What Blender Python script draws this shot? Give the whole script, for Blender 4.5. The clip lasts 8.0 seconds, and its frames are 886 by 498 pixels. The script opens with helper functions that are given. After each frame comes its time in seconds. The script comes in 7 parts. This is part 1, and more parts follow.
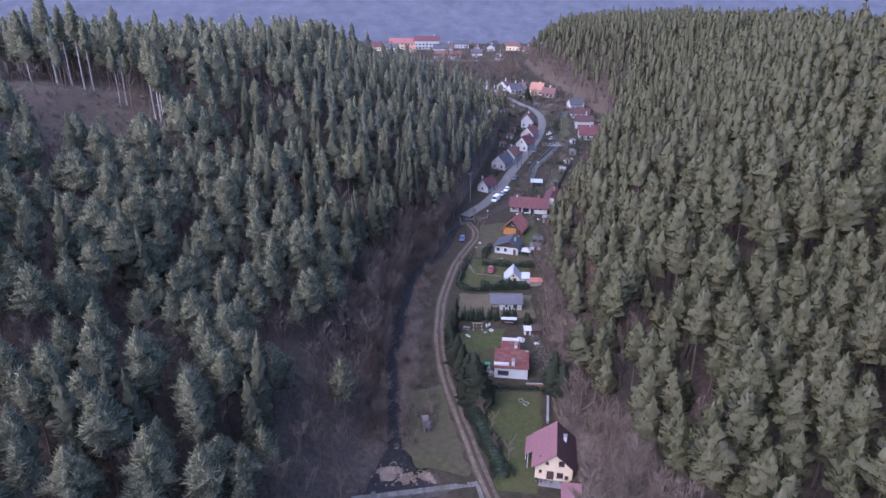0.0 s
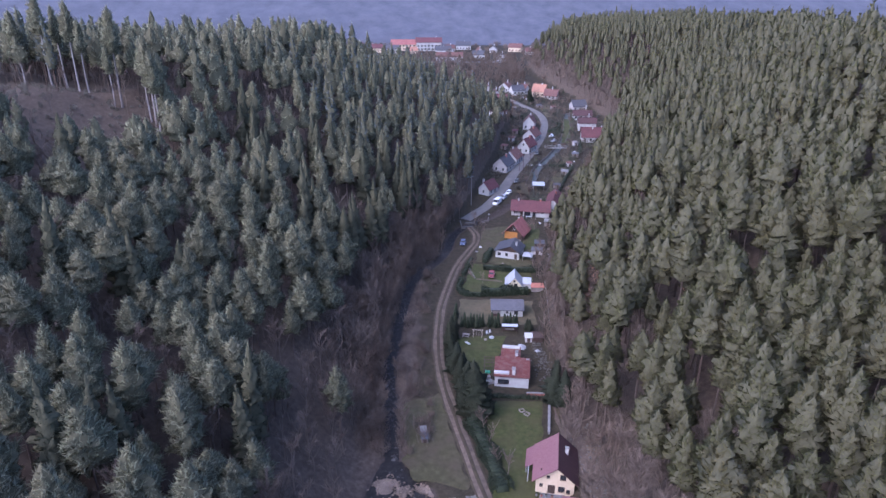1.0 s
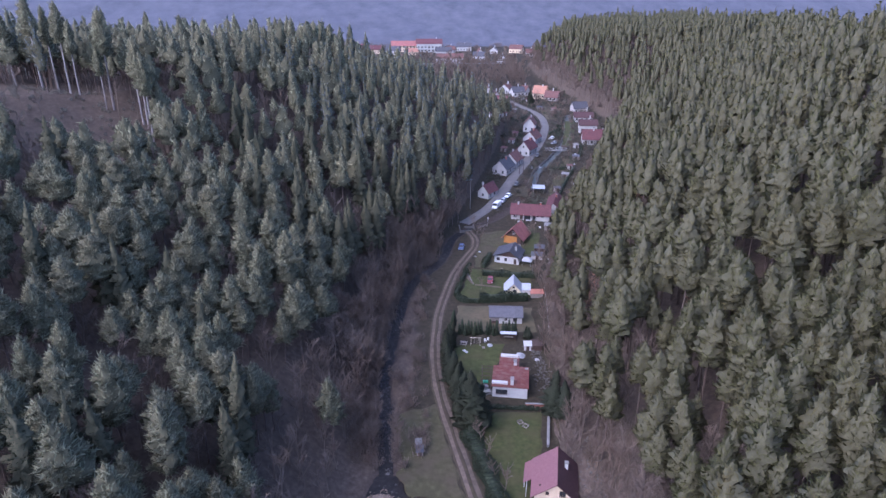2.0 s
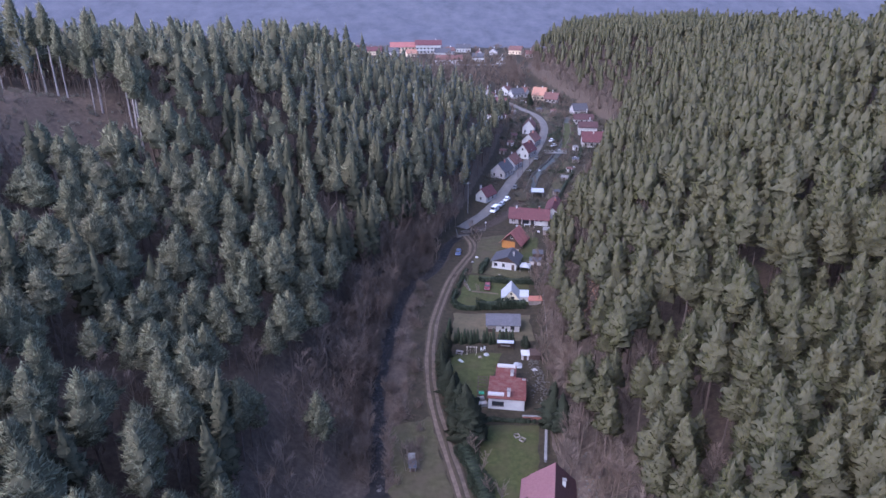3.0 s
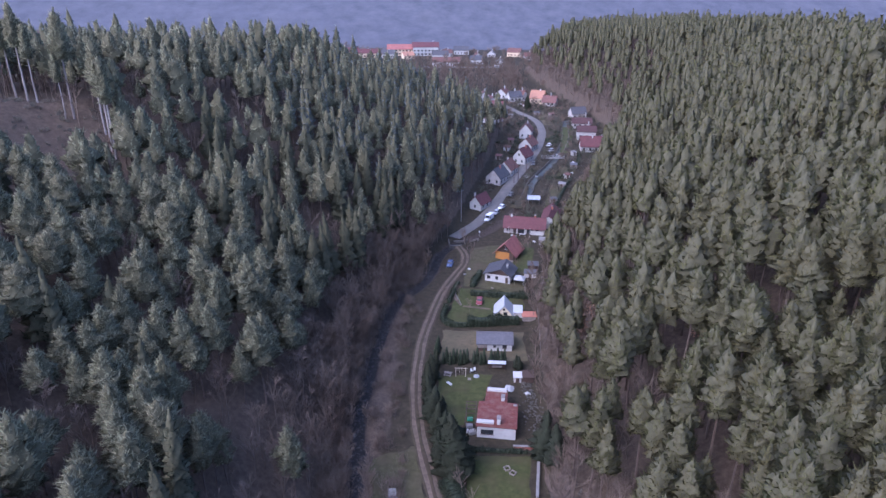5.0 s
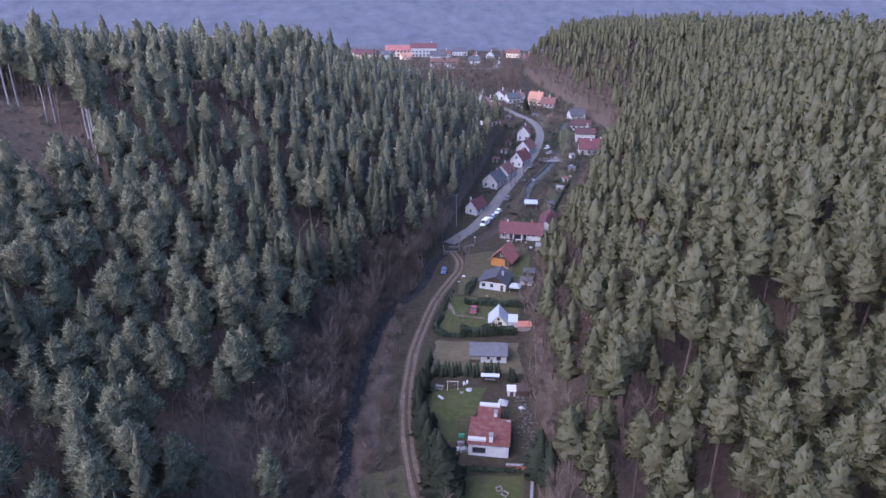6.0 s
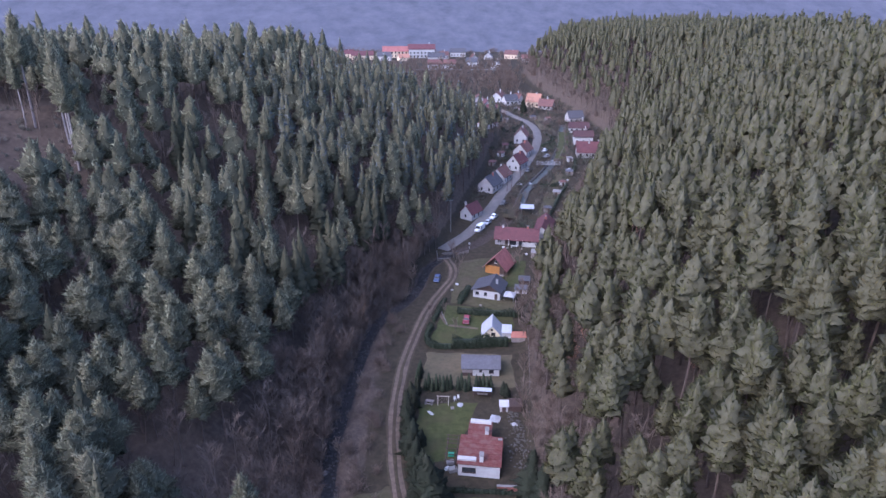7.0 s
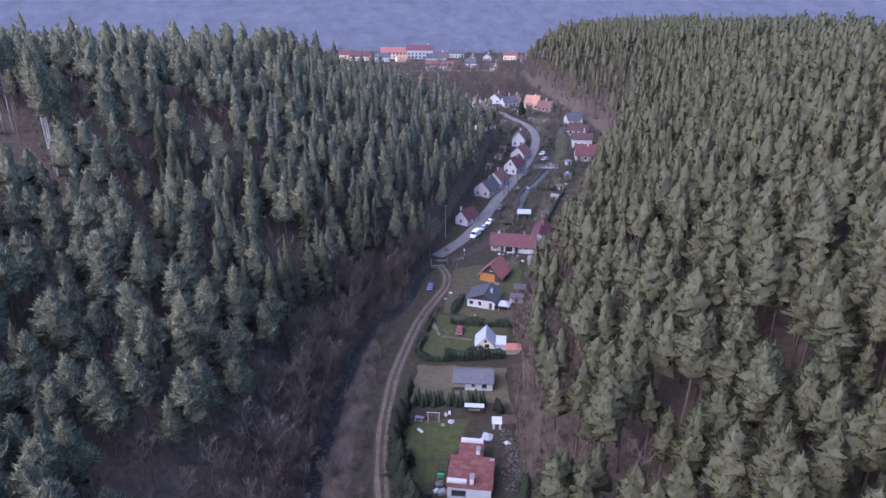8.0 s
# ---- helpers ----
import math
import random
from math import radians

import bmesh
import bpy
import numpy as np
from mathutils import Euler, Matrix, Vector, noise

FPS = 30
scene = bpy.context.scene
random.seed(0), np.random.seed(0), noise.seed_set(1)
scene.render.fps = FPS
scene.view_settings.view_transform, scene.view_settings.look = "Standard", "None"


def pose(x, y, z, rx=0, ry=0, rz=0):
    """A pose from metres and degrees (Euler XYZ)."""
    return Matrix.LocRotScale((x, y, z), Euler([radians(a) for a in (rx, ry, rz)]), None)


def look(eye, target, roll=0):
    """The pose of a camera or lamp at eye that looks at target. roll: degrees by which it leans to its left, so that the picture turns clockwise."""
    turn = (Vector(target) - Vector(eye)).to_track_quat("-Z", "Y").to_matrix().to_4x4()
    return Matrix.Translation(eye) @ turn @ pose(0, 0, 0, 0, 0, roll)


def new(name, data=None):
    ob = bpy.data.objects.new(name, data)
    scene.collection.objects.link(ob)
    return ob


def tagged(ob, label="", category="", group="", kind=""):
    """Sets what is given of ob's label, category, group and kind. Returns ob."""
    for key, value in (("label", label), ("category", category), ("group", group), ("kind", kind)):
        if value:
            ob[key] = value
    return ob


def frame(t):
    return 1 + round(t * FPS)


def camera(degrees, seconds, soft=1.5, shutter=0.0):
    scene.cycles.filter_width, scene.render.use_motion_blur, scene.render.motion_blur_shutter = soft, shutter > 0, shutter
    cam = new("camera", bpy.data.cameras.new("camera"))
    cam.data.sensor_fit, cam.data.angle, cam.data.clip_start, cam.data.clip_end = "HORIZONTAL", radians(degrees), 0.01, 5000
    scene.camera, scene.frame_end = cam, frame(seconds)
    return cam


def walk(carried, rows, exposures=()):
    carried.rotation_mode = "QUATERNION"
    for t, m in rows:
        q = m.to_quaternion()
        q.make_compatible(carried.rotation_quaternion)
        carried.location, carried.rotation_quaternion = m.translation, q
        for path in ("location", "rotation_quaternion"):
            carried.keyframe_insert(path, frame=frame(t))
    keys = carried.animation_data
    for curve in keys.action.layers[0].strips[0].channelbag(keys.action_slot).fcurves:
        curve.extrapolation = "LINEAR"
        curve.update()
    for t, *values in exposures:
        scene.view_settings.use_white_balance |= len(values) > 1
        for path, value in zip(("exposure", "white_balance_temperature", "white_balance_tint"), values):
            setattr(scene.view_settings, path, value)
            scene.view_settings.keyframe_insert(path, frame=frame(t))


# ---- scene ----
cam = camera(70.0, 8.0, soft=1.5)
ROWS = [
    (0.0, 0.0, 0.0, 86.599, 67.16, -0.138, 0.058),
    (0.5, 0.355, 1.656, 86.435, 67.207, -0.111, 0.181),
    (1.0, 0.77, 3.47, 86.266, 67.277, -0.122, 0.288),
    (1.5, 1.246, 5.41, 86.046, 67.343, -0.118, 0.357),
    (3.0, 3.116, 11.865, 85.582, 67.489, -0.06, 0.437),
    (3.5, 3.772, 14.172, 85.353, 67.552, -0.063, 0.442),
    (4.0, 4.522, 16.618, 85.228, 67.558, -0.07, 0.477),
    (4.5, 5.262, 19.095, 85.029, 67.61, -0.067, 0.47),
    (6.0, 8.153, 27.069, 84.692, 67.714, -0.011, 0.511),
    (6.5, 9.203, 29.845, 84.625, 67.744, -0.01, 0.506),
    (7.0, 10.269, 32.58, 84.598, 67.777, 0.003, 0.5),
    (7.5, 11.332, 35.52, 84.494, 67.799, -0.004, 0.529),
    (8.0, 12.334, 38.449, 84.396, 67.833, -0.002, 0.553),
]
walk(cam, [(t, pose(x, y, z, rx, ry, rz)) for t, x, y, z, rx, ry, rz in ROWS], exposures=[(0.0, 1.15, 5060, 28.0), (8.0, 1.15, 5060, 28.0)])

# ---- sky and sun: a hazy, overcast late afternoon ----
world = bpy.data.worlds.new("world")
scene.world = world
world.use_nodes = True
wn = world.node_tree.nodes
sky = wn.new("ShaderNodeTexSky")
sky.sky_type, sky.sun_disc = "NISHITA", False
sky.sun_elevation, sky.sun_rotation = radians(42), radians(231)
sky.dust_density, sky.air_density = 3.0, 1.2
wn["Background"].inputs["Strength"].default_value = 0.225
world.node_tree.links.new(sky.outputs["Color"], wn["Background"].inputs["Color"])
sun = new("sun", bpy.data.lights.new("sun", "SUN"))
sun.data.energy, sun.data.angle, sun.data.color = 0.85, radians(60), (1.0, 0.95, 0.88)
sun.matrix_world = look((-150, -150, 230), (0, 0, 0))

# ---- materials ----
def material(name, colors, scale=1.0, rough=0.85, bump=0.0, bump_scale=20.0, metal=0.0, blotch=0.0, blotch_color=(0, 0, 0), blotch_scale=0.15, stretch=(1, 1, 1), world_space=False, per_object=0.0, glow_through=0.0, per_island=0.0):
    """A surface whose colour runs through the given colours by grain, with blotches at a larger scale and a fine relief."""
    m = bpy.data.materials.new(name)
    m.use_nodes = True
    nodes, links = m.node_tree.nodes, m.node_tree.links
    bsdf = nodes["Principled BSDF"]
    bsdf.inputs["Roughness"].default_value = rough
    bsdf.inputs["Metallic"].default_value = metal
    bsdf.inputs["Specular IOR Level"].default_value = 0.25
    place = nodes.new("ShaderNodeMapping")
    place.inputs["Scale"].default_value = stretch
    if world_space:
        links.new(nodes.new("ShaderNodeNewGeometry").outputs["Position"], place.inputs["Vector"])
    else:
        links.new(nodes.new("ShaderNodeTexCoord").outputs["Object"], place.inputs["Vector"])
    grain = nodes.new("ShaderNodeTexNoise")
    grain.inputs["Scale"].default_value, grain.inputs["Detail"].default_value, grain.inputs["Roughness"].default_value = scale, 6, 0.65
    links.new(place.outputs["Vector"], grain.inputs["Vector"])
    ramp = nodes.new("ShaderNodeValToRGB")
    ramp.color_ramp.elements[0].position, ramp.color_ramp.elements[1].position = 0.3, 0.7
    for i, c in enumerate(colors):
        at = 0.3 + 0.4 * i / max(1, len(colors) - 1)
        e = ramp.color_ramp.elements[0 if i == 0 else 1] if i in (0, len(colors) - 1) and (i == 0 or len(colors) == 2) else None
        if e is None:
            e = ramp.color_ramp.elements[-1] if i == len(colors) - 1 else ramp.color_ramp.elements.new(at)
        e.color = (*c, 1)
    links.new(grain.outputs["Fac"], ramp.inputs["Fac"])
    out = ramp.outputs["Color"]
    if blotch:
        big = nodes.new("ShaderNodeTexNoise")
        big.inputs["Scale"].default_value, big.inputs["Detail"].default_value = blotch_scale, 3
        links.new(place.outputs["Vector"], big.inputs["Vector"])
        curve = nodes.new("ShaderNodeMapRange")
        curve.inputs["From Min"].default_value, curve.inputs["From Max"].default_value = 0.45, 0.68
        curve.inputs["To Max"].default_value = blotch
        links.new(big.outputs["Fac"], curve.inputs["Value"])
        mix = nodes.new("ShaderNodeMix")
        mix.data_type = "RGBA"
        links.new(curve.outputs["Result"], mix.inputs["Factor"])
        links.new(out, mix.inputs["A"])
        mix.inputs["B"].default_value = (*blotch_color, 1)
        out = mix.outputs["Result"]
    if per_object:
        info = nodes.new("ShaderNodeObjectInfo")
        vary = nodes.new("ShaderNodeMapRange")
        vary.inputs["To Min"].default_value, vary.inputs["To Max"].default_value = 1 - per_object, 1 + per_object
        links.new(info.outputs["Random"], vary.inputs["Value"])
        hsv = nodes.new("ShaderNodeHueSaturation")
        links.new(vary.outputs["Result"], hsv.inputs["Value"])
        links.new(out, hsv.inputs["Color"])
        out = hsv.outputs["Color"]
    if per_island:
        vary = nodes.new("ShaderNodeMapRange")
        vary.inputs["To Min"].default_value, vary.inputs["To Max"].default_value = 1 - per_island, 1 + per_island
        links.new(nodes.new("ShaderNodeNewGeometry").outputs["Random Per Island"], vary.inputs["Value"])
        hsv = nodes.new("ShaderNodeHueSaturation")
        links.new(vary.outputs["Result"], hsv.inputs["Value"])
        links.new(out, hsv.inputs["Color"])
        out = hsv.outputs["Color"]
    links.new(out, bsdf.inputs["Base Color"])
    if glow_through:
        leaf = nodes.new("ShaderNodeBsdfTranslucent")
        links.new(out, leaf.inputs["Color"])
        blend = nodes.new("ShaderNodeMixShader")
        blend.inputs["Fac"].default_value = glow_through
        links.new(bsdf.outputs["BSDF"], blend.inputs[1])
        links.new(leaf.outputs["BSDF"], blend.inputs[2])
        links.new(blend.outputs["Shader"], nodes["Material Output"].inputs["Surface"])
    if bump:
        fine = nodes.new("ShaderNodeTexNoise")
        fine.inputs["Scale"].default_value, fine.inputs["Detail"].default_value = bump_scale, 4
        links.new(place.outputs["Vector"], fine.inputs["Vector"])
        relief = nodes.new("ShaderNodeBump")
        relief.inputs["Strength"].default_value, relief.inputs["Distance"].default_value = bump, 0.1
        links.new(fine.outputs["Fac"], relief.inputs["Height"])
        links.new(relief.outputs["Normal"], bsdf.inputs["Normal"])
    return m


# ground
def soil(name):
    """One ground for all: leaf litter, rough grass, wet bank and the far wooded hill with haze in its colour, by the
    sheet's own mix of them, broken up by noise.
    """
    kinds = [
        ([(0.042, 0.031, 0.023), (0.07, 0.052, 0.039), (0.105, 0.079, 0.06)], 0.9),
        ([(0.022, 0.018, 0.011), (0.035, 0.028, 0.018), (0.055, 0.043, 0.028)], 0.7),
        ([(0.028, 0.021, 0.017), (0.05, 0.038, 0.031), (0.082, 0.064, 0.052)], 1.3),
        # far hill: distance haze painted in as bluish grey
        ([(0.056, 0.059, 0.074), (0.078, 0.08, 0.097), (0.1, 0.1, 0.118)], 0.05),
    ]
    m = bpy.data.materials.new(name)
    m.use_nodes = True
    nodes, links = m.node_tree.nodes, m.node_tree.links
    bsdf = nodes["Principled BSDF"]
    bsdf.inputs["Roughness"].default_value, bsdf.inputs["Specular IOR Level"].default_value = 0.95, 0.15
    where = nodes.new("ShaderNodeTexCoord").outputs["Object"]
    share = nodes.new("ShaderNodeAttribute")
    share.attribute_name = "soil"
    split = nodes.new("ShaderNodeSeparateColor")
    links.new(share.outputs["Color"], split.inputs["Color"])
    rough = nodes.new("ShaderNodeTexNoise")
    rough.inputs["Scale"].default_value, rough.inputs["Detail"].default_value = 0.35, 6
    links.new(where, rough.inputs["Vector"])
    out = None
    for i, (colors, scale) in enumerate(kinds):
        grain = nodes.new("ShaderNodeTexNoise")
        grain.inputs["Scale"].default_value, grain.inputs["Detail"].default_value, grain.inputs["Roughness"].default_value = scale, 8, 0.7
        links.new(where, grain.inputs["Vector"])
        ramp = nodes.new("ShaderNodeValToRGB")
        ramp.color_ramp.elements[0].position, ramp.color_ramp.elements[1].position = 0.3, 0.72
        ramp.color_ramp.elements[0].color, ramp.color_ramp.elements[1].color = (*colors[0], 1), (*colors[2], 1)
        ramp.color_ramp.elements.new(0.5).color = (*colors[1], 1)
        links.new(grain.outputs["Fac"], ramp.inputs["Fac"])
        if out is None:
            out = ramp.outputs["Color"]
            continue
        add = nodes.new("ShaderNodeMath")
        add.operation = "ADD"
        links.new(split.outputs[i - 1], add.inputs[0])
        links.new(rough.outputs["Fac"], add.inputs[1])
        edge = nodes.new("ShaderNodeMapRange")
        edge.inputs["From Min"].default_value, edge.inputs["From Max"].default_value = 0.9, 1.1
        links.new(add.outputs["Value"], edge.inputs["Value"])
        mix = nodes.new("ShaderNodeMix")
        mix.data_type = "RGBA"
        links.new(edge.outputs["Result"], mix.inputs["Factor"])
        links.new(out, mix.inputs["A"])
        links.new(ramp.outputs["Color"], mix.inputs["B"])
        out = mix.outputs["Result"]
    links.new(out, bsdf.inputs["Base Color"])
    relief = nodes.new("ShaderNodeBump")
    relief.inputs["Strength"].default_value, relief.inputs["Distance"].default_value = 0.7, 0.3
    links.new(rough.outputs["Fac"], relief.inputs["Height"])
    links.new(relief.outputs["Normal"], bsdf.inputs["Normal"])
    return m


SOIL = soil("valley_soil")
MEADOW = material("rough_grass", [(0.029, 0.023, 0.014), (0.045, 0.036, 0.020), (0.065, 0.049, 0.030)], 0.7, 0.95, 0.6, 5, 0, 0.8, (0.045, 0.031, 0.022), 0.09)


LAWN = material("lawn_grass", [(0.027, 0.032, 0.009), (0.041, 0.046, 0.013), (0.06, 0.06, 0.02)], 0.8, 0.95, 0.5, 8, 0, 0.8, (0.055, 0.046, 0.02), 0.16)
DRY_LAWN = material("dry_grass", [(0.061, 0.050, 0.029), (0.086, 0.069, 0.040), (0.108, 0.086, 0.052)], 0.8, 0.95, 0.5, 8, 0, 0.6, (0.049, 0.045, 0.023), 0.1)
OLIVE = material("dull_olive_grass", [(0.037, 0.034, 0.017), (0.053, 0.047, 0.022), (0.072, 0.063, 0.032)], 0.8, 0.95, 0.5, 8, 0, 0.8, (0.062, 0.047, 0.030), 0.2)
DIRT = material("track_dirt", [(0.069, 0.049, 0.036), (0.101, 0.074, 0.055), (0.136, 0.102, 0.077)], 1.1, 0.95, 0.5, 6, 0, 0.6, (0.062, 0.045, 0.033), 0.3)
ASPHALT = material("worn_asphalt", [(0.104, 0.091, 0.082), (0.129, 0.113, 0.102), (0.154, 0.134, 0.120)], 0.5, 0.85, 0.3, 8, 0, 0.4, (0.082, 0.071, 0.063), 0.1)

EARTH = material("trodden_leaf_earth", [(0.052, 0.038, 0.03), (0.076, 0.056, 0.044), (0.105, 0.08, 0.063)], 0.9, 0.95, 0.5, 6, 0, 0.6, (0.05, 0.037, 0.028), 0.25)
GRAVEL = material("sandy_gravel", [(0.128, 0.095, 0.070), (0.184, 0.137, 0.101), (0.240, 0.182, 0.140)], 1.5, 0.95, 0.6, 6, 0, 0.6, (0.080, 0.059, 0.045), 0.4)
STONE = material("grey_stone", [(0.061, 0.055, 0.050), (0.100, 0.090, 0.081), (0.138, 0.125, 0.113)], 2.0, 0.9, 0.6, 10, per_object=0.25)

# plants
PINE = material("pine_needles", [(0.072, 0.072, 0.029), (0.085, 0.085, 0.034), (0.100, 0.098, 0.039)], 0.33, 0.85, 0, 1, 0, 0.6, (0.102, 0.080, 0.036), 0.11, world_space=True, glow_through=0.45, per_island=0.3)
BLUE_PINE = material("blue_pine_needles", [(0.188, 0.192, 0.124), (0.216, 0.218, 0.142), (0.244, 0.245, 0.161)], 0.33, 0.85, 0, 1, 0, 0.6, (0.216, 0.194, 0.131), 0.11, world_space=True, glow_through=0.45, per_island=0.3)
SPRUCE = material("spruce_needles", [(0.038, 0.045, 0.029), (0.046, 0.054, 0.034), (0.054, 0.064, 0.040)], 0.33, 0.85, 0, 1, 0, 0.6, (0.054, 0.054, 0.032), 0.11, world_space=True, glow_through=0.45, per_island=0.3)
# further spruces: haze put into the needles as a paler, bluer colour
HAZY_SPRUCE = material("hazy_spruce_needles", [(0.114, 0.131, 0.127), (0.133, 0.151, 0.148), (0.152, 0.170, 0.167)], 0.33, 0.85, 0, 1, 0, 0.6, (0.140, 0.147, 0.135), 0.11, world_space=True, glow_through=0.45, per_island=0.3)
# hull inside the crowns: shade between the shoots put into a darker colour
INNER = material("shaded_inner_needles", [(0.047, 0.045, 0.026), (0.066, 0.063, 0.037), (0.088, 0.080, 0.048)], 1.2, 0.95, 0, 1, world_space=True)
TWIG = material("bare_twigs", [(0.090, 0.068, 0.053), (0.122, 0.094, 0.075), (0.155, 0.121, 0.099)], 0.4, 0.9, 0, 1, 0, 0.6, (0.120, 0.082, 0.060), 0.1, world_space=True)
BROWN_LEAF = material("dry_beech_leaves", [(0.15, 0.085, 0.055), (0.22, 0.125, 0.08), (0.28, 0.17, 0.12)], 1.2, 0.9, 0, 1, world_space=True)
PINE_BARK = material("pine_bark", [(0.06, 0.042, 0.035), (0.095, 0.07, 0.058), (0.13, 0.1, 0.085)], 1.5, 0.95, 0.5, 12, 0, 0.5, (0.09, 0.07, 0.065), 0.3, (1, 1, 0.3), True)
PALE_BARK = material("pale_bark", [(0.2, 0.18, 0.17), (0.29, 0.26, 0.25), (0.36, 0.33, 0.31)], 1.5, 0.95, 0.5, 12, 0, 0.5, (0.2, 0.16, 0.15), 0.3, (1, 1, 0.3), True)
HEDGE = material("hedge_leaves", [(0.013, 0.018, 0.01), (0.022, 0.029, 0.015), (0.034, 0.04, 0.023)], 1.5, 0.85, world_space=True)
# buildings and things
def roof_material(name, colors, courses=14.0, rough=0.8, blotch=0.5, blotch_color=(0.08, 0.05, 0.05), metal=0.0, relief=0.5):
    """Tiles or sheets in courses across the slope, weathered in blotches."""
    m = material(name, colors, 2.5, rough, 0, 1, metal, blotch, blotch_color, 0.7)
    nodes, links = m.node_tree.nodes, m.node_tree.links
    wave_node = nodes.new("ShaderNodeTexWave")
    wave_node.wave_type, wave_node.bands_direction, wave_node.wave_profile = "BANDS", "Z", "SAW"
    wave_node.inputs["Scale"].default_value, wave_node.inputs["Distortion"].default_value = courses / 6.28, 0.4
    links.new(nodes.new("ShaderNodeTexCoord").outputs["Object"], wave_node.inputs["Vector"])
    bump = nodes.new("ShaderNodeBump")
    bump.inputs["Strength"].default_value, bump.inputs["Distance"].default_value = relief, 0.06
    links.new(wave_node.outputs["Fac"], bump.inputs["Height"])
    links.new(bump.outputs["Normal"], nodes["Principled BSDF"].inputs["Normal"])
    return m


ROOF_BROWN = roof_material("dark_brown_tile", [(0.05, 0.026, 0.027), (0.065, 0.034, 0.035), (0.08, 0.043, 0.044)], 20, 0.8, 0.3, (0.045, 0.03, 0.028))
ROOF_MAUVE = roof_material("mauve_tile", [(0.155, 0.074, 0.08), (0.182, 0.09, 0.096), (0.208, 0.106, 0.112)], 20, 0.55, 0.2, (0.17, 0.085, 0.085))
ROOF_RED = roof_material("red_tile", [(0.076, 0.028, 0.031), (0.1, 0.039, 0.042), (0.122, 0.051, 0.053)], 20, 0.75, 0.5, (0.062, 0.031, 0.032))
ROOF_TERRA = roof_material("weathered_terracotta_tile", [(0.2, 0.075, 0.066), (0.25, 0.098, 0.086), (0.29, 0.12, 0.104)], 20, 0.75, 0.5, (0.13, 0.052, 0.046))
ROOF_OLD = roof_material("old_brown_tile", [(0.091, 0.043, 0.038), (0.126, 0.063, 0.055), (0.161, 0.084, 0.073)], 20, 0.85, 0.6, (0.063, 0.042, 0.038))
ROOF_ORANGE = roof_material("orange_tile", [(0.26, 0.125, 0.08), (0.3, 0.15, 0.1), (0.33, 0.175, 0.12)], 20, 0.75, 0.3, (0.21, 0.105, 0.075))
ROOF_GREY = roof_material("grey_sheet", [(0.06, 0.058, 0.066), (0.082, 0.079, 0.088), (0.104, 0.1, 0.11)], 9, 0.6, 0.5, (0.066, 0.060, 0.063))
ROOF_SLATE = roof_material("dark_slate", [(0.045, 0.044, 0.05), (0.062, 0.06, 0.067), (0.085, 0.08, 0.088)], 18, 0.6, 0.4, (0.05, 0.045, 0.05))
ROOF_WHITE = roof_material("white_metal_sheet", [(0.299, 0.304, 0.326), (0.348, 0.354, 0.376), (0.381, 0.386, 0.403)], 10, 0.45, 0.3, (0.245, 0.250, 0.272), 0.0, 0.3)
RUSTY = roof_material("rusted_red_sheet", [(0.077, 0.019, 0.015), (0.112, 0.036, 0.027), (0.138, 0.059, 0.047)], 3.0, 0.7, 0.8, (0.138, 0.071, 0.059), 0.0, 0.4)
WHITE_WALL = material("white_render", [(0.342, 0.331, 0.326), (0.387, 0.378, 0.371), (0.419, 0.409, 0.400)], 1.5, 0.9, 0.2, 20, 0, 0.4, (0.287, 0.270, 0.259), 0.5)
CREAM_WALL = material("cream_render", [(0.476, 0.374, 0.264), (0.535, 0.425, 0.306), (0.578, 0.468, 0.348)], 1.5, 0.9, 0.2, 20, 0, 0.3, (0.408, 0.315, 0.221), 0.5)
YELLOW_WALL = material("pale_yellow_render", [(0.5, 0.44, 0.3), (0.57, 0.5, 0.35), (0.62, 0.55, 0.4)], 1.5, 0.9, 0.2, 20, 0, 0.3, (0.42, 0.36, 0.25), 0.5)
ORANGE_WALL = material("orange_boarding", [(0.252, 0.109, 0.026), (0.312, 0.140, 0.038), (0.348, 0.173, 0.053)], 2.0, 0.8, 0.3, 10, 0, 0.3, (0.210, 0.089, 0.030), 0.5, (1, 1, 6))
GREY_WALL = material("grey_render", [(0.3, 0.28, 0.27), (0.37, 0.345, 0.335), (0.42, 0.4, 0.39)], 1.5, 0.9, 0.2, 20, 0, 0.5, (0.25, 0.22, 0.21), 0.5)
DARK_WOOD = material("dark_stained_wood", [(0.035, 0.022, 0.018), (0.055, 0.035, 0.028), (0.08, 0.05, 0.04)], 2.0, 0.8, 0.4, 12, 0, 0.4, (0.05, 0.04, 0.035), 0.6, (6, 6, 1))
GREY_WOOD = material("weathered_grey_wood", [(0.136, 0.116, 0.104), (0.2, 0.172, 0.156), (0.264, 0.232, 0.212)], 2.0, 0.9, 0.4, 12, 0, 0.4, (0.112, 0.092, 0.08), 0.6, (6, 6, 1))
PALE_WOOD = material("pale_timber", [(0.34, 0.3, 0.25), (0.42, 0.37, 0.31), (0.5, 0.44, 0.37)], 2.0, 0.9, 0.4, 12, 0, 0.4, (0.28, 0.24, 0.2), 0.6, (6, 6, 1))
WHITE_PAINT = material("white_paint", [(0.368, 0.368, 0.364), (0.411, 0.411, 0.406), (0.433, 0.433, 0.428)], 2.0, 0.6, 0.1, 20, 0, 0.3, (0.315, 0.309, 0.298), 0.7)
GLASS = material("dark_window_glass", [(0.02, 0.022, 0.026), (0.03, 0.032, 0.037), (0.04, 0.042, 0.048)], 0.7, 0.08)
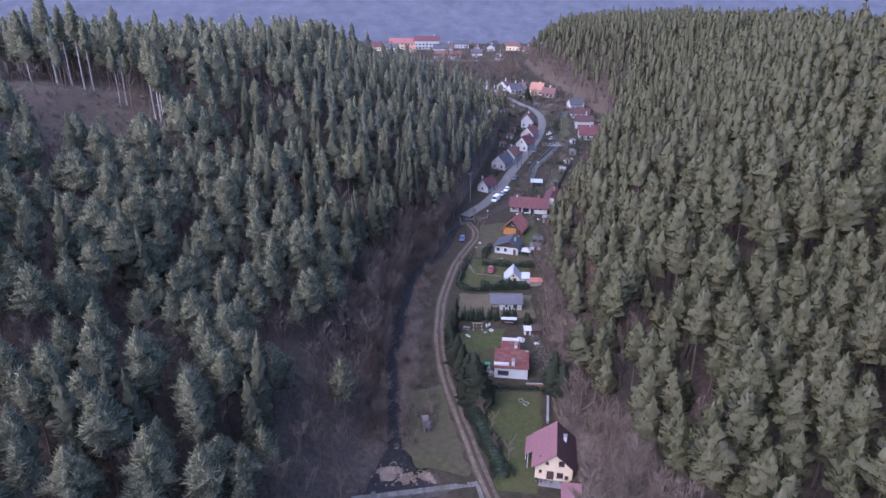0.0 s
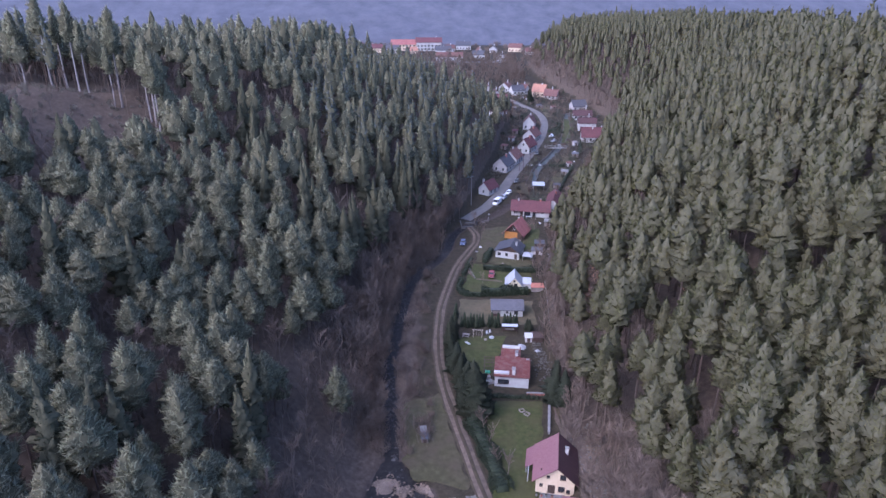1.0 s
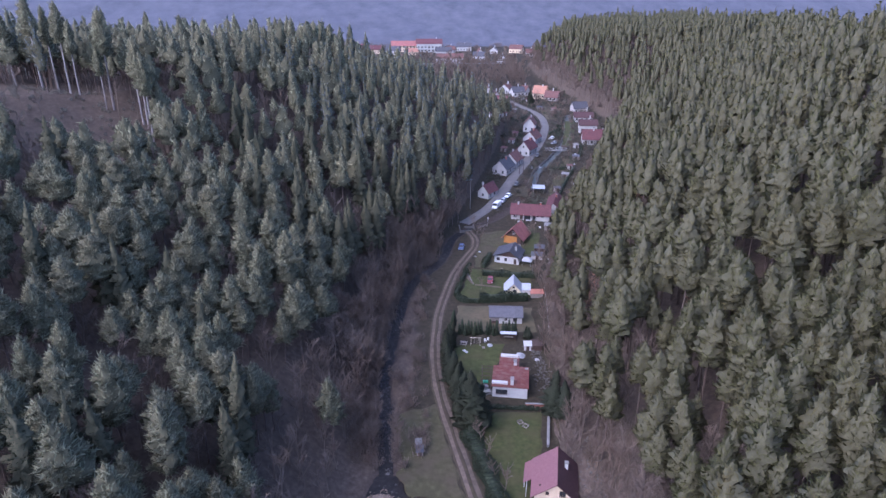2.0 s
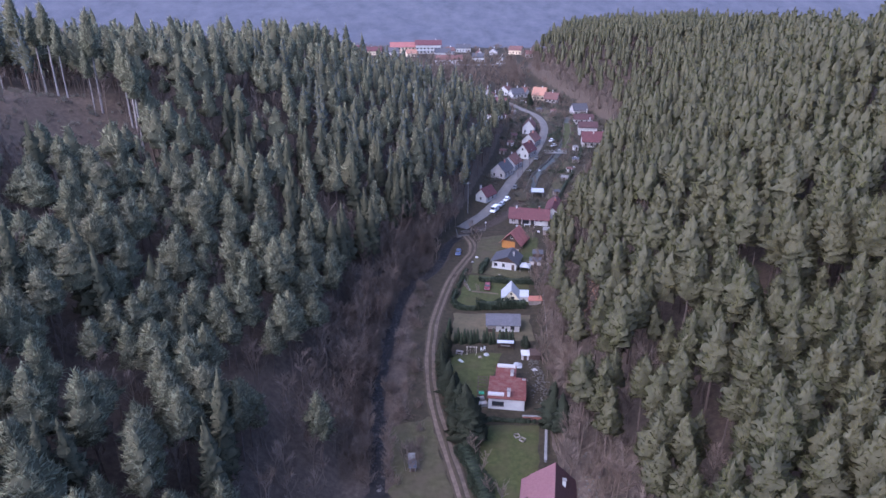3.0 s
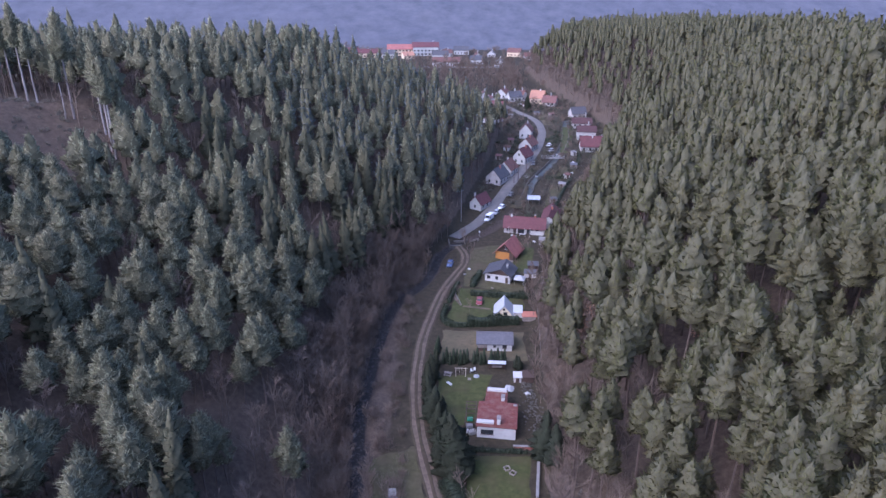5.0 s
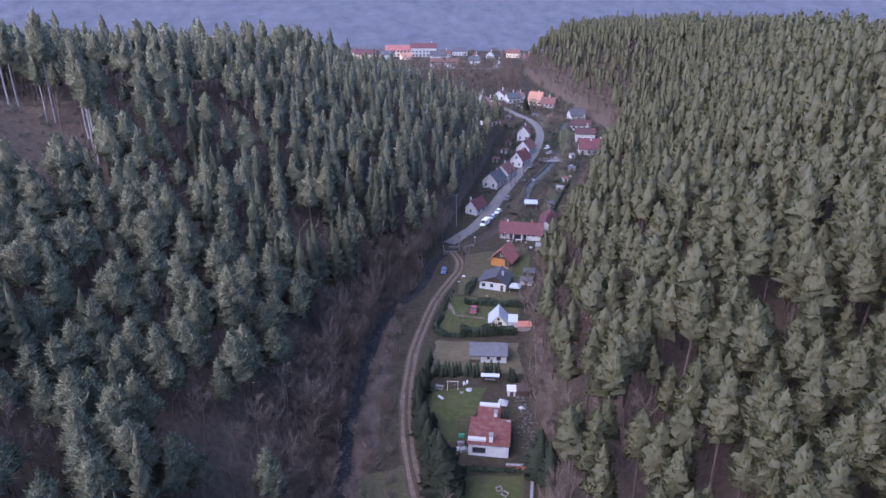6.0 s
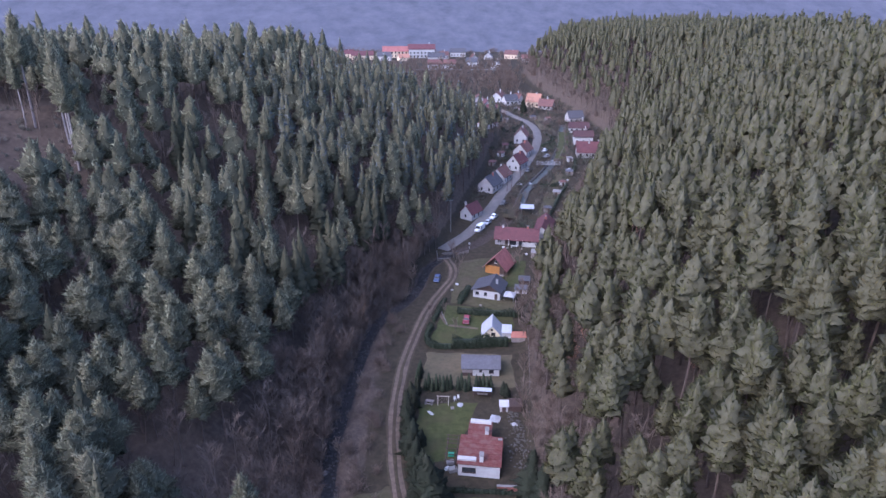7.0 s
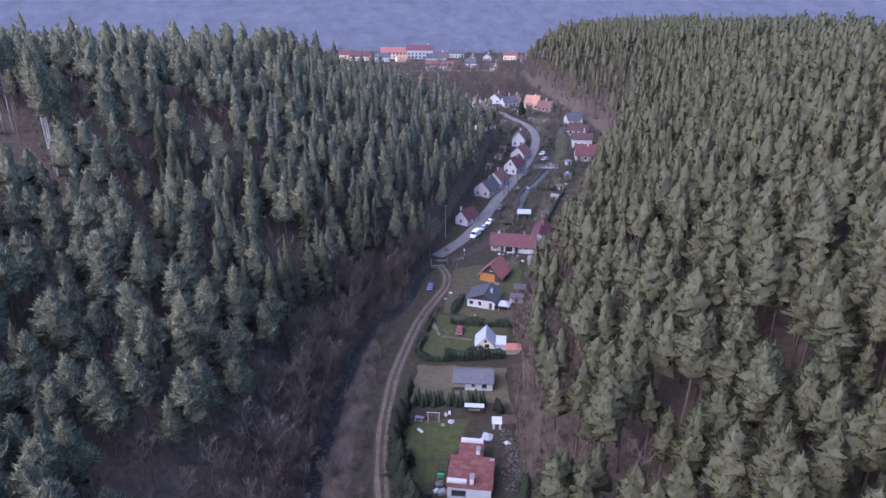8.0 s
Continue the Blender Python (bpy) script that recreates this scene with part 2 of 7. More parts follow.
CONCRETE = material("pale_concrete", [(0.158, 0.149, 0.144), (0.192, 0.182, 0.175), (0.226, 0.214, 0.206)], 1.2, 0.9, 0.3, 10, 0, 0.5, (0.120, 0.110, 0.103), 0.35)
PAVING = material("grey_paving", [(0.133, 0.124, 0.126), (0.159, 0.150, 0.152), (0.186, 0.177, 0.177)], 1.2, 0.9, 0.3, 10, 0, 0.4, (0.120, 0.111, 0.108), 0.4)
MOSSY_STONE = material("mossy_stone", [(0.07, 0.062, 0.054), (0.11, 0.098, 0.088), (0.16, 0.145, 0.13)], 1.6, 0.95, 0.7, 8, 0, 0.6, (0.07, 0.068, 0.045), 0.5, per_object=0.2)
BRICK_RED = material("red_brick", [(0.22, 0.08, 0.06), (0.29, 0.11, 0.085), (0.35, 0.15, 0.12)], 3.0, 0.9, 0.4, 14)
STEEL = material("galvanised_steel", [(0.3, 0.3, 0.31), (0.38, 0.38, 0.39), (0.45, 0.45, 0.46)], 3.0, 0.5, 0.1, 20, 0.6)
RUBBER = material("black_rubber", [(0.015, 0.015, 0.016), (0.022, 0.022, 0.023), (0.03, 0.03, 0.03)], 3.0, 0.8)
TERRACOTTA = material("terracotta_sheet", [(0.263, 0.098, 0.066), (0.308, 0.121, 0.084), (0.336, 0.144, 0.102)], 2.0, 0.7, 0.2, 10, 0, 0.3, (0.224, 0.092, 0.066), 0.5)
TARP = material("white_tarpaulin", [(0.252, 0.252, 0.260), (0.291, 0.291, 0.299), (0.320, 0.320, 0.330)], 2.0, 0.5, 0.3, 6)
GREEN_PLASTIC = material("green_plastic", [(0.03, 0.2, 0.12), (0.045, 0.25, 0.15), (0.06, 0.3, 0.18)], 2.0, 0.5)


def paint(name, c):
    return material(name, [tuple(v * 0.85 for v in c), c, tuple(min(1, v * 1.1) for v in c)], 1.5, 0.3, 0, 1, 0, 0.3, tuple(v * 0.7 for v in c), 0.8)


CAR_WHITE, CAR_BLUE, CAR_RED, CAR_GREY, CAR_DARK = [paint(n, c) for n, c in (("white_car_paint", (0.7, 0.71, 0.73)), ("blue_car_paint", (0.06, 0.08, 0.16)), ("red_car_paint", (0.17, 0.028, 0.034)), ("silver_car_paint", (0.33, 0.34, 0.37)), ("dark_car_paint", (0.04, 0.042, 0.05)))]


# ---- building helpers ----
def thing(name, label, category, group="", at=(0, 0, 0), yaw=0.0):
    ob = new(name)
    ob.empty_display_size = 0.3
    ob.matrix_basis = pose(*at, 0, 0, yaw)
    return tagged(ob, label, category, group)


def part(name, bm, mat, parent, label=""):
    """Links a bmesh as one mesh object under a thing or a part."""
    mesh = bpy.data.meshes.new(name)
    bm.to_mesh(mesh)
    bm.free()
    mesh.materials.append(mat)
    ob = new(name, mesh)
    ob.parent = parent
    return tagged(ob, label)


def shared(name, mesh, parent, m=None):
    ob = new(name, mesh)
    ob.parent = parent
    if m is not None:
        ob.matrix_basis = m
    return ob


def solid(name, bm, mat, label="", category="", group="", kind="", at=None, yaw=0.0):
    """A top-level thing, or a piece of the setting, of one mesh."""
    mesh = bpy.data.meshes.new(name)
    bm.to_mesh(mesh)
    bm.free()
    mesh.materials.append(mat)
    ob = new(name, mesh)
    if at is not None:
        ob.matrix_basis = pose(*at, 0, 0, yaw)
    return tagged(ob, label, category, group, kind)


def mesh_of(name, verts, faces, mats, index=None, normals=None):
    """A mesh from arrays of corners and of triangles or quads."""
    verts, faces = np.asarray(verts, np.float32), np.asarray(faces, np.int32)
    n = faces.shape[1]
    mesh = bpy.data.meshes.new(name)
    mesh.vertices.add(len(verts))
    mesh.vertices.foreach_set("co", verts.ravel())
    mesh.loops.add(faces.size)
    mesh.loops.foreach_set("vertex_index", faces.ravel())
    mesh.polygons.add(len(faces))
    mesh.polygons.foreach_set("loop_start", np.arange(0, faces.size, n, dtype=np.int32))
    for mat in mats:
        mesh.materials.append(mat)
    if index is not None:
        mesh.polygons.foreach_set("material_index", np.asarray(index, np.int32))
    mesh.update(calc_edges=True)
    if normals is not None:
        mesh.polygons.foreach_set("use_smooth", np.ones(len(faces), bool))
        mesh.normals_split_custom_set_from_vertices(np.asarray(normals, np.float32))
    return mesh


def box(bm, x0, x1, y0, y1, z0, z1, bevel=0.0):
    made = bmesh.ops.create_cube(bm, size=1.0, matrix=Matrix.LocRotScale(((x0 + x1) / 2, (y0 + y1) / 2, (z0 + z1) / 2), None, (x1 - x0, y1 - y0, z1 - z0)))
    if bevel:
        edges = list({e for v in made["verts"] for e in v.link_edges})
        bmesh.ops.bevel(bm, geom=edges, offset=bevel, segments=1, affect="EDGES")
    return bm


def boxed(*a, bevel=0.0):
    return box(bmesh.new(), *a, bevel=bevel)


def rod(bm, a, b, r0, r1=None, sides=6):
    """A tapered round bar from a to b."""
    a, b = Vector(a), Vector(b)
    turn = (b - a).to_track_quat("Z", "Y").to_matrix().to_4x4()
    bmesh.ops.create_cone(bm, cap_ends=True, segments=sides, radius1=r0, radius2=r0 if r1 is None else r1, depth=(b - a).length, matrix=Matrix.Translation((a + b) / 2) @ turn)
    return bm


# ---- the lie of the land ----
FLOOR_Y = [-400, 60, 110, 160, 200, 250, 290, 330, 380, 470, 600, 720, 800, 3000]
FLOOR_Z = [-8, -1.5, 0, 1.0, 1.6, 3.0, 4.8, 6.0, 8.0, 12.0, 16.0, 19.0, 20.0, 30.0]
WEST_Y = [-400, 40, 70, 100, 120, 140, 170, 200, 230, 250, 290, 320, 350, 380, 420]
WEST_X = [-10, -14, -16, -16, -16, -16, -14, -5, 5, 11, 20, 27, 32, 38, 45]
EAST_Y = [-400, 40, 70, 90, 115, 150, 190, 220, 250, 290, 330, 400, 470, 560, 620, 700, 900, 3000]
EAST_X = [8, 12, 16, 24, 25, 27, 31, 44, 54, 67, 90, 98, 86, 74, 74, 120, 220, 600]
NORTH_X = [-700, -115, -36, 0, 20, 35, 50]
NORTH_Y = [370, 365, 378, 384, 389, 394, 396]


def smooth_interp(v, xs, ys, w):
    return (np.interp(v - w, xs, ys) + np.interp(v, xs, ys) * 2 + np.interp(v + w, xs, ys)) / 4


def wave(x, y, s, seed):
    a = np.sin(x / s * 1.7 + seed) * np.cos(y / s * 1.3 - seed * 2.1)
    b = np.sin(x / s * 0.8 - y / s * 1.9 + seed * 1.7) + np.sin(x / s * 2.9 + y / s * 2.3 + seed * 0.6) * 0.5
    return (a + b) / 2.5


def height(x, y):
    """The ground's height."""
    x, y = np.asarray(x, float), np.asarray(y, float)
    z = smooth_interp(y, FLOOR_Y, FLOOR_Z, 12)
    d = np.maximum(smooth_interp(y, WEST_Y, WEST_X, 8) - x, 0)
    near, far = np.interp(y, [110, 200, 240], [0.66, 0.95, 1.0]), np.interp(y, [140, 195, 225, 290], [0.44, 0.47, 0.6, 0.47])
    west = np.minimum(d, 20) * near + np.clip(d - 20, 0, 95) * far + (1 - np.exp(-np.maximum(d - 115, 0) / 40)) * 14
    north = np.maximum(np.interp(x, NORTH_X, NORTH_Y) - y, 0) * 0.7
    west = np.minimum(west, np.interp(y, [150, 205, 250, 300], [60, 55, 51, 46]))
    spur = np.maximum(0.5 * (west + north - np.sqrt((west - north) ** 2 + 25)), 0)
    e = np.maximum(x - smooth_interp(y, EAST_Y, EAST_X, 8), 0)
    east = np.where(e < 25, e * 0.66, 16.5 + (e - 25) * 0.6)
    crown = np.interp(y, [60, 150, 215, 288, 400, 580, 700, 900], [66, 61, 54, 48, 38, 22, 17, 20])
    east = np.maximum(0.5 * (east + crown - np.sqrt((east - crown) ** 2 + 60)), 0) + np.minimum(east, 2)
    hill = np.maximum(y - 790 - 0.12 * x, 0) * 0.42
    hill = np.where(hill > 220, 220 + (1 - np.exp(-(hill - 220) / 60)) * 40, hill)
    rise = np.maximum(np.maximum(spur, east), hill)
    return z + rise + wave(x, y, 14, 1.3) * np.clip(rise / 12, 0, 1) * 1.6 + wave(x, y, 47, 4.1) * np.clip(rise / 30, 0, 1) * 3


def curve(points, step=2.0):
    """A smooth line through points of the plan."""
    p = np.array([2 * np.array(points[0]) - points[1], *points, 2 * np.array(points[-1]) - points[-2]], float)
    out = []
    for i in range(1, len(p) - 2):
        n = max(2, int(np.linalg.norm(p[i + 1] - p[i]) / step))
        for u in np.linspace(0, 1, n, endpoint=False):
            out.append(0.5 * (2 * p[i] + (p[i + 1] - p[i - 1]) * u + (2 * p[i - 1] - 5 * p[i] + 4 * p[i + 1] - p[i + 2]) * u**2 + (3 * p[i] - p[i - 1] - 3 * p[i + 1] + p[i + 2]) * u**3))
    return np.array([*out, p[-2]])


STREAM = curve([(-14, -140), (-4, -60), (-9, 0), (-6, 60), (-6, 80), (-7.5, 93), (-9.6, 103), (-10.6, 112), (-11.2, 122), (-12.9, 133), (-12.4, 144), (-11.8, 155.5), (-11.2, 168), (-9.2, 182), (-6.2, 189.5), (-1.7, 197), (1.4, 206), (2.6, 214.5), (4.4, 221.2), (8.2, 227.4), (13.5, 232.6), (21, 240), (29.5, 254.5), (36, 268), (40, 281), (44, 296), (50.5, 311), (57.5, 327), (66, 352), (72, 375), (76, 400), (84, 440)])
TRACK = curve([(6, -140), (9, -60), (5, 0), (9, 45), (13.5, 66), (13.3, 76), (11, 84), (8.6, 91.5), (5.0, 106.5), (1.5, 122), (-0.2, 133), (-1.0, 143.7), (-0.8, 155), (-0.1, 165), (2.9, 183), (5.5, 193.8), (9.7, 205.5), (11.6, 211), (11.8, 218.4), (9.8, 225)])
ROAD = curve([(8.2, 232.6), (12.8, 239.6), (18.4, 249.4), (24.4, 264), (33.5, 292), (43.6, 321), (54, 355), (60.5, 388), (60, 415), (50.6, 440), (42.5, 458), (20, 478)])


def off_line(x, y, line):
    """The distance of places from a line of the plan."""
    best = np.full(np.shape(x), 1e9)
    for (ax, ay), (bx, by) in zip(line[:-1], line[1:]):
        dx, dy = bx - ax, by - ay
        u = np.clip(((x - ax) * dx + (y - ay) * dy) / (dx * dx + dy * dy), 0, 1)
        best = np.minimum(best, np.hypot(x - ax - u * dx, y - ay - u * dy))
    return best


def ground_height(x, y):
    """The land with the stream's bed cut into it."""
    x, y = np.asarray(x, float), np.asarray(y, float)
    bed = off_line(x, y, STREAM[::3])
    wide = np.where(y < 104, 1.1 + (104 - np.clip(y, 88, 104)) * 0.49, 1.1)
    return height(x, y) - 1.3 * np.clip((wide + 1.6 - bed) / 1.6, 0, 1) * (y < 420)


def on_ground(x, y, lift=0.0):
    return (x, y, float(ground_height(np.array([x]), np.array([y]))[0]) + lift)


xs = np.concatenate([np.geomspace(-1500, -170, 26), np.arange(-165, -31, 4.0), np.arange(-30, 34, 1.25), np.arange(34, 100, 2.0), np.arange(100, 240, 4.0), np.geomspace(245, 1500, 26)])
ys = np.concatenate([np.linspace(-600, -105, 14), np.arange(-100, 60, 2.5), np.arange(60, 260, 1.25), np.arange(260, 420, 2.0), np.arange(420, 900, 8.0), np.geomspace(905, 2600, 40)])
gx, gy = np.meshgrid(xs, ys)
gz = ground_height(gx.ravel(), gy.ravel())
verts = np.stack([gx.ravel(), gy.ravel(), gz], 1)
nx, ny = len(xs), len(ys)
a = (np.arange(ny - 1)[:, None] * nx + np.arange(nx - 1)[None, :]).ravel()
faces = np.stack([a, a + 1, a + nx + 1, a + nx], 1)
vx, vy = verts[:, 0], verts[:, 1]
rise = verts[:, 2] - np.interp(vy, FLOOR_Y, FLOOR_Z)
by_stream = off_line(vx, vy, STREAM[::3])
grassy = np.clip(1.3 - rise / 2.2, 0, 1) * np.where(vy < 240, np.clip((vx + 9) / 6, 0.1, 1), 1)
wet = np.clip((3.2 + np.clip(104 - vy, 0, 14) * 0.5 - by_stream) / 2.5, 0, 1) * (vy < 420)
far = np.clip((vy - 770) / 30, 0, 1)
mesh = mesh_of("ground", verts, faces, [SOIL])
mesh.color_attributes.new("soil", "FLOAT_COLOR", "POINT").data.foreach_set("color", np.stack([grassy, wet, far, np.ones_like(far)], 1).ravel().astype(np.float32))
mesh.polygons.foreach_set("use_smooth", np.ones(len(faces), bool))
tagged(new("ground", mesh), "wooded valley ground of leaf litter and rough grass", "ground", kind="structure")


def ribbon(name, line, offsets, mats, index, lift, label, category, kind="structure", skip=None):
    """A strip that lies along a line of the plan: offsets across it with a lift for each."""
    d = np.gradient(line, axis=0)
    d /= np.linalg.norm(d, axis=1)[:, None]
    side = np.stack([d[:, 1], -d[:, 0]], 1)
    rows = []
    for o, up in offsets:
        p = line + side * (o + wave(line[:, 0], line[:, 1], 4, o) * 0.15)[:, None]
        rows.append(np.concatenate([p, (height(p[:, 0], p[:, 1]) + lift + up)[:, None]], 1))
    v = np.stack(rows, 1)
    n, k = v.shape[:2]
    a = (np.arange(n - 1)[:, None] * k + np.arange(k - 1)[None, :]).ravel()
    f = np.stack([a, a + k, a + k + 1, a + 1], 1)[:, ::-1]
    return tagged(new(name, mesh_of(name, v.reshape(-1, 3), f, mats, np.tile(index, n - 1))), label, category, kind=kind)


ribbon("track", TRACK, [(-1.6, -0.1), (-1.2, 0.02), (-0.5, 0.0), (-0.38, 0.05), (0.38, 0.05), (0.5, 0.0), (1.2, 0.02), (1.6, -0.1)], [DIRT, MEADOW], [1, 0, 0, 1, 0, 0, 1], 0.12, "rutted pale dirt track with a worn middle strip", "track")
ribbon("road", ROAD, [(-2.3, -0.1), (-2.1, 0.05), (0, 0.1), (2.1, 0.05), (2.3, -0.1)], [ASPHALT], [0, 0, 0, 0], 0.1, "narrow worn grey asphalt village road", "road")


def patch(name, corners, mat, lift, label, category, n=24, edge=0.5):
    """A sheet over four corners of the plan that follows the ground, with an uneven edge."""
    (p, q, r, s) = [np.array(c, float) for c in corners]
    u, v = np.meshgrid(np.linspace(0, 1, n), np.linspace(0, 1, n))
    x = p[0] * (1 - u) * (1 - v) + q[0] * u * (1 - v) + r[0] * u * v + s[0] * (1 - u) * v
    y = p[1] * (1 - u) * (1 - v) + q[1] * u * (1 - v) + r[1] * u * v + s[1] * (1 - u) * v
    rim = (np.minimum(np.minimum(u, 1 - u), np.minimum(v, 1 - v)) < 1e-6) * edge
    x, y = x + wave(x, y, 2.1, 3) * rim, y + wave(y, x, 2.4, 7) * rim
    z = height(x, y) + lift - (rim > 0) * 0.12
    a = (np.arange(n - 1)[:, None] * n + np.arange(n - 1)[None, :]).ravel()
    f = np.stack([a, a + 1, a + n + 1, a + n], 1)
    if np.cross(q - p, r - p) < 0:
        f = f[:, ::-1]
    return tagged(new(name, mesh_of(name, np.stack([x.ravel(), y.ravel(), z.ravel()], 1), f, [mat])), label, category, kind="structure")


patch("lawn", [(9.5, 91), (18, 90), (22.8, 121), (9.8, 121.5)], LAWN, 0.1, "mown green lawn beside the pink-roofed house", "lawn")
patch("lawn", [(3.5, 130), (12, 130), (17, 149), (4.0, 148)], LAWN, 0.1, "green lawn with playthings behind the white house", "lawn")
patch("lawn", [(4.0, 154.5), (26, 154), (26, 168), (5.0, 169)], DRY_LAWN, 0.1, "dry yellowish lawn round the grey-roofed cottage", "lawn")
patch("lawn", [(5.0, 171), (27, 174), (29, 191), (9.5, 194)], LAWN, 0.1, "green garden lawn with a parked red car", "lawn")
patch("lawn", [(25, 204), (33, 205), (36, 224), (27, 226)], LAWN, 0.1, "small green lawn between the red-roofed cottages", "lawn")
patch("lawn", [(10.5, 195), (29, 189), (36, 230), (14, 224)], OLIVE, 0.05, "rough green garden ground round the cottages", "lawn", 40, 1.0)
patch("lawn", [(-6.0, 97.5), (5.6, 94.5), (-0.4, 124), (-8.6, 120)], OLIVE, 0.1, "green grass between the stream and the track", "lawn", 40, 1.4)


# ---- trees ----
OCTA = np.array([(1, 0, 0), (0, 1, 0), (-1, 0, 0), (0, -1, 0), (0, 0, 1), (0, 0, -1)], float)
OCTA_F = np.array([(0, 1, 4), (1, 2, 4), (2, 3, 4), (3, 0, 4), (1, 0, 5), (2, 1, 5), (3, 2, 5), (0, 3, 5)])


class Mass:
    """Gathers corners and triangles."""

    def __init__(self):
        self.v, self.f, self.n = [], [], 0

    def add(self, v, f):
        self.v.append(np.asarray(v, float))
        self.f.append(np.asarray(f) + self.n)
        self.n += len(v)

    def done(self):
        return np.concatenate(self.v), np.concatenate(self.f)


def soft(shape):
    """A crown with its faces turned outwards and rounded normals, so that it takes light as one mass of needles."""
    v, f = shape
    rng = np.random.default_rng(len(v))
    r = np.hypot(v[:, 0], v[:, 1])
    mid, half = (v[:, 2].max() + v[:, 2].min()) / 2, (v[:, 2].max() - v[:, 2].min()) / 2
    n = unit(np.stack([v[:, 0] / np.maximum(r, 0.3), v[:, 1] / np.maximum(r, 0.3), 0.45 + 0.75 * (v[:, 2] - mid) / half], 1) + rng.normal(0, 0.22, v.shape))
    p = v[f]
    flip = (np.cross(p[:, 1] - p[:, 0], p[:, 2] - p[:, 0]) * n[f].sum(1)).sum(1) < 0
    f = f.copy()
    f[flip] = f[flip][:, ::-1]
    return v, f, n


def unit(v):
    return v / np.maximum(np.linalg.norm(v, axis=-1, keepdims=True), 1e-9)


def blades(mass, rng, bases, ways, lengths, widths):
    """Thin triangles from bases along ways."""
    side = unit(np.cross(ways, rng.normal(size=ways.shape))) * widths[:, None] / 2
    v = np.stack([bases - side, bases + side, bases + ways * lengths[:, None]], 1).reshape(-1, 3)
    mass.add(v, np.arange(len(v)).reshape(-1, 3))


def stem(mass, line, radii, sides=5):
    """A tapered tube along a line."""
    line = np.asarray(line, float)
    t = np.arange(sides) * 2 * np.pi / sides
    rings = []
    for p, r, d in zip(line, radii, unit(np.gradient(line, axis=0))):
        u = unit(np.cross(d, [0.3, 0.95, 0.1]))
        w = np.cross(d, u)
        rings.append(p + r * (np.cos(t)[:, None] * u + np.sin(t)[:, None] * w))
    f = []
    for i in range(len(line) - 1):
        for j in range(sides):
            a, b = i * sides + j, i * sides + (j + 1) % sides
            f += [(a, b, b + sides), (a, b + sides, a + sides)]
    mass.add(np.concatenate(rings), f)


def trunk_line(rng, h, lean, n=5):
    z = np.linspace(-0.8, h, n)
    u = np.clip(z / h, 0, 1)
    a, b = rng.normal(0, lean, 2), rng.normal(0, lean * 0.5, 2)
    return np.stack([a[0] * u + b[0] * np.sin(u * 5), a[1] * u + b[1] * np.sin(u * 4), z], 1)


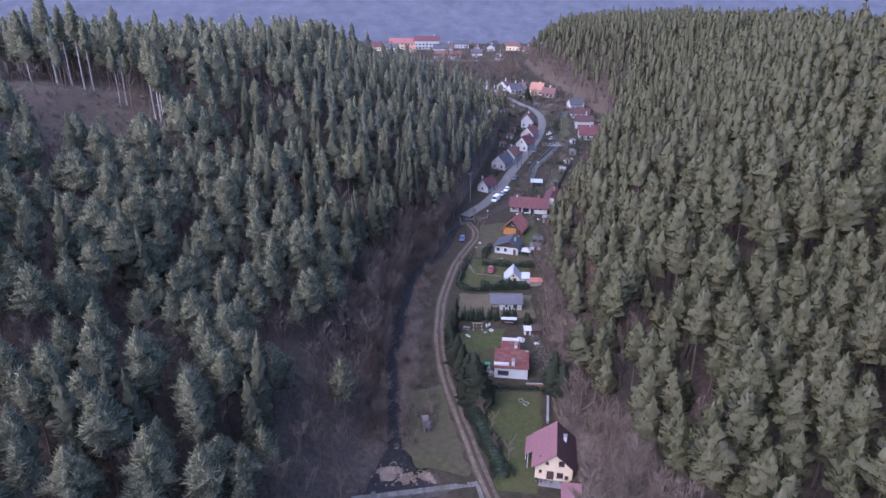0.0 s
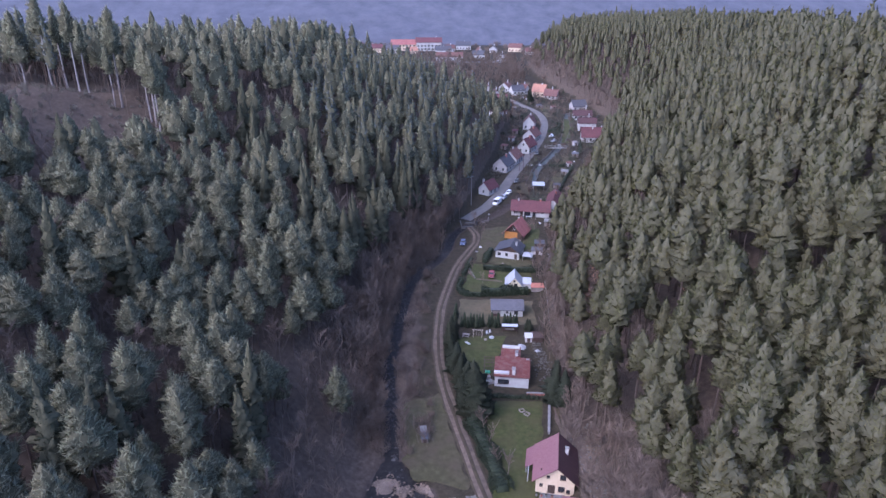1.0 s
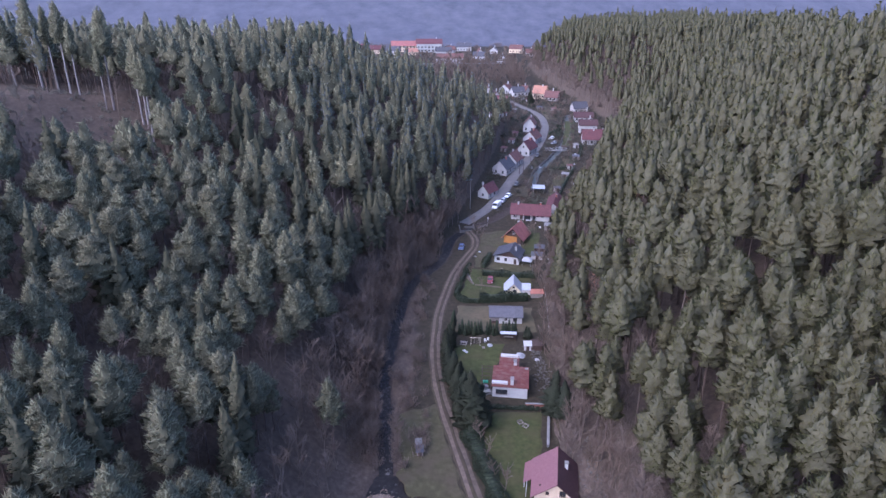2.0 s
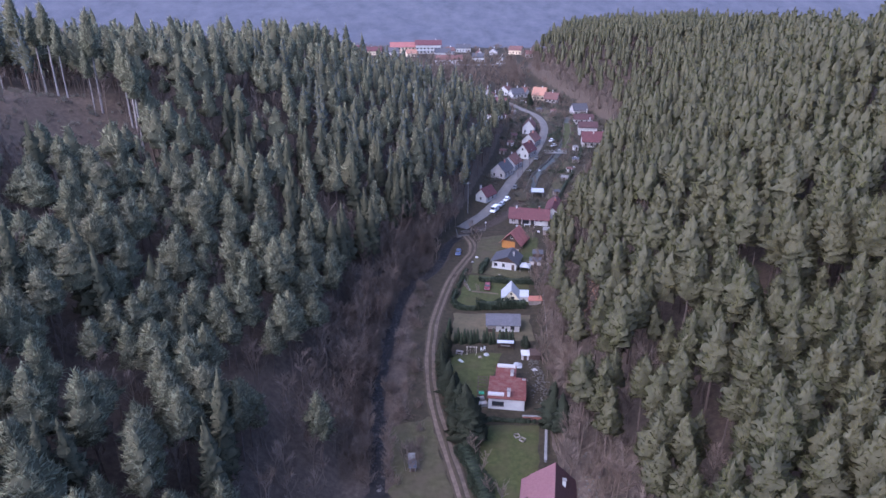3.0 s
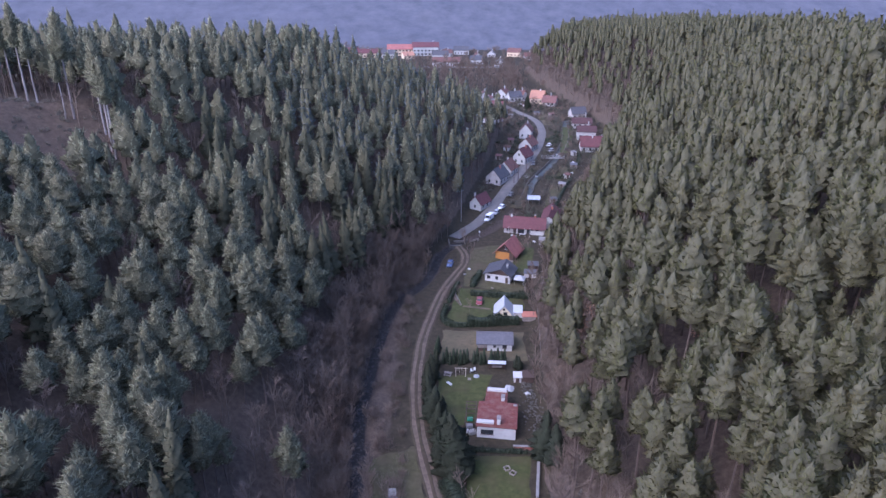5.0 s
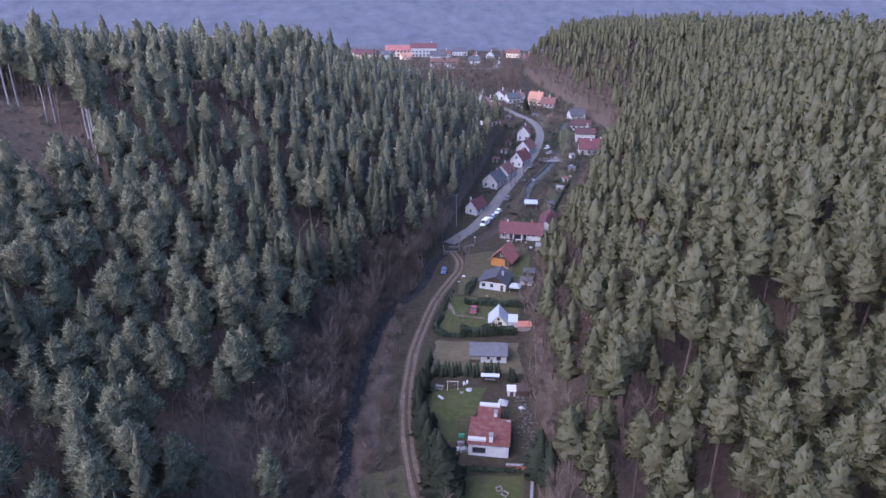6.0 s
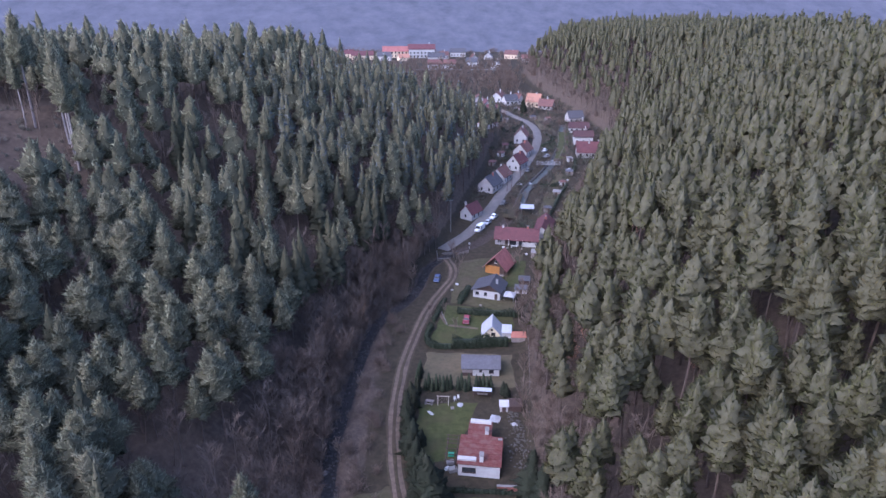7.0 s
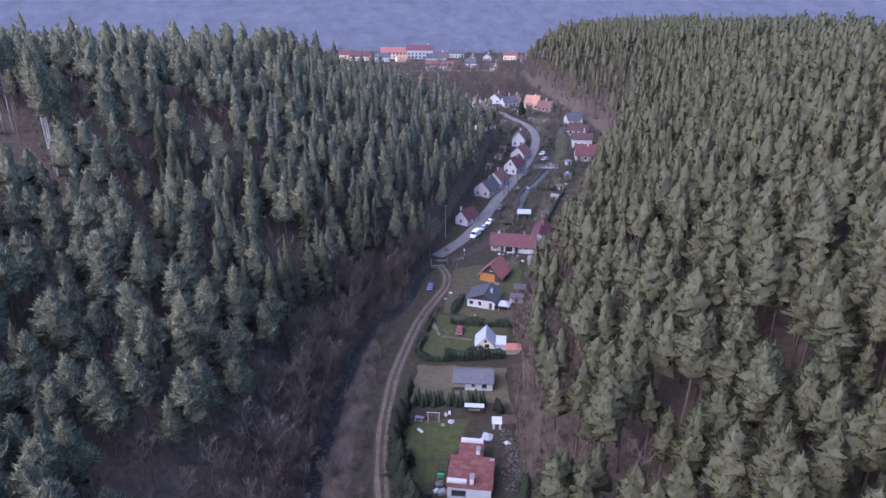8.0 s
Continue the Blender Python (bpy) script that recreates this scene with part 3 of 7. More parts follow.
def pine(seed, h, tiers, boughs, low=0.4, wide=2.4, blunt=0.3, sides=14, rings=14, shoots=600, long=0.75, thin=0.17, limbs=True):
    """A pine: a long stem and a dense crown, lobed by its boughs tier over tier, from which needle shoots stand out. blunt: 0 a cone, 1 a dome."""
    rng = np.random.default_rng(seed)
    wood, crown = Mass(), Mass()
    line = trunk_line(rng, h * 0.97, 0.4)
    stem(wood, line, np.linspace(0.21, 0.04, 5) * h / 17, 5 if limbs else 3)
    at = lambda z: np.stack([np.interp(z, line[:, 2], line[:, 0]), np.interp(z, line[:, 2], line[:, 1]), z], -1)
    lobe, turn, weight = rng.uniform(0.78, 1.2, 7), rng.uniform(0, 6.28, tiers + 1), rng.uniform(0.8, 1.15, tiers + 1)
    u = np.linspace(0, 1, rings + 1)[:, None] * np.ones((1, sides))
    t = np.arange(sides) * 2 * np.pi / sides + rng.uniform(0, 6.28, (rings + 1, 1)) * 0.15
    reach = wide * ((1 - blunt) * (1 - u) ** 0.85 + blunt * (1 - u ** 2) ** 0.7) * (0.72 + 0.28 * np.minimum(u / 0.2, 1)) + 0.12
    tier = np.minimum((u * tiers).astype(int), tiers)
    lap = 1 - (u * tiers) % 1
    ray = (0.5 + 0.5 * np.cos(boughs * t + turn[tier])) ** 0.8
    r = reach * (0.26 + 0.34 * ray + 0.34 * lap * (0.25 + 0.75 * ray)) * lobe[(t / 0.9).astype(int) % 7] * weight[tier] * rng.uniform(0.78, 1.2, u.shape)
    z = h * (low + (0.97 - low) * u) + r * 0.22 * (ray - 0.4) + rng.normal(0, 0.1, u.shape)
    v = at(z) + np.stack([r * np.cos(t), r * np.sin(t), 0 * r], -1)
    v = np.concatenate([v.reshape(-1, 3), at(np.array([h * low + 0.8, h * 1.0]))])
    a = (np.arange(rings)[:, None] * sides + np.arange(sides)).ravel()
    b = (np.arange(rings)[:, None] * sides + (np.arange(sides) + 1) % sides).ravel()
    ring, last = np.arange(sides), rings * sides
    f = np.concatenate([np.stack([a, b, b + sides], 1), np.stack([a, b + sides, a + sides], 1), np.stack([(ring + 1) % sides, ring, ring * 0 + len(v) - 2], 1), np.stack([last + ring, last + (ring + 1) % sides, ring * 0 + len(v) - 1], 1)])
    g = np.cross(v[f[:, 1]] - v[f[:, 0]], v[f[:, 2]] - v[f[:, 0]])
    n = np.zeros_like(v)
    for k in range(3):
        np.add.at(n, f[:, k], g)
    rise = np.clip((v[:, 2] - h * low) / (h * (1 - low)), 0, 1)
    way = v - at(v[:, 2])
    n = unit(unit(n) * 0.45 + unit(way + [0, 0, 1e-3]) * 0.5 + np.stack([0 * rise, 0 * rise, 0.2 + 0.5 * rise], 1))
    crown.add(v, f)
    i = rng.choice(len(f), shoots, p=np.linalg.norm(g, axis=1) / np.linalg.norm(g, axis=1).sum())
    w = rng.dirichlet((1, 1, 1), shoots)[..., None]
    base, normal = (v[f[i]] * w).sum(1), unit((n[f[i]] * w).sum(1) + rng.normal(0, 0.28, (shoots, 3)))
    ways = unit(normal * 0.75 + [0, 0, 0.35] + rng.normal(0, 0.38, base.shape))
    side = unit(np.cross(ways, normal * 0.6 + [0, 0, 0.4] + rng.normal(0, 0.5, base.shape))) * rng.uniform(0.6, 1.4, (shoots, 1)) * thin / 2
    p = np.stack([base - side - ways * 0.12, base + side - ways * 0.12, base + ways * rng.uniform(0.45, 1.25, (shoots, 1)) * long], 1)
    flip = (np.cross(p[:, 1] - p[:, 0], p[:, 2] - p[:, 0]) * normal).sum(1) < 0
    p[flip] = p[flip][:, ::-1]
    crown.add(p.reshape(-1, 3), np.arange(shoots * 3).reshape(-1, 3))
    if limbs:
        for k in range(5):
            ang, zz = rng.uniform(0, 6.28), h * (low - 0.02 * k)
            stem(wood, [at(np.array(zz)), at(np.array(zz + 0.2)) + [1.3 * np.cos(ang), 1.3 * np.sin(ang), 0]], [0.04, 0.015], 3)
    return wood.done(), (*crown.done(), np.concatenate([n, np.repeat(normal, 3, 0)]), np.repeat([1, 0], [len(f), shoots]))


def spruce(seed, h, whorls, sprays, wide=2.4, low=0.08):
    """A spruce: a cone of drooping boughs in whorls."""
    rng = np.random.default_rng(seed)
    wood, crown = Mass(), Mass()
    stem(wood, trunk_line(rng, h * 0.97, 0.1), np.linspace(0.2, 0.03, 5) * h / 17)
    for k in range(whorls):
        u = (k + rng.uniform(0, 0.6)) / whorls
        z = h * (low + (1 - low) * u)
        reach = wide * (1 - u) ** 0.85 * rng.uniform(0.85, 1.1) + 0.15
        n = max(4, int(sprays * (0.6 + 0.5 * (1 - u))))
        for j in range(n):
            ang = (j + rng.uniform(-0.3, 0.3)) * 2 * np.pi / n + k * 1.3
            r = reach * rng.uniform(0.7, 1.15)
            o, s = np.array([np.cos(ang), np.sin(ang), 0]), np.array([-np.sin(ang), np.cos(ang), 0])
            w = 0.33 * r + 0.14
            p = np.array([0, 0, z])
            tip = p + o * r + [0, 0, -0.33 * r]
            mid = p + o * r * 0.58 + [0, 0, -0.10 * r + 0.1]
            v = [p + [0, 0, 0.12], mid + s * w - [0, 0, 0.22 * w], tip, mid - s * w - [0, 0, 0.22 * w], mid + [0, 0, 0.14]]
            crown.add(v, [(0, 1, 4), (1, 2, 4), (2, 3, 4), (3, 0, 4)])
            m = 6 if sprays > 9 else 3 if sprays > 7 else 1
            ways = unit(o * 0.8 + s * rng.uniform(-1, 1, (m, 1)) + [0, 0, -0.35])
            blades(crown, rng, np.repeat((mid + (tip - mid) * 0.3)[None], m, 0), ways, r * rng.uniform(0.3, 0.6, m), np.full(m, 0.16 * r + 0.06))
    crown.add(np.array([(0.12, 0, 0), (-0.06, 0.1, 0), (-0.06, -0.1, 0), (0, 0, 1.1)]) + [0, 0, h - 0.6], [(0, 1, 3), (1, 2, 3), (2, 0, 3)])
    return wood.done(), soft(crown.done())


def bare(seed, h, limbs, twigs, wide=2.6, thick=0.13, twig=0.075):
    """A leafless broadleaf tree: stem, forking limbs and fine twigs."""
    rng = np.random.default_rng(seed)
    wood, crown = Mass(), Mass()
    line = trunk_line(rng, h * 0.85, 0.6)
    stem(wood, line, np.linspace(thick, 0.03, 5), 5 if twigs > 150 else 3)
    bases, ways = [], []
    for i in range(limbs):
        u = rng.uniform(0.3, 0.98)
        z = h * 0.85 * u
        p = np.array([np.interp(z, line[:, 2], line[:, 0]), np.interp(z, line[:, 2], line[:, 1]), z])
        ang = i * 2.4 + rng.normal(0, 0.3)
        d = unit(np.array([np.cos(ang), np.sin(ang), rng.uniform(0.7, 1.5)]))
        length = wide * rng.uniform(0.7, 1.3) * (1.25 - 0.6 * u)
        q, e = p + d * length * 0.5, p + d * length + [0, 0, 0.25 * length]
        stem(wood, [p, q, e], [0.06, 0.04, 0.02], 3)
        n = twigs // limbs
        f = rng.uniform(0.25, 1.0, n)[:, None]
        bases.append(p + (e - p) * f)
        ways.append(unit(d + rng.normal(0, 0.55, (n, 3)) + [0, 0, 0.35]))
    bases, ways = np.concatenate(bases), np.concatenate(ways)
    blades(crown, rng, bases, ways, rng.uniform(0.7, 1.7, len(bases)) * h / 12, np.full(len(bases), twig))
    return wood.done(), crown.done()


def shrub(seed, h, twigs, wide=1.3, twig=0.06):
    """A bare bush of many thin stems."""
    rng = np.random.default_rng(seed)
    crown = Mass()
    ways = unit(rng.normal(0, 0.5, (twigs, 3)) + [0, 0, 1.0])
    ways[:, 2] = np.abs(ways[:, 2])
    base = np.stack([rng.normal(0, wide * 0.3, twigs), rng.normal(0, wide * 0.3, twigs), rng.uniform(-0.1, h * 0.45, twigs)], 1)
    blades(crown, rng, base, ways, rng.uniform(0.4, 0.8, twigs) * h, np.full(twigs, twig))
    return crown.done()


def leafy(seed, h, twigs, leaves, wide=1.6):
    """A young beech that keeps its dry brown leaves."""
    (wv, wf), _ = bare(seed, h, 6, 12, wide, 0.07)
    rng = np.random.default_rng(seed + 5)
    crown = Mass()
    z = rng.uniform(0.2, 1.05, leaves) * h
    r = wide * np.sin(np.pi * np.clip(z / h * 0.85 + 0.05, 0, 1)) * np.sqrt(rng.uniform(0.05, 1, leaves))
    t = rng.uniform(0, 6.28, leaves)
    blades(crown, rng, np.stack([r * np.cos(t), r * np.sin(t), z], 1), unit(rng.normal(size=(leaves, 3))), rng.uniform(0.25, 0.5, leaves), rng.uniform(0.15, 0.3, leaves))
    return (wv, wf), crown.done()


# where the woods stand
def free_ground(x, y):
    """Which places carry wood: the slopes and the strip by the stream, not the gardens, roads and village."""
    west = smooth_interp(y, WEST_Y, WEST_X, 8)
    east = smooth_interp(y, EAST_Y, EAST_X, 8)
    left = (x < west - 1) & (y < 396) & (np.interp(x, NORTH_X, NORTH_Y) - y > -4)
    right = (x > east + 2.5) | ((y > 492) & (y < 615) & (x < 62) & (x > -110))
    return left, right


rng = np.random.default_rng(11)
sites = []
for x0, x1, y0, y1, gap in ((-230, 5, 40, 215, 5.1), (5, 130, 40, 215, 4.4), (-230, 30, 215, 330, 5.0), (30, 160, 215, 330, 4.5), (-160, 60, 330, 460, 6.0), (60, 210, 330, 460, 4.7), (50, 330, 460, 690, 5.0), (60, 330, 690, 800, 7.0), (-110, 62, 492, 615, 6.0), (-150, 150, -70, 42, 12.0)):
    half = np.hypot(x1 - x0, y1 - y0) / 2
    px, py = np.meshgrid(np.arange(-half, half, gap), np.arange(-half, half, gap))
    px = px.ravel() + rng.uniform(-0.42, 0.42, px.size) * gap
    py = py.ravel() + rng.uniform(-0.42, 0.42, py.size) * gap
    px, py = (x0 + x1) / 2 + 0.88 * px - 0.475 * py, (y0 + y1) / 2 + 0.475 * px + 0.88 * py
    inside = (px >= x0) & (px < x1) & (py >= y0) & (py < y1)
    sites.append(np.stack([px[inside], py[inside]], 1))
tops = sum(len(p) for p in sites)
px, py = np.meshgrid(np.arange(-200, 110, 6.4), np.arange(45, 240, 6.4))
sites.append(np.stack([px.ravel() + rng.uniform(-2.4, 2.4, px.size), py.ravel() + rng.uniform(-2.4, 2.4, px.size)], 1))
sites = np.concatenate(sites)
under = np.arange(len(sites)) >= tops
sx, sy = sites.T
wood_left, wood_right = free_ground(sx, sy)
seen = ((np.abs(sx - 6) < 0.80 * sy + 22) | (sy < 42)) & ((wood_left & (sx > -200)) | (wood_right & (sx < 300)))
EDGE_X, EDGE_Y = [-160, -122, -106, -87, -80], [199, 199, 193, 187, 184]
clearing = (sx < -84) & (sx > -150) & (sy > 160) & (sy < np.interp(sx, EDGE_X, EDGE_Y))
keep = seen & ~(clearing & (rng.uniform(size=len(sx)) < 0.93))
keep &= (sy > (60 - height(sx, sy)) * 1.03 - 3) | (rng.uniform(size=len(sx)) < 0.35)
keep &= ~(under & (height(sx, sy) - np.interp(sy, FLOOR_Y, FLOOR_Z) > np.where(wood_left, 60, 16)))
sites, sx, sy, wood_left, clearing, under = sites[keep], sx[keep], sy[keep], wood_left[keep], clearing[keep], under[keep]
sz = ground_height(sx, sy)
up = sz - np.interp(sy, FLOOR_Y, FLOOR_Z)
stand = wave(sx, sy, 13, 9) + rng.normal(0, 0.45, len(sx))
pick = rng.uniform(size=len(sx))
PINE_K, BLUE_K, SPRUCE_K, BARE_K, LEAF_K = 0, 4, 1, 2, 3
sort = np.full(len(sx), PINE_K)
sort[wood_left] = BLUE_K
sort[wood_left & (stand > 0.85)] = SPRUCE_K
sort[wood_left & (sy > 165) & (sx > -45) & (pick < 0.45)] = SPRUCE_K
sort[wood_left & ((stand < -0.6) | (pick > 0.87)) & (sy < 200)] = BARE_K
sort[wood_left & (stand < np.where(sy < 165, -0.55, -0.6))] = BARE_K
sort[wood_left & (up < 8) & (sy < 215) & (pick < 0.85)] = BARE_K
sort[~wood_left & (up < 4) & (sy < 330) & (pick < 0.6)] = BARE_K
sort[~wood_left & (up >= 4) & (up < 16) & (pick < 0.24)] = BARE_K
sort[~wood_left & (up >= 5) & (pick > 0.965)] = LEAF_K
sort[~wood_left & (sy > 335) & (up + (sy - 335) * -0.02 + rng.normal(0, 5, len(sx)) + 6 * wave(sx, sy, 22, 3) < 3)] = BARE_K
sort[~wood_left & (sy > 470) & ((pick < 0.2) | (sx < 62))] = BARE_K
tall = rng.normal(1.0, 0.12, len(sx)).clip(0.7, 1.25)
sort[~wood_left & (sy < 100) & (sx < 33)] = BARE_K
sort[under] = BARE_K
tall[under] *= 0.72
rim = np.interp(sx, EDGE_X, EDGE_Y)
crest = wood_left & ~under & (sx < -82) & (sy > rim) & (sy < rim + 7) & (pick < 0.7)
sort[crest] = BLUE_K
below = sy < (68 - sz) * 1.03 - 3
distance = np.sqrt((sx - 8) ** 2 + (sy - 22) ** 2 + (75 - sz) ** 2) + np.where(below, 400, 0)
crest_single = crest & (distance < np.sort(distance[crest])[min(60, crest.sum() - 1)])

variants = {
    PINE_K: [pine(100 + i, 19.5 + i % 3, 6, 4, 0.5 + 0.04 * (i % 3), 3.1 + 0.25 * (i % 3), 0.45 + 0.15 * (i % 3), 12, 14, 1400, 0.85, 0.19) for i in range(9)],
    BLUE_K: [pine(150 + i, 15 + i % 4, 5, 5, 0.42 + 0.05 * (i % 3), 3.6 + 0.3 * (i % 3), 0.42 + 0.16 * (i % 3), 12, 12, 1450, 0.9, 0.2) for i in range(9)],
    SPRUCE_K: [pine(200 + i, 18 + i % 3, 9, 6, 0.16, 3.4 + 0.3 * (i % 2), 0.05, 12, 24, 1100, 0.9, 0.17) for i in range(5)],
    BARE_K: [bare(300 + i, 10 + i % 4, 20, 1000, 2.8, 0.11, 0.06) for i in range(6)],
    LEAF_K: [leafy(400 + i, 6 + i, 40, 420) for i in range(3)],
}
middle = {
    PINE_K: [pine(500 + i, 18.5 + i % 4, 5, 4, 0.52 + 0.04 * (i % 3), 2.9 + 0.25 * (i % 3), 0.4 + 0.15 * (i % 3), 9, 10, 430, 0.95, 0.33, False) for i in range(10)],
    BLUE_K: [pine(550 + i, 15 + i % 4, 5, 4, 0.44 + 0.05 * (i % 3), 3.5 + 0.3 * (i % 3), 0.38 + 0.16 * (i % 3), 9, 9, 440, 1.0, 0.34, False) for i in range(10)],
    SPRUCE_K: [pine(600 + i, 17 + i % 3, 7, 5, 0.2, 3.3, 0.05, 9, 14, 400, 1.0, 0.32, False) for i in range(6)],
    BARE_K: [bare(700 + i, 10 + i % 4, 8, 210, 2.8, 0.13, 0.09) for i in range(6)],
    LEAF_K: [leafy(800 + i, 6 + i, 40, 160) for i in range(3)],
}
plain = {
    PINE_K: [pine(510 + i, 18.5 + i % 4, 4, 4, 0.54, 2.8 + 0.25 * (i % 3), 0.35 + 0.15 * (i % 3), 7, 7, 180, 1.0, 0.52, False) for i in range(9)],
    BLUE_K: [pine(560 + i, 15.5 + i % 4, 4, 4, 0.46, 3.2 + 0.3 * (i % 3), 0.42 + 0.16 * (i % 3), 7, 7, 190, 1.0, 0.54, False) for i in range(9)],
    SPRUCE_K: [pine(610 + i, 18 + i % 3, 5, 4, 0.3, 3.3, 0.1, 6, 9, 190, 1.0, 0.5, False) for i in range(6)],
    BARE_K: [bare(710 + i, 11 + i % 4, 5, 110, 3.0, 0.14, 0.13) for i in range(6)],
    LEAF_K: [leafy(810 + i, 6 + i, 40, 90) for i in range(3)],
}
sparse = {
    PINE_K: [pine(520 + i, 18.5 + i % 4, 3, 3, 0.56, 2.7, 0.38 + 0.15 * (i % 3), 5, 4, 68, 1.1, 0.85, False) for i in range(8)],
    BLUE_K: [pine(570 + i, 16.5 + i % 4, 3, 3, 0.5, 3.0, 0.36 + 0.15 * (i % 3), 5, 4, 68, 1.1, 0.85, False) for i in range(8)],
    SPRUCE_K: [pine(620 + i, 18 + i % 3, 4, 3, 0.4, 3.1, 0.1, 5, 5, 72, 1.1, 0.8, False) for i in range(6)],
    BARE_K: [bare(720 + i, 11 + i % 4, 3, 110, 3.2, 0.16, 0.32) for i in range(6)],
    LEAF_K: plain[LEAF_K],
}
TALL_PINE = [pine(900 + i, 23 + 0.8 * i, 6, 5, 0.54, 2.8, 0.6, 10, 12, 700, 1.1, 0.22) for i in range(4)]
LOOK = {
    PINE_K: ("pine_tree", "tall Scots pine with a rounded grey-green crown on the slope", "pine", "pines of the valley slopes", PINE_BARK, PINE),
    BLUE_K: ("pine_tree", "bluish green pine with upswept boughs on the shaded slope", "pine", "pines of the shaded slope", PINE_BARK, BLUE_PINE),
    SPRUCE_K: ("spruce_tree", "dark green conical spruce standing in the slope's wood", "spruce", "spruces of the valley slopes", PINE_BARK, SPRUCE),
    BARE_K: ("bare_tree", "leafless grey-brown broadleaf tree above the leaf litter", "tree", "bare trees of the valley slopes", TWIG, TWIG),
    LEAF_K: ("beech_tree", "young beech that keeps its dry brown leaves", "tree", "young beeches of the slope", TWIG, BROWN_LEAF),
}
made = {}
for k, shapes in variants.items():
    name, label, category, group, bark, leaf = LOOK[k]
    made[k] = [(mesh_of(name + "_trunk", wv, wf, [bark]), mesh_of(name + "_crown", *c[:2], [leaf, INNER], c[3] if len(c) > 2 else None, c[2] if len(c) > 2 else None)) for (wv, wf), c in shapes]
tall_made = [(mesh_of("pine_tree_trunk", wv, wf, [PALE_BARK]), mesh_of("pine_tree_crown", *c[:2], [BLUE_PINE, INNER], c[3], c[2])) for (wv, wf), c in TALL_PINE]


def plant(name, label, category, group, meshes, x, y, z, size, turn):
    tree = thing(name, label, category, group, (x, y, z), turn)
    tree.scale = (size, size, size)
    shared("trunk", meshes[0], tree)
    shared("crown", meshes[1], tree)


single = np.zeros(len(sx), bool)
order = np.argsort(distance)
for k, most in ((PINE_K, 190), (BLUE_K, 190), (SPRUCE_K, 60), (BARE_K, 75), (LEAF_K, 40)):
    mine = [i for i in order if sort[i] == k and not crest[i] and sy[i] > 50][:most]
    single[mine] = True
    name, label, category, group, bark, leaf = LOOK[k]
    for i in mine:
        plant(name, label, category, group, made[k][i % len(made[k])], sx[i], sy[i], sz[i], tall[i], float(rng.uniform(0, 360)))
for i in np.where(crest_single)[0]:
    single[i] = True
    plant("pine_tree", "tall pine with a long pale bare stem on the crest", "pine", "pines on the crest", tall_made[i % 4], sx[i], sy[i], sz[i], tall[i], float(rng.uniform(0, 360)))


def woods(name, label, category, k, mats):
    """All further trees of one kind, joined."""
    v, f, m, normals, n = [], [], [], [], 0
    for i in np.where(rest & (sort == k))[0]:
        shapes = middle[k] if distance[i] < 162 else plain[k] if distance[i] < 245 else sparse[k]
        (wv, wf), crown = shapes[i % len(shapes)]
        t = rng.uniform(0, 6.28)
        turn = np.array([[np.cos(t), np.sin(t), 0], [-np.sin(t), np.cos(t), 0], [0, 0, 1]])
        for (pv, pf, *pn), j in (((wv, wf), 0), (crown, 1)):
            v.append(pv @ turn * tall[i] + [sx[i], sy[i], sz[i]])
            f.append(pf + n)
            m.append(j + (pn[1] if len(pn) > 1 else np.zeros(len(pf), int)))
            normals.append(pn[0] @ turn if pn else np.zeros((len(pv), 3)))
            n += len(pv)
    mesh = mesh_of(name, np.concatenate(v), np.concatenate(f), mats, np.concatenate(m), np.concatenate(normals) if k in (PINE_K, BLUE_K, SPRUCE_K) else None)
    tagged(new(name, mesh), label, category, kind="stuff")


rest = ~single
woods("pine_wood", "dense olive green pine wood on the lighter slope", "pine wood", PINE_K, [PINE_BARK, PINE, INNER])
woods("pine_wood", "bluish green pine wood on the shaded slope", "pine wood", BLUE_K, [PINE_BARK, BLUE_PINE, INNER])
woods("spruce_wood", "dark spruce wood on the shaded steep spur", "spruce wood", SPRUCE_K, [PINE_BARK, HAZY_SPRUCE, INNER])
woods("bare_wood", "leafless grey-brown broadleaf wood on the slopes", "bare wood", BARE_K, [TWIG, TWIG])
woods("beech_thicket", "young beeches with dry brown leaves under the pines", "beech thicket", LEAF_K, [TWIG, BROWN_LEAF])


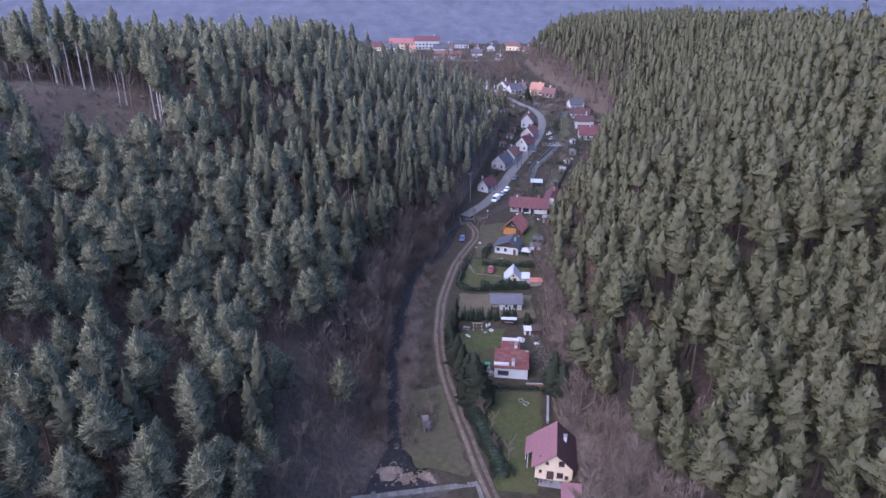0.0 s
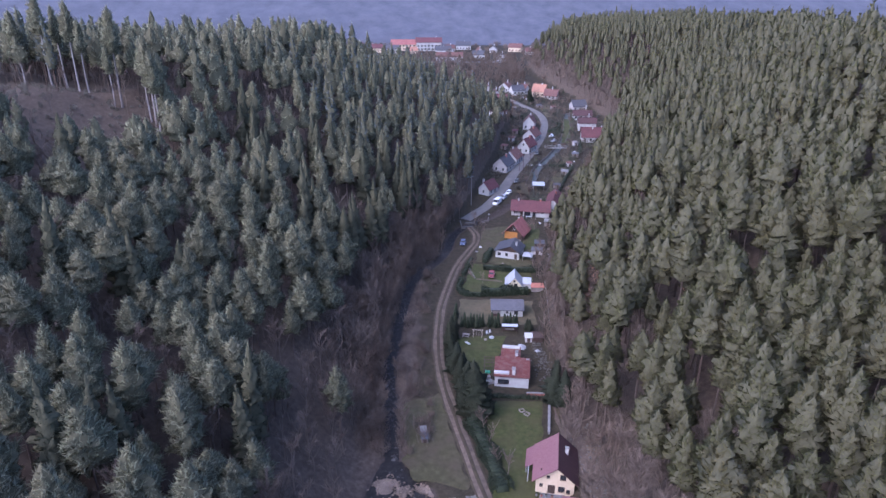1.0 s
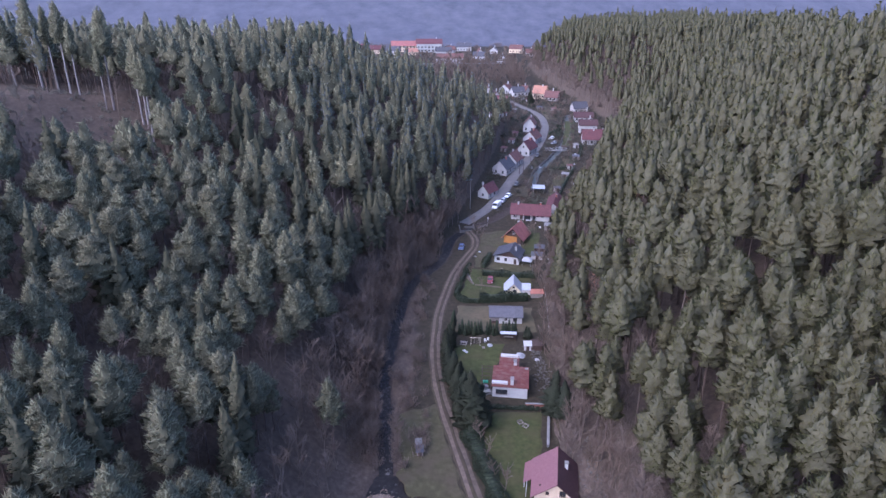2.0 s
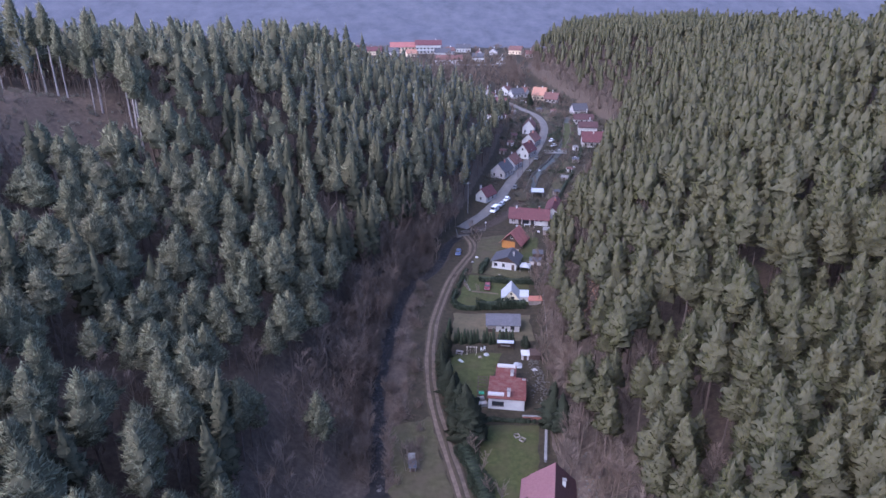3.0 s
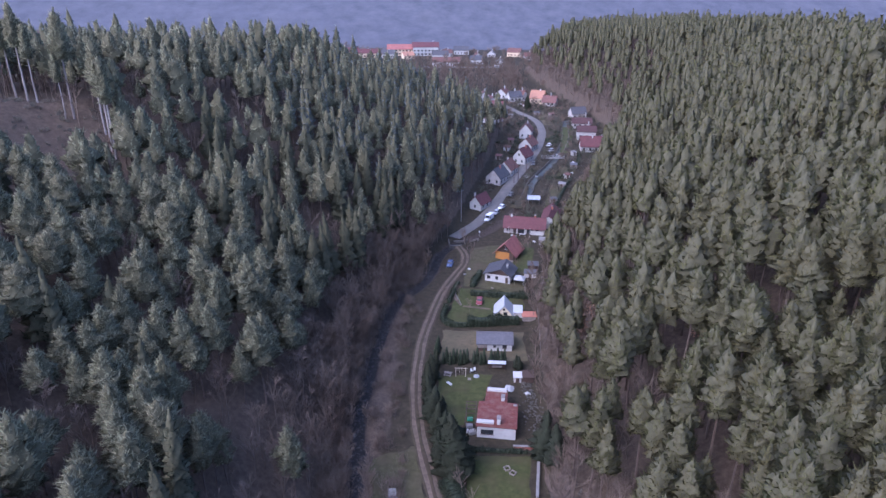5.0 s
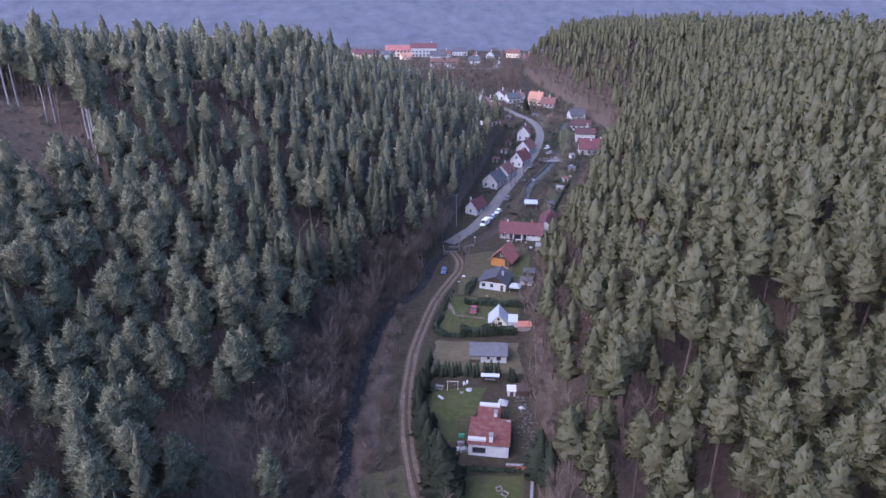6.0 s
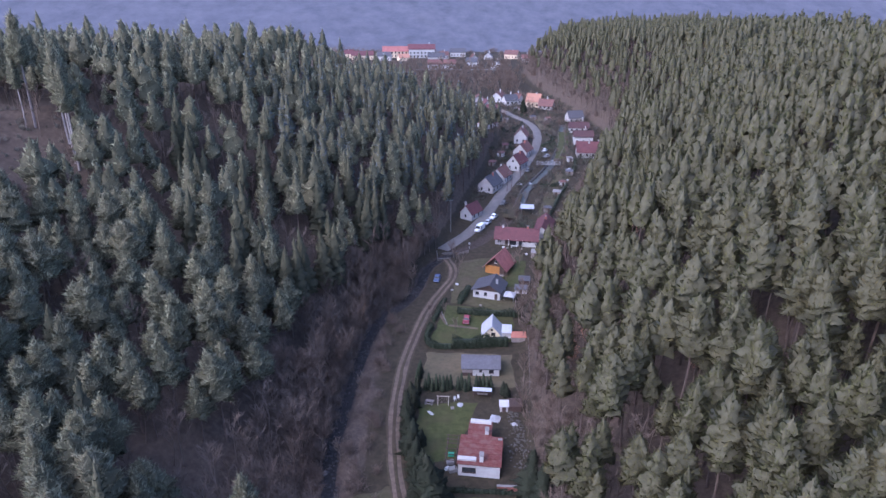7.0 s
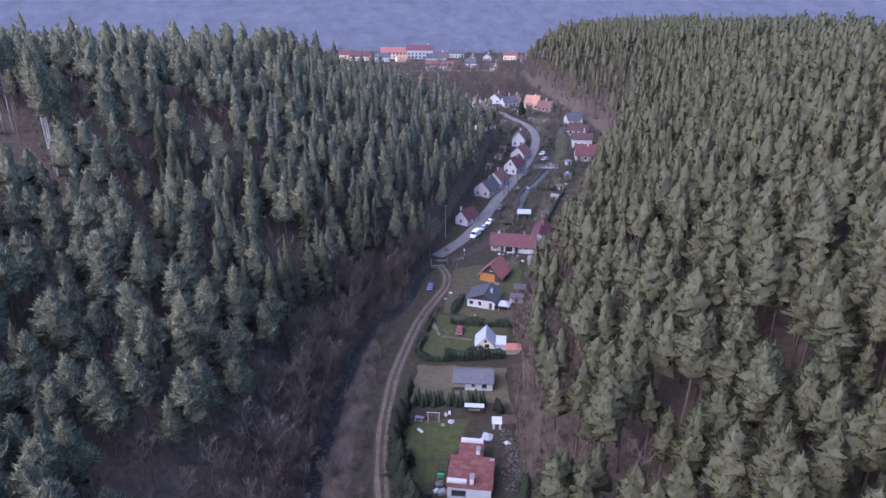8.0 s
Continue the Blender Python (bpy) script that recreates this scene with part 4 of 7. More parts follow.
# ---- houses ----
def cut_wall(bm, start, way, length, profile, holes, deep=0.22):
    """A wall of real thickness, from start along way, with openings through it. profile: its height along it, as (place, height) rows."""
    start, way = Vector(start), Vector(way).normalized()
    inward = Vector((-way.y, way.x, 0))
    ps, hs = zip(*profile)
    top = lambda s: float(np.interp(s, ps, hs))
    cuts = sorted({0.0, length, *ps, *(s for h in holes for s in (h[0], h[0] + h[2]))})
    for layer in (0.0, deep):
        at = lambda s, z: bm.verts.new(start + way * s + inward * layer + Vector((0, 0, z)))
        for a, b in zip(cuts[:-1], cuts[1:]):
            if b - a < 1e-4:
                continue
            mine = sorted(h for h in ((h[1], h[1] + h[3]) for h in holes if h[0] <= a + 1e-4 and h[0] + h[2] >= b - 1e-4))
            z = -0.6
            for low, high in [*mine, (None, None)]:
                za, zb = (low, low) if low is not None else (top(a), top(b))
                if za - z > 1e-3 or zb - z > 1e-3:
                    f = [at(a, z), at(b, z), at(b, zb), at(a, za)]
                    bm.faces.new(f if layer == 0 else f[::-1])
                z = high
    for s, z, w, h in holes:
        ring = [(s, z), (s + w, z), (s + w, z + h), (s, z + h)]
        for (a, za), (b, zb) in zip(ring, ring[1:] + ring[:1]):
            p = [start + way * a + Vector((0, 0, za)), start + way * b + Vector((0, 0, zb))]
            bm.faces.new([bm.verts.new(v) for v in (p[0], p[1], p[1] + inward * deep, p[0] + inward * deep)])


def fit_opening(parent, start, way, s, z, w, h, name="window", frame_mat=None, leaf=None):
    """A frame with its pane, or a door leaf, set in an opening."""
    start, way = Vector(start), Vector(way).normalized()
    inward = Vector((-way.y, way.x, 0))
    origin = start + way * s + inward * 0.09
    place = Matrix((way.to_tuple() + (0,), inward.to_tuple() + (0,), (0, 0, 1, 0), (0, 0, 0, 1))).transposed()
    place.translation = origin
    bm = bmesh.new()
    t = 0.07
    for x0, x1, z0, z1 in ((0, w, 0, t), (0, w, h - t, h), (0, t, t, h - t), (w - t, w, t, h - t)):
        box(bm, x0, x1, 0, 0.07, z0 + z, z1 + z)
    if leaf is None and w > 0.95:
        box(bm, w / 2 - 0.035, w / 2 + 0.035, 0, 0.07, z + t, z + h - t)
    ob = part(name, bm, frame_mat or WHITE_PAINT, parent)
    ob.matrix_basis = place
    part("pane" if leaf is None else "door_leaf", boxed(t, w - t, 0.03, 0.05, z + t, z + h - t), leaf or GLASS, ob)
    if leaf is None and name == "window":
        part("sill", boxed(-0.06, w + 0.06, -0.16, 0.0, z - 0.05, z), frame_mat or WHITE_PAINT, ob)


def roof_slab(points, thick):
    """A roof slope: four corners in order, given its thickness downwards."""
    bm = bmesh.new()
    up = [bm.verts.new(p) for p in points]
    low = [bm.verts.new((p[0], p[1], p[2] - thick)) for p in points]
    bm.faces.new(up)
    bm.faces.new(low[::-1])
    for i in range(4):
        j = (i + 1) % 4
        bm.faces.new((up[j], up[i], low[i], low[j]))
    bmesh.ops.recalc_face_normals(bm, faces=bm.faces)
    return bm


def house(name, label, at, yaw, w, l, eave, ridge, wall_mat, roof_mat, gable="y", over=0.45, openings=(), gable_mat=None, chimneys=(), group="", rake=None, category="house", shift=0.0):
    """A house with a pitched roof. The front wall runs along x from -w/2 to w/2 at y = 0, the house goes back to y = l.
    gable: the ridge's direction. shift: how far the ridge lies off the middle. openings: (wall, along, up, width, height, kind) with wall f, r, b or l."""
    ob = thing(name, label, category, group, at, yaw)
    x0, x1 = -w / 2, w / 2
    starts = {"f": ((x0, 0, 0), (1, 0, 0), w), "r": ((x1, 0, 0), (0, 1, 0), l), "b": ((x1, l, 0), (-1, 0, 0), w), "l": ((x0, l, 0), (0, -1, 0), l)}
    bm = bmesh.new()
    for key, (start, way, length) in starts.items():
        ends = key in ("fb" if gable == "y" else "lr")
        off = {"f": shift, "b": -shift, "l": -shift, "r": shift}[key]
        flat = [(0, eave), (length, eave)]
        profile = [(0, eave), (length / 2 + off, ridge - 0.08), (length, eave)] if ends and gable_mat is None else flat
        holes = [(a, b, c, d) for k, a, b, c, d, _ in openings if k == key]
        cut_wall(bm, start, way, length, profile, holes)
    part("wall", bm, wall_mat, ob)
    if gable_mat is not None:
        for key, (start, way, length) in starts.items():
            if key in ("fb" if gable == "y" else "lr"):
                off = {"f": shift, "b": -shift, "l": -shift, "r": shift}[key]
                bm = bmesh.new()
                s, d = Vector(start), Vector(way)
                n = Vector((d.y, -d.x, 0)) * 0.03
                tri = [s + n + Vector((0, 0, eave)), s + d * length + n + Vector((0, 0, eave)), s + d * (length / 2 + off) + n + Vector((0, 0, ridge - 0.08))]
                back = [p - n * 6 for p in tri]
                v, u = [bm.verts.new(p) for p in tri], [bm.verts.new(p) for p in back]
                bm.faces.new(v)
                bm.faces.new(u[::-1])
                for i in range(3):
                    j = (i + 1) % 3
                    bm.faces.new((v[j], v[i], u[i], u[j]))
                part("gable", bm, gable_mat, ob, "boarded gable")
    part("floor", boxed(x0 + 0.1, x1 - 0.1, 0.1, l - 0.1, -0.5, 0.02), GREY_WOOD, ob)
    for key, a, b, c, d, kind in openings:
        start, way, _ = starts[key]
        if kind == "door":
            fit_opening(ob, start, way, a, b, c, d, "door", DARK_WOOD, DARK_WOOD)
        else:
            fit_opening(ob, start, way, a, b, c, d, "window", DARK_WOOD if kind == "dark" else WHITE_PAINT)
    r = over if rake is None else rake
    if gable == "y":
        for side in (-1, 1):
            edge = x1 if side > 0 else x0
            fall = (ridge - eave) / abs(edge - shift)
            e = edge + side * over
            ze = eave - over * fall + 0.16
            part("roof", roof_slab([(shift, -r, ridge + 0.16), (shift, l + r, ridge + 0.16), (e, l + r, ze), (e, -r, ze)], 0.16), roof_mat, ob)
        part("ridge_cap", rod(bmesh.new(), (shift, -r, ridge + 0.17), (shift, l + r, ridge + 0.17), 0.09), roof_mat, ob)
    else:
        m = l / 2 + shift
        for side in (-1, 1):
            edge = l if side > 0 else 0.0
            fall = (ridge - eave) / abs(edge - m)
            e = edge + side * over
            ze = eave - over * fall + 0.16
            part("roof", roof_slab([(x0 - r, m, ridge + 0.16), (x1 + r, m, ridge + 0.16), (x1 + r, e, ze), (x0 - r, e, ze)], 0.16), roof_mat, ob)
        part("ridge_cap", rod(bmesh.new(), (x0 - r, m, ridge + 0.17), (x1 + r, m, ridge + 0.17), 0.09), roof_mat, ob)
    for cx, cy, cz, top, mat in chimneys:
        bm = boxed(cx - 0.3, cx + 0.3, cy - 0.3, cy + 0.3, cz, top, bevel=0.02)
        c = part("chimney", bm, mat, ob)
        part("cap", boxed(cx - 0.38, cx + 0.38, cy - 0.38, cy + 0.38, top, top + 0.1), CONCRETE, c)
    return ob


def windows(wall, length, count, up, w, h, kind="window"):
    gap = length / count
    return [(wall, gap * (i + 0.5) - w / 2, up, w, h, kind) for i in range(count)]


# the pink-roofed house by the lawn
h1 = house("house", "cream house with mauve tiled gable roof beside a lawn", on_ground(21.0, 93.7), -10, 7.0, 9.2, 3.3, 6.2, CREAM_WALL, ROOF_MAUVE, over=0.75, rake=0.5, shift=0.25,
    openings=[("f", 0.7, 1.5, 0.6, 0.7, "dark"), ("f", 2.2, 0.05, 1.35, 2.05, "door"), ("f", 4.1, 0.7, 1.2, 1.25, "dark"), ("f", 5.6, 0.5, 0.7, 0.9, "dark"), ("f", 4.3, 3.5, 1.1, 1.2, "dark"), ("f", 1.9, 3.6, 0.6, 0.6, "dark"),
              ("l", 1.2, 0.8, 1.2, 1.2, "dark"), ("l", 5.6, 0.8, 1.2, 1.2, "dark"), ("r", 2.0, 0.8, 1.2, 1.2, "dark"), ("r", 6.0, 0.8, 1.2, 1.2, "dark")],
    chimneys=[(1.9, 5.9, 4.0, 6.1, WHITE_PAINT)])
# right slope coloured darker than the mauve left one
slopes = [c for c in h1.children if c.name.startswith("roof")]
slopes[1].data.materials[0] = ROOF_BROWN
tagged(slopes[1], "roof slope coloured darker brown")
part("porch_roof", roof_slab([(-4.2, 4.4, 2.68), (-4.2, 9.7, 2.68), (-5.7, 9.7, 1.56), (-5.7, 4.4, 1.56)], 0.14), ROOF_MAUVE, h1)
for y in (4.6, 9.4):
    part("porch_post", boxed(-5.55, -5.43, y, y + 0.12, -0.5, 1.5), WHITE_PAINT, h1)
bm = bmesh.new()
for y in (2.2, 3.3, 4.4):
    box(bm, -5.1, -5.0, y, y + 0.1, 0, 1.9)
box(bm, -5.1, -5.0, 2.2, 4.5, 0.9, 1.0)
box(bm, -5.1, -5.0, 2.2, 4.5, 1.9, 2.0)
part("porch_frame", bm, WHITE_PAINT, h1, "white porch posts and rail")
part("terrace", boxed(-5.4, 4.0, -1.9, 0.0, -0.6, 0.06, bevel=0.02), PAVING, h1, "grey paved terrace")
part("terrace", boxed(-5.4, -3.6, 0.0, 8.0, -0.6, 0.06, bevel=0.02), PAVING, h1, "grey paved terrace")
part("vent", boxed(-2.75, -2.45, 1.3, 1.6, 3.9, 4.25), DARK_WOOD, h1)
for i, x in enumerate((-3.2, -2.3, -1.4, -0.4, 1.5, 2.2)):
    pot = thing("plant_pot", "potted shrub on the paved terrace", "plant pot", "pots on the terrace", (Matrix.Translation(h1.location) @ pose(0, 0, 0, 0, 0, -10) @ Vector((x, -1.0, 0.06)))[:])
    part("pot", rod(bmesh.new(), (0, 0, 0), (0, 0, 0.35), 0.17, 0.23, 8), BRICK_RED if i % 2 else CONCRETE, pot)
    v, f = shrub(40 + i, 0.8, 40, 0.5, 0.05)
    shared("foliage", mesh_of("foliage", v + [0, 0, 0.3], f, [HEDGE]), pot)
carport = thing("carport", "low lean-to with a mauve tiled roof", "carport", at=on_ground(23.3, 88.2), yaw=-8)
for x in (-1.5, 1.5):
    for y in (-1.4, 1.4):
        part("post", boxed(x - 0.07, x + 0.07, y - 0.07, y + 0.07, -0.3, 2.1), DARK_WOOD, carport)
part("roof", roof_slab([(-1.9, -2.0, 2.1), (1.9, -2.0, 2.1), (1.9, 1.8, 2.6), (-1.9, 1.8, 2.6)], 0.14), ROOF_MAUVE, carport)

# the white house with the rusted flat roof
h2 = thing("house", "white flat-roofed house with rusted red sheet roof", "house", at=on_ground(16.1, 126.1, 0.05), yaw=-7)
bm = bmesh.new()
plan = [((-3.9, 0), (3.9, 0), [(0.75, 0.75, 2.6, 1.2)]), ((3.9, 0), (3.9, 7.6), [(2.5, 0.9, 1.2, 1.1)]), ((3.9, 7.6), (1.6, 7.6), []), ((1.6, 7.6), (1.6, 12.2), [(1.2, 0.9, 1.2, 1.1)]), ((1.6, 12.2), (-2.6, 12.2), []), ((-2.6, 12.2), (-2.6, 7.6), []), ((-2.6, 7.6), (-3.9, 7.6), []), ((-3.9, 7.6), (-3.9, 0), [(2.2, 0.05, 2.2, 2.1)])]
for a, b, holes in plan:
    d = Vector((b[0] - a[0], b[1] - a[1], 0))
    cut_wall(bm, (*a, 0), d, d.length, [(0, 2.75), (d.length, 2.75)], holes)
part("wall", bm, WHITE_WALL, h2)
part("floor", boxed(-3.7, 3.7, 0.2, 7.4, -0.5, 0.02), GREY_WOOD, h2)
for a, b, holes in plan:
    d = Vector((b[0] - a[0], b[1] - a[1], 0))
    for s, z, w, h in holes:
        fit_opening(h2, (*a, 0), d, s, z, w, h, "window" if z > 0.5 else "door", DARK_WOOD)
part("roof", roof_slab([(-4.15, -0.3, 2.9), (4.15, -0.3, 2.9), (4.15, 7.9, 3.15), (-4.15, 7.9, 3.15)], 0.14), RUSTY, h2, "rusted red sheet metal roof")
part("roof", roof_slab([(-2.85, 7.9, 3.15), (1.85, 7.9, 3.15), (1.85, 12.4, 3.3), (-2.85, 12.4, 3.3)], 0.14), RUSTY, h2, "rusted red sheet metal roof")
for k in range(9):
    y = 0.3 + k * 1.3
    x0, x1 = (-4.15, 4.15) if y < 7.8 else (-2.85, 1.85)
    part("sheet_lap", boxed(x0, x1, y, y + 0.07, 2.9 + y * 0.031, 2.96 + y * 0.031), RUSTY, h2)
part("parapet", boxed(-2.6, 1.6, 11.4, 12.3, 3.2, 3.75, bevel=0.03), WHITE_WALL, h2, "white parapet")
part("parapet", boxed(-4.1, -0.6, 0.6, 1.5, 2.9, 3.35, bevel=0.03), WHITE_WALL, h2, "white raised strip")
for cx, cy, hgt in ((0.4, 0.9, 1.4), (0.9, 8.6, 1.2)):
    c = part("chimney", boxed(cx - 0.35, cx + 0.35, cy - 0.3, cy + 0.9, 2.9, 2.9 + hgt, bevel=0.03), WHITE_WALL, h2)
    part("cap", boxed(cx - 0.42, cx + 0.42, cy - 0.37, cy + 0.97, 2.9 + hgt, 3.0 + hgt), CONCRETE, c)
part("roof_hatch", boxed(3.2, 4.0, 6.9, 7.4, 3.1, 3.35), CONCRETE, h2)
pergola = thing("pergola", "dark timber pergola frame beside the white house", "pergola", at=on_ground(11.0, 130.8), yaw=-5)
for x in (-0.9, 1.1):
    for y in (-3.2, -0.8, 1.6, 4.0):
        part("post", boxed(x - 0.06, x + 0.06, y - 0.06, y + 0.06, -0.3, 2.4), DARK_WOOD, pergola)
for y in (-3.2, -1.6, 0.0, 1.6, 2.8, 4.0):
    part("rafter", boxed(-1.2, 1.4, y - 0.05, y + 0.05, 2.5, 2.62), DARK_WOOD, pergola)
for x in (-0.9, 1.1):
    part("beam", boxed(x - 0.06, x + 0.06, -3.5, 4.3, 2.38, 2.5), DARK_WOOD, pergola)
for i, (x, y, s, m, lab) in enumerate(((11.0, 131.8, 0.6, GREEN_PLASTIC, "green plastic bin under the pergola"), (10.8, 129.6, 0.7, PAVING, "grey covered box under the pergola"), (11.3, 127.6, 0.8, CONCRETE, "pale box beside the pergola"), (10.2, 128.0, 0.5, WHITE_PAINT, "white box beside the pergola"))):
    solid("storage_box", boxed(-s, s, -s * 0.7, s * 0.7, 0, s, bevel=0.06), m, lab, "box", "boxes by the pergola", at=on_ground(x, y), yaw=10 * i)

# the grey-roofed cottage
h3 = house("cottage", "low white cottage with grey sheet roof and dark porch", on_ground(18.0, 158.6), -2, 8.6, 5.4, 2.35, 3.9, WHITE_WALL, ROOF_GREY, gable="x", over=0.5, rake=0.35,
    openings=[("f", 3.9, 1.1, 0.7, 0.6, "dark"), ("f", 6.2, 0.8, 1.1, 1.0, "dark"), ("f", 1.0, 0.05, 1.0, 2.0, "door"), ("r", 2.0, 0.9, 1.0, 1.0, "dark")])
part("porch_boarding", boxed(-4.35, -1.9, -0.12, -0.03, 0.0, 0.95), DARK_WOOD, h3, "dark porch boarding")
part("porch_boarding", boxed(-4.35, -1.9, -0.1, -0.03, 0.95, 2.2), GREY_WOOD, h3, "shaded grey boarding")

# the white A-frame
h4 = house("cottage", "steep white-roofed chalet with pale yellow gable", on_ground(21.6, 175.4), -5, 4.5, 6.0, 1.2, 3.7, YELLOW_WALL, ROOF_WHITE, over=0.6, rake=0.35,
    openings=[("f", 0.6, 0.4, 0.8, 0.8, "dark"), ("f", 2.1, 0.9, 1.1, 0.9, "dark"), ("f", 1.95, 2.3, 0.6, 0.6, "dark")])
annexe = thing("annexe", "low annexe with a pale sheet lean-to roof", "annexe", at=on_ground(25.4, 175.6), yaw=-6)
part("wall", boxed(-1.2, 1.2, 0, 3.0, -0.5, 1.7), GREY_WALL, annexe)
part("roof", roof_slab([(-1.3, -0.3, 1.75), (1.3, -0.3, 1.75), (1.3, 3.3, 2.3), (-1.3, 3.3, 2.3)], 0.12), ROOF_WHITE, annexe)
shed = thing("shed", "small shed with flat terracotta-red roof", "shed", at=on_ground(28.4, 173.6), yaw=0)
part("wall", boxed(-1.8, 1.7, 0, 2.2, -0.8, 1.5), GREY_WOOD, shed)
part("roof", roof_slab([(-2.0, -0.2, 1.55), (2.0, -0.2, 1.55), (2.0, 2.5, 1.8), (-2.0, 2.5, 1.8)], 0.1), TERRACOTTA, shed)

# the slate-roofed house
h5 = house("house", "white house with dark grey slate gable roof", on_ground(21.4, 197.6), -18, 8.0, 7.4, 2.5, 4.6, WHITE_WALL, ROOF_SLATE, over=0.6, rake=0.6, gable_mat=DARK_WOOD, shift=1.0,
    openings=[("f", 0.7, 0.9, 1.1, 1.0, "dark"), ("f", 3.3, 0.9, 0.9, 1.1, "dark"), ("f", 6.4, 0.05, 0.9, 1.9, "door")], chimneys=[(2.3, 3.2, 3.6, 5.1, STEEL)])

# the chalet with the orange wall
h6 = house("chalet", "red-roofed chalet with dark gable and orange boarding", on_ground(25.0, 214.0), -25, 6.2, 7.6, 2.7, 5.9, DARK_WOOD, ROOF_TERRA, over=1.0, rake=0.8,
    openings=[("f", 2.9, 3.7, 0.9, 0.9, "window"), ("r", 2.5, 0.9, 1.1, 1.0, "dark"), ("l", 2.5, 0.9, 1.1, 1.0, "dark")])
part("boarding", boxed(-3.25, 1.5, -0.1, -0.02, -0.4, 2.75), ORANGE_WALL, h6, "orange painted boarding")
part("bench", boxed(1.7, 3.2, -0.9, -0.3, 0.0, 0.45), GREY_WOOD, h6)

# the long red-roofed house with its wing
# white walls coloured grey, and wide dark openings, for the porch's shade
h7 = house("house", "long white house with red tiled roof and porch", on_ground(33.8, 236.6), -10, 14.6, 6.8, 2.6, 5.2, GREY_WALL, ROOF_RED, gable="x", over=0.8, rake=0.5,
    openings=[("f", 1.0, 0.9, 1.1, 1.1, "dark"), ("f", 3.4, 0.05, 1.1, 2.0, "door"), ("f", 5.0, 0.05, 2.6, 2.0, "dark"), ("f", 8.2, 0.05, 2.4, 2.1, "dark"), ("f", 11.4, 0.9, 1.1, 1.0, "dark")], chimneys=[(3.6, 3.6, 4.5, 6.1, BRICK_RED), (-4.9, 3.4, 4.6, 6.0, WHITE_WALL)])
part("porch_wall", boxed(2.4, 6.9, -0.5, -0.05, -0.6, 1.4), WHITE_WALL, h7, "white porch wall")
for x in (-5.6, -2.6, 0.2, 2.2):
    part("post", boxed(x - 0.08, x + 0.08, -0.75, -0.6, -0.4, 2.3), WHITE_PAINT, h7)
wing = house("house_wing", "red tiled wing with white gable behind the long house", on_ground(43.2, 241.5), -14, 5.6, 15.0, 2.7, 5.0, WHITE_WALL, ROOF_RED, over=0.5, openings=[("l", 2.5, 0.9, 1.1, 1.1, "dark"), ("l", 6.5, 0.05, 1.0, 2.0, "door"), ("l", 10.5, 0.9, 1.1, 1.1, "dark")], chimneys=[(0.4, 9.0, 4.4, 6.0, BRICK_RED)], category="house")
lean = thing("lean_to", "pale open lean-to with white flat roof", "lean-to", at=on_ground(41.0, 266.6), yaw=-6)
for x in (-2.2, 2.2):
    for y in (0.3, 4.2):
        part("post", boxed(x - 0.08, x + 0.08, y - 0.08, y + 0.08, -0.3, 2.3), GREY_WOOD, lean)
part("roof", roof_slab([(-2.6, 0, 2.3), (2.6, 0, 2.3), (2.6, 4.6, 2.6), (-2.6, 4.6, 2.6)], 0.12), ROOF_WHITE, lean)

# small sheds in the gardens
def small_shed(label, at, yaw, w, l, h, wall_mat, roof_mat, group="garden sheds"):
    ob = thing("garden_shed", label, "shed", group, at, yaw)
    part("wall", boxed(-w / 2, w / 2, 0, l, -0.4, h), wall_mat, ob)
    part("roof", roof_slab([(-w / 2 - 0.2, -0.25, h), (w / 2 + 0.2, -0.25, h), (w / 2 + 0.2, l + 0.2, h + 0.35), (-w / 2 - 0.2, l + 0.2, h + 0.35)], 0.1), roof_mat, ob)
    part("door", boxed(-0.4, 0.4, -0.05, 0.0, 0.0, min(1.8, h - 0.2)), DARK_WOOD, ob)
    return ob


shelter = thing("garden_shelter", "open dark shelter with a white sheet roof", "shelter", at=on_ground(17.9, 150.0), yaw=-4)
for x in (-1.9, 1.9):
    for y in (0.2, 1.2):
        part("post", boxed(x - 0.06, x + 0.06, y - 0.06, y + 0.06, -0.3, 1.85), DARK_WOOD, shelter)
part("back_wall", boxed(-1.9, 1.9, 1.2, 1.3, -0.2, 1.85), DARK_WOOD, shelter)
part("table", boxed(-1.2, 1.2, 0.5, 1.3, 0.68, 0.75), GREY_WOOD, shelter)
part("roof", roof_slab([(-2.1, 0.1, 1.9), (2.1, 0.1, 1.9), (2.1, 1.3, 2.05), (-2.1, 1.3, 2.05)], 0.08), ROOF_WHITE, shelter)
small_shed("shed with pale concrete roof beside the dark one", on_ground(22.4, 145.4), -2, 1.7, 1.6, 1.5, GREY_WALL, WHITE_WALL)
small_shed("dark garden shed with black felt roof", on_ground(24.7, 145.4), -2, 2.7, 2.2, 1.5, DARK_WOOD, DARK_WOOD)
small_shed("tiny grey shed on the grass by the stream", on_ground(-3.3, 107.2), 4, 1.2, 1.4, 1.2, GREY_WOOD, ROOF_GREY)
small_shed("low grey coop behind the tiny shed", on_ground(-3.6, 109.8), 6, 1.0, 1.1, 0.9, GREY_WOOD, CONCRETE)
small_shed("grey shed with a sheet roof in the garden", on_ground(39.2, 226.0), -12, 2.8, 2.4, 2.0, GREY_WOOD, CONCRETE)
small_shed("grey shed beside the chalet's garden", on_ground(33.2, 205.6), -8, 3.2, 2.6, 2.0, DARK_WOOD, ROOF_SLATE)
small_shed("low grey greenhouse in the garden", on_ground(31.8, 200.8), -8, 3.6, 2.4, 1.5, GREY_WALL, ROOF_GREY)
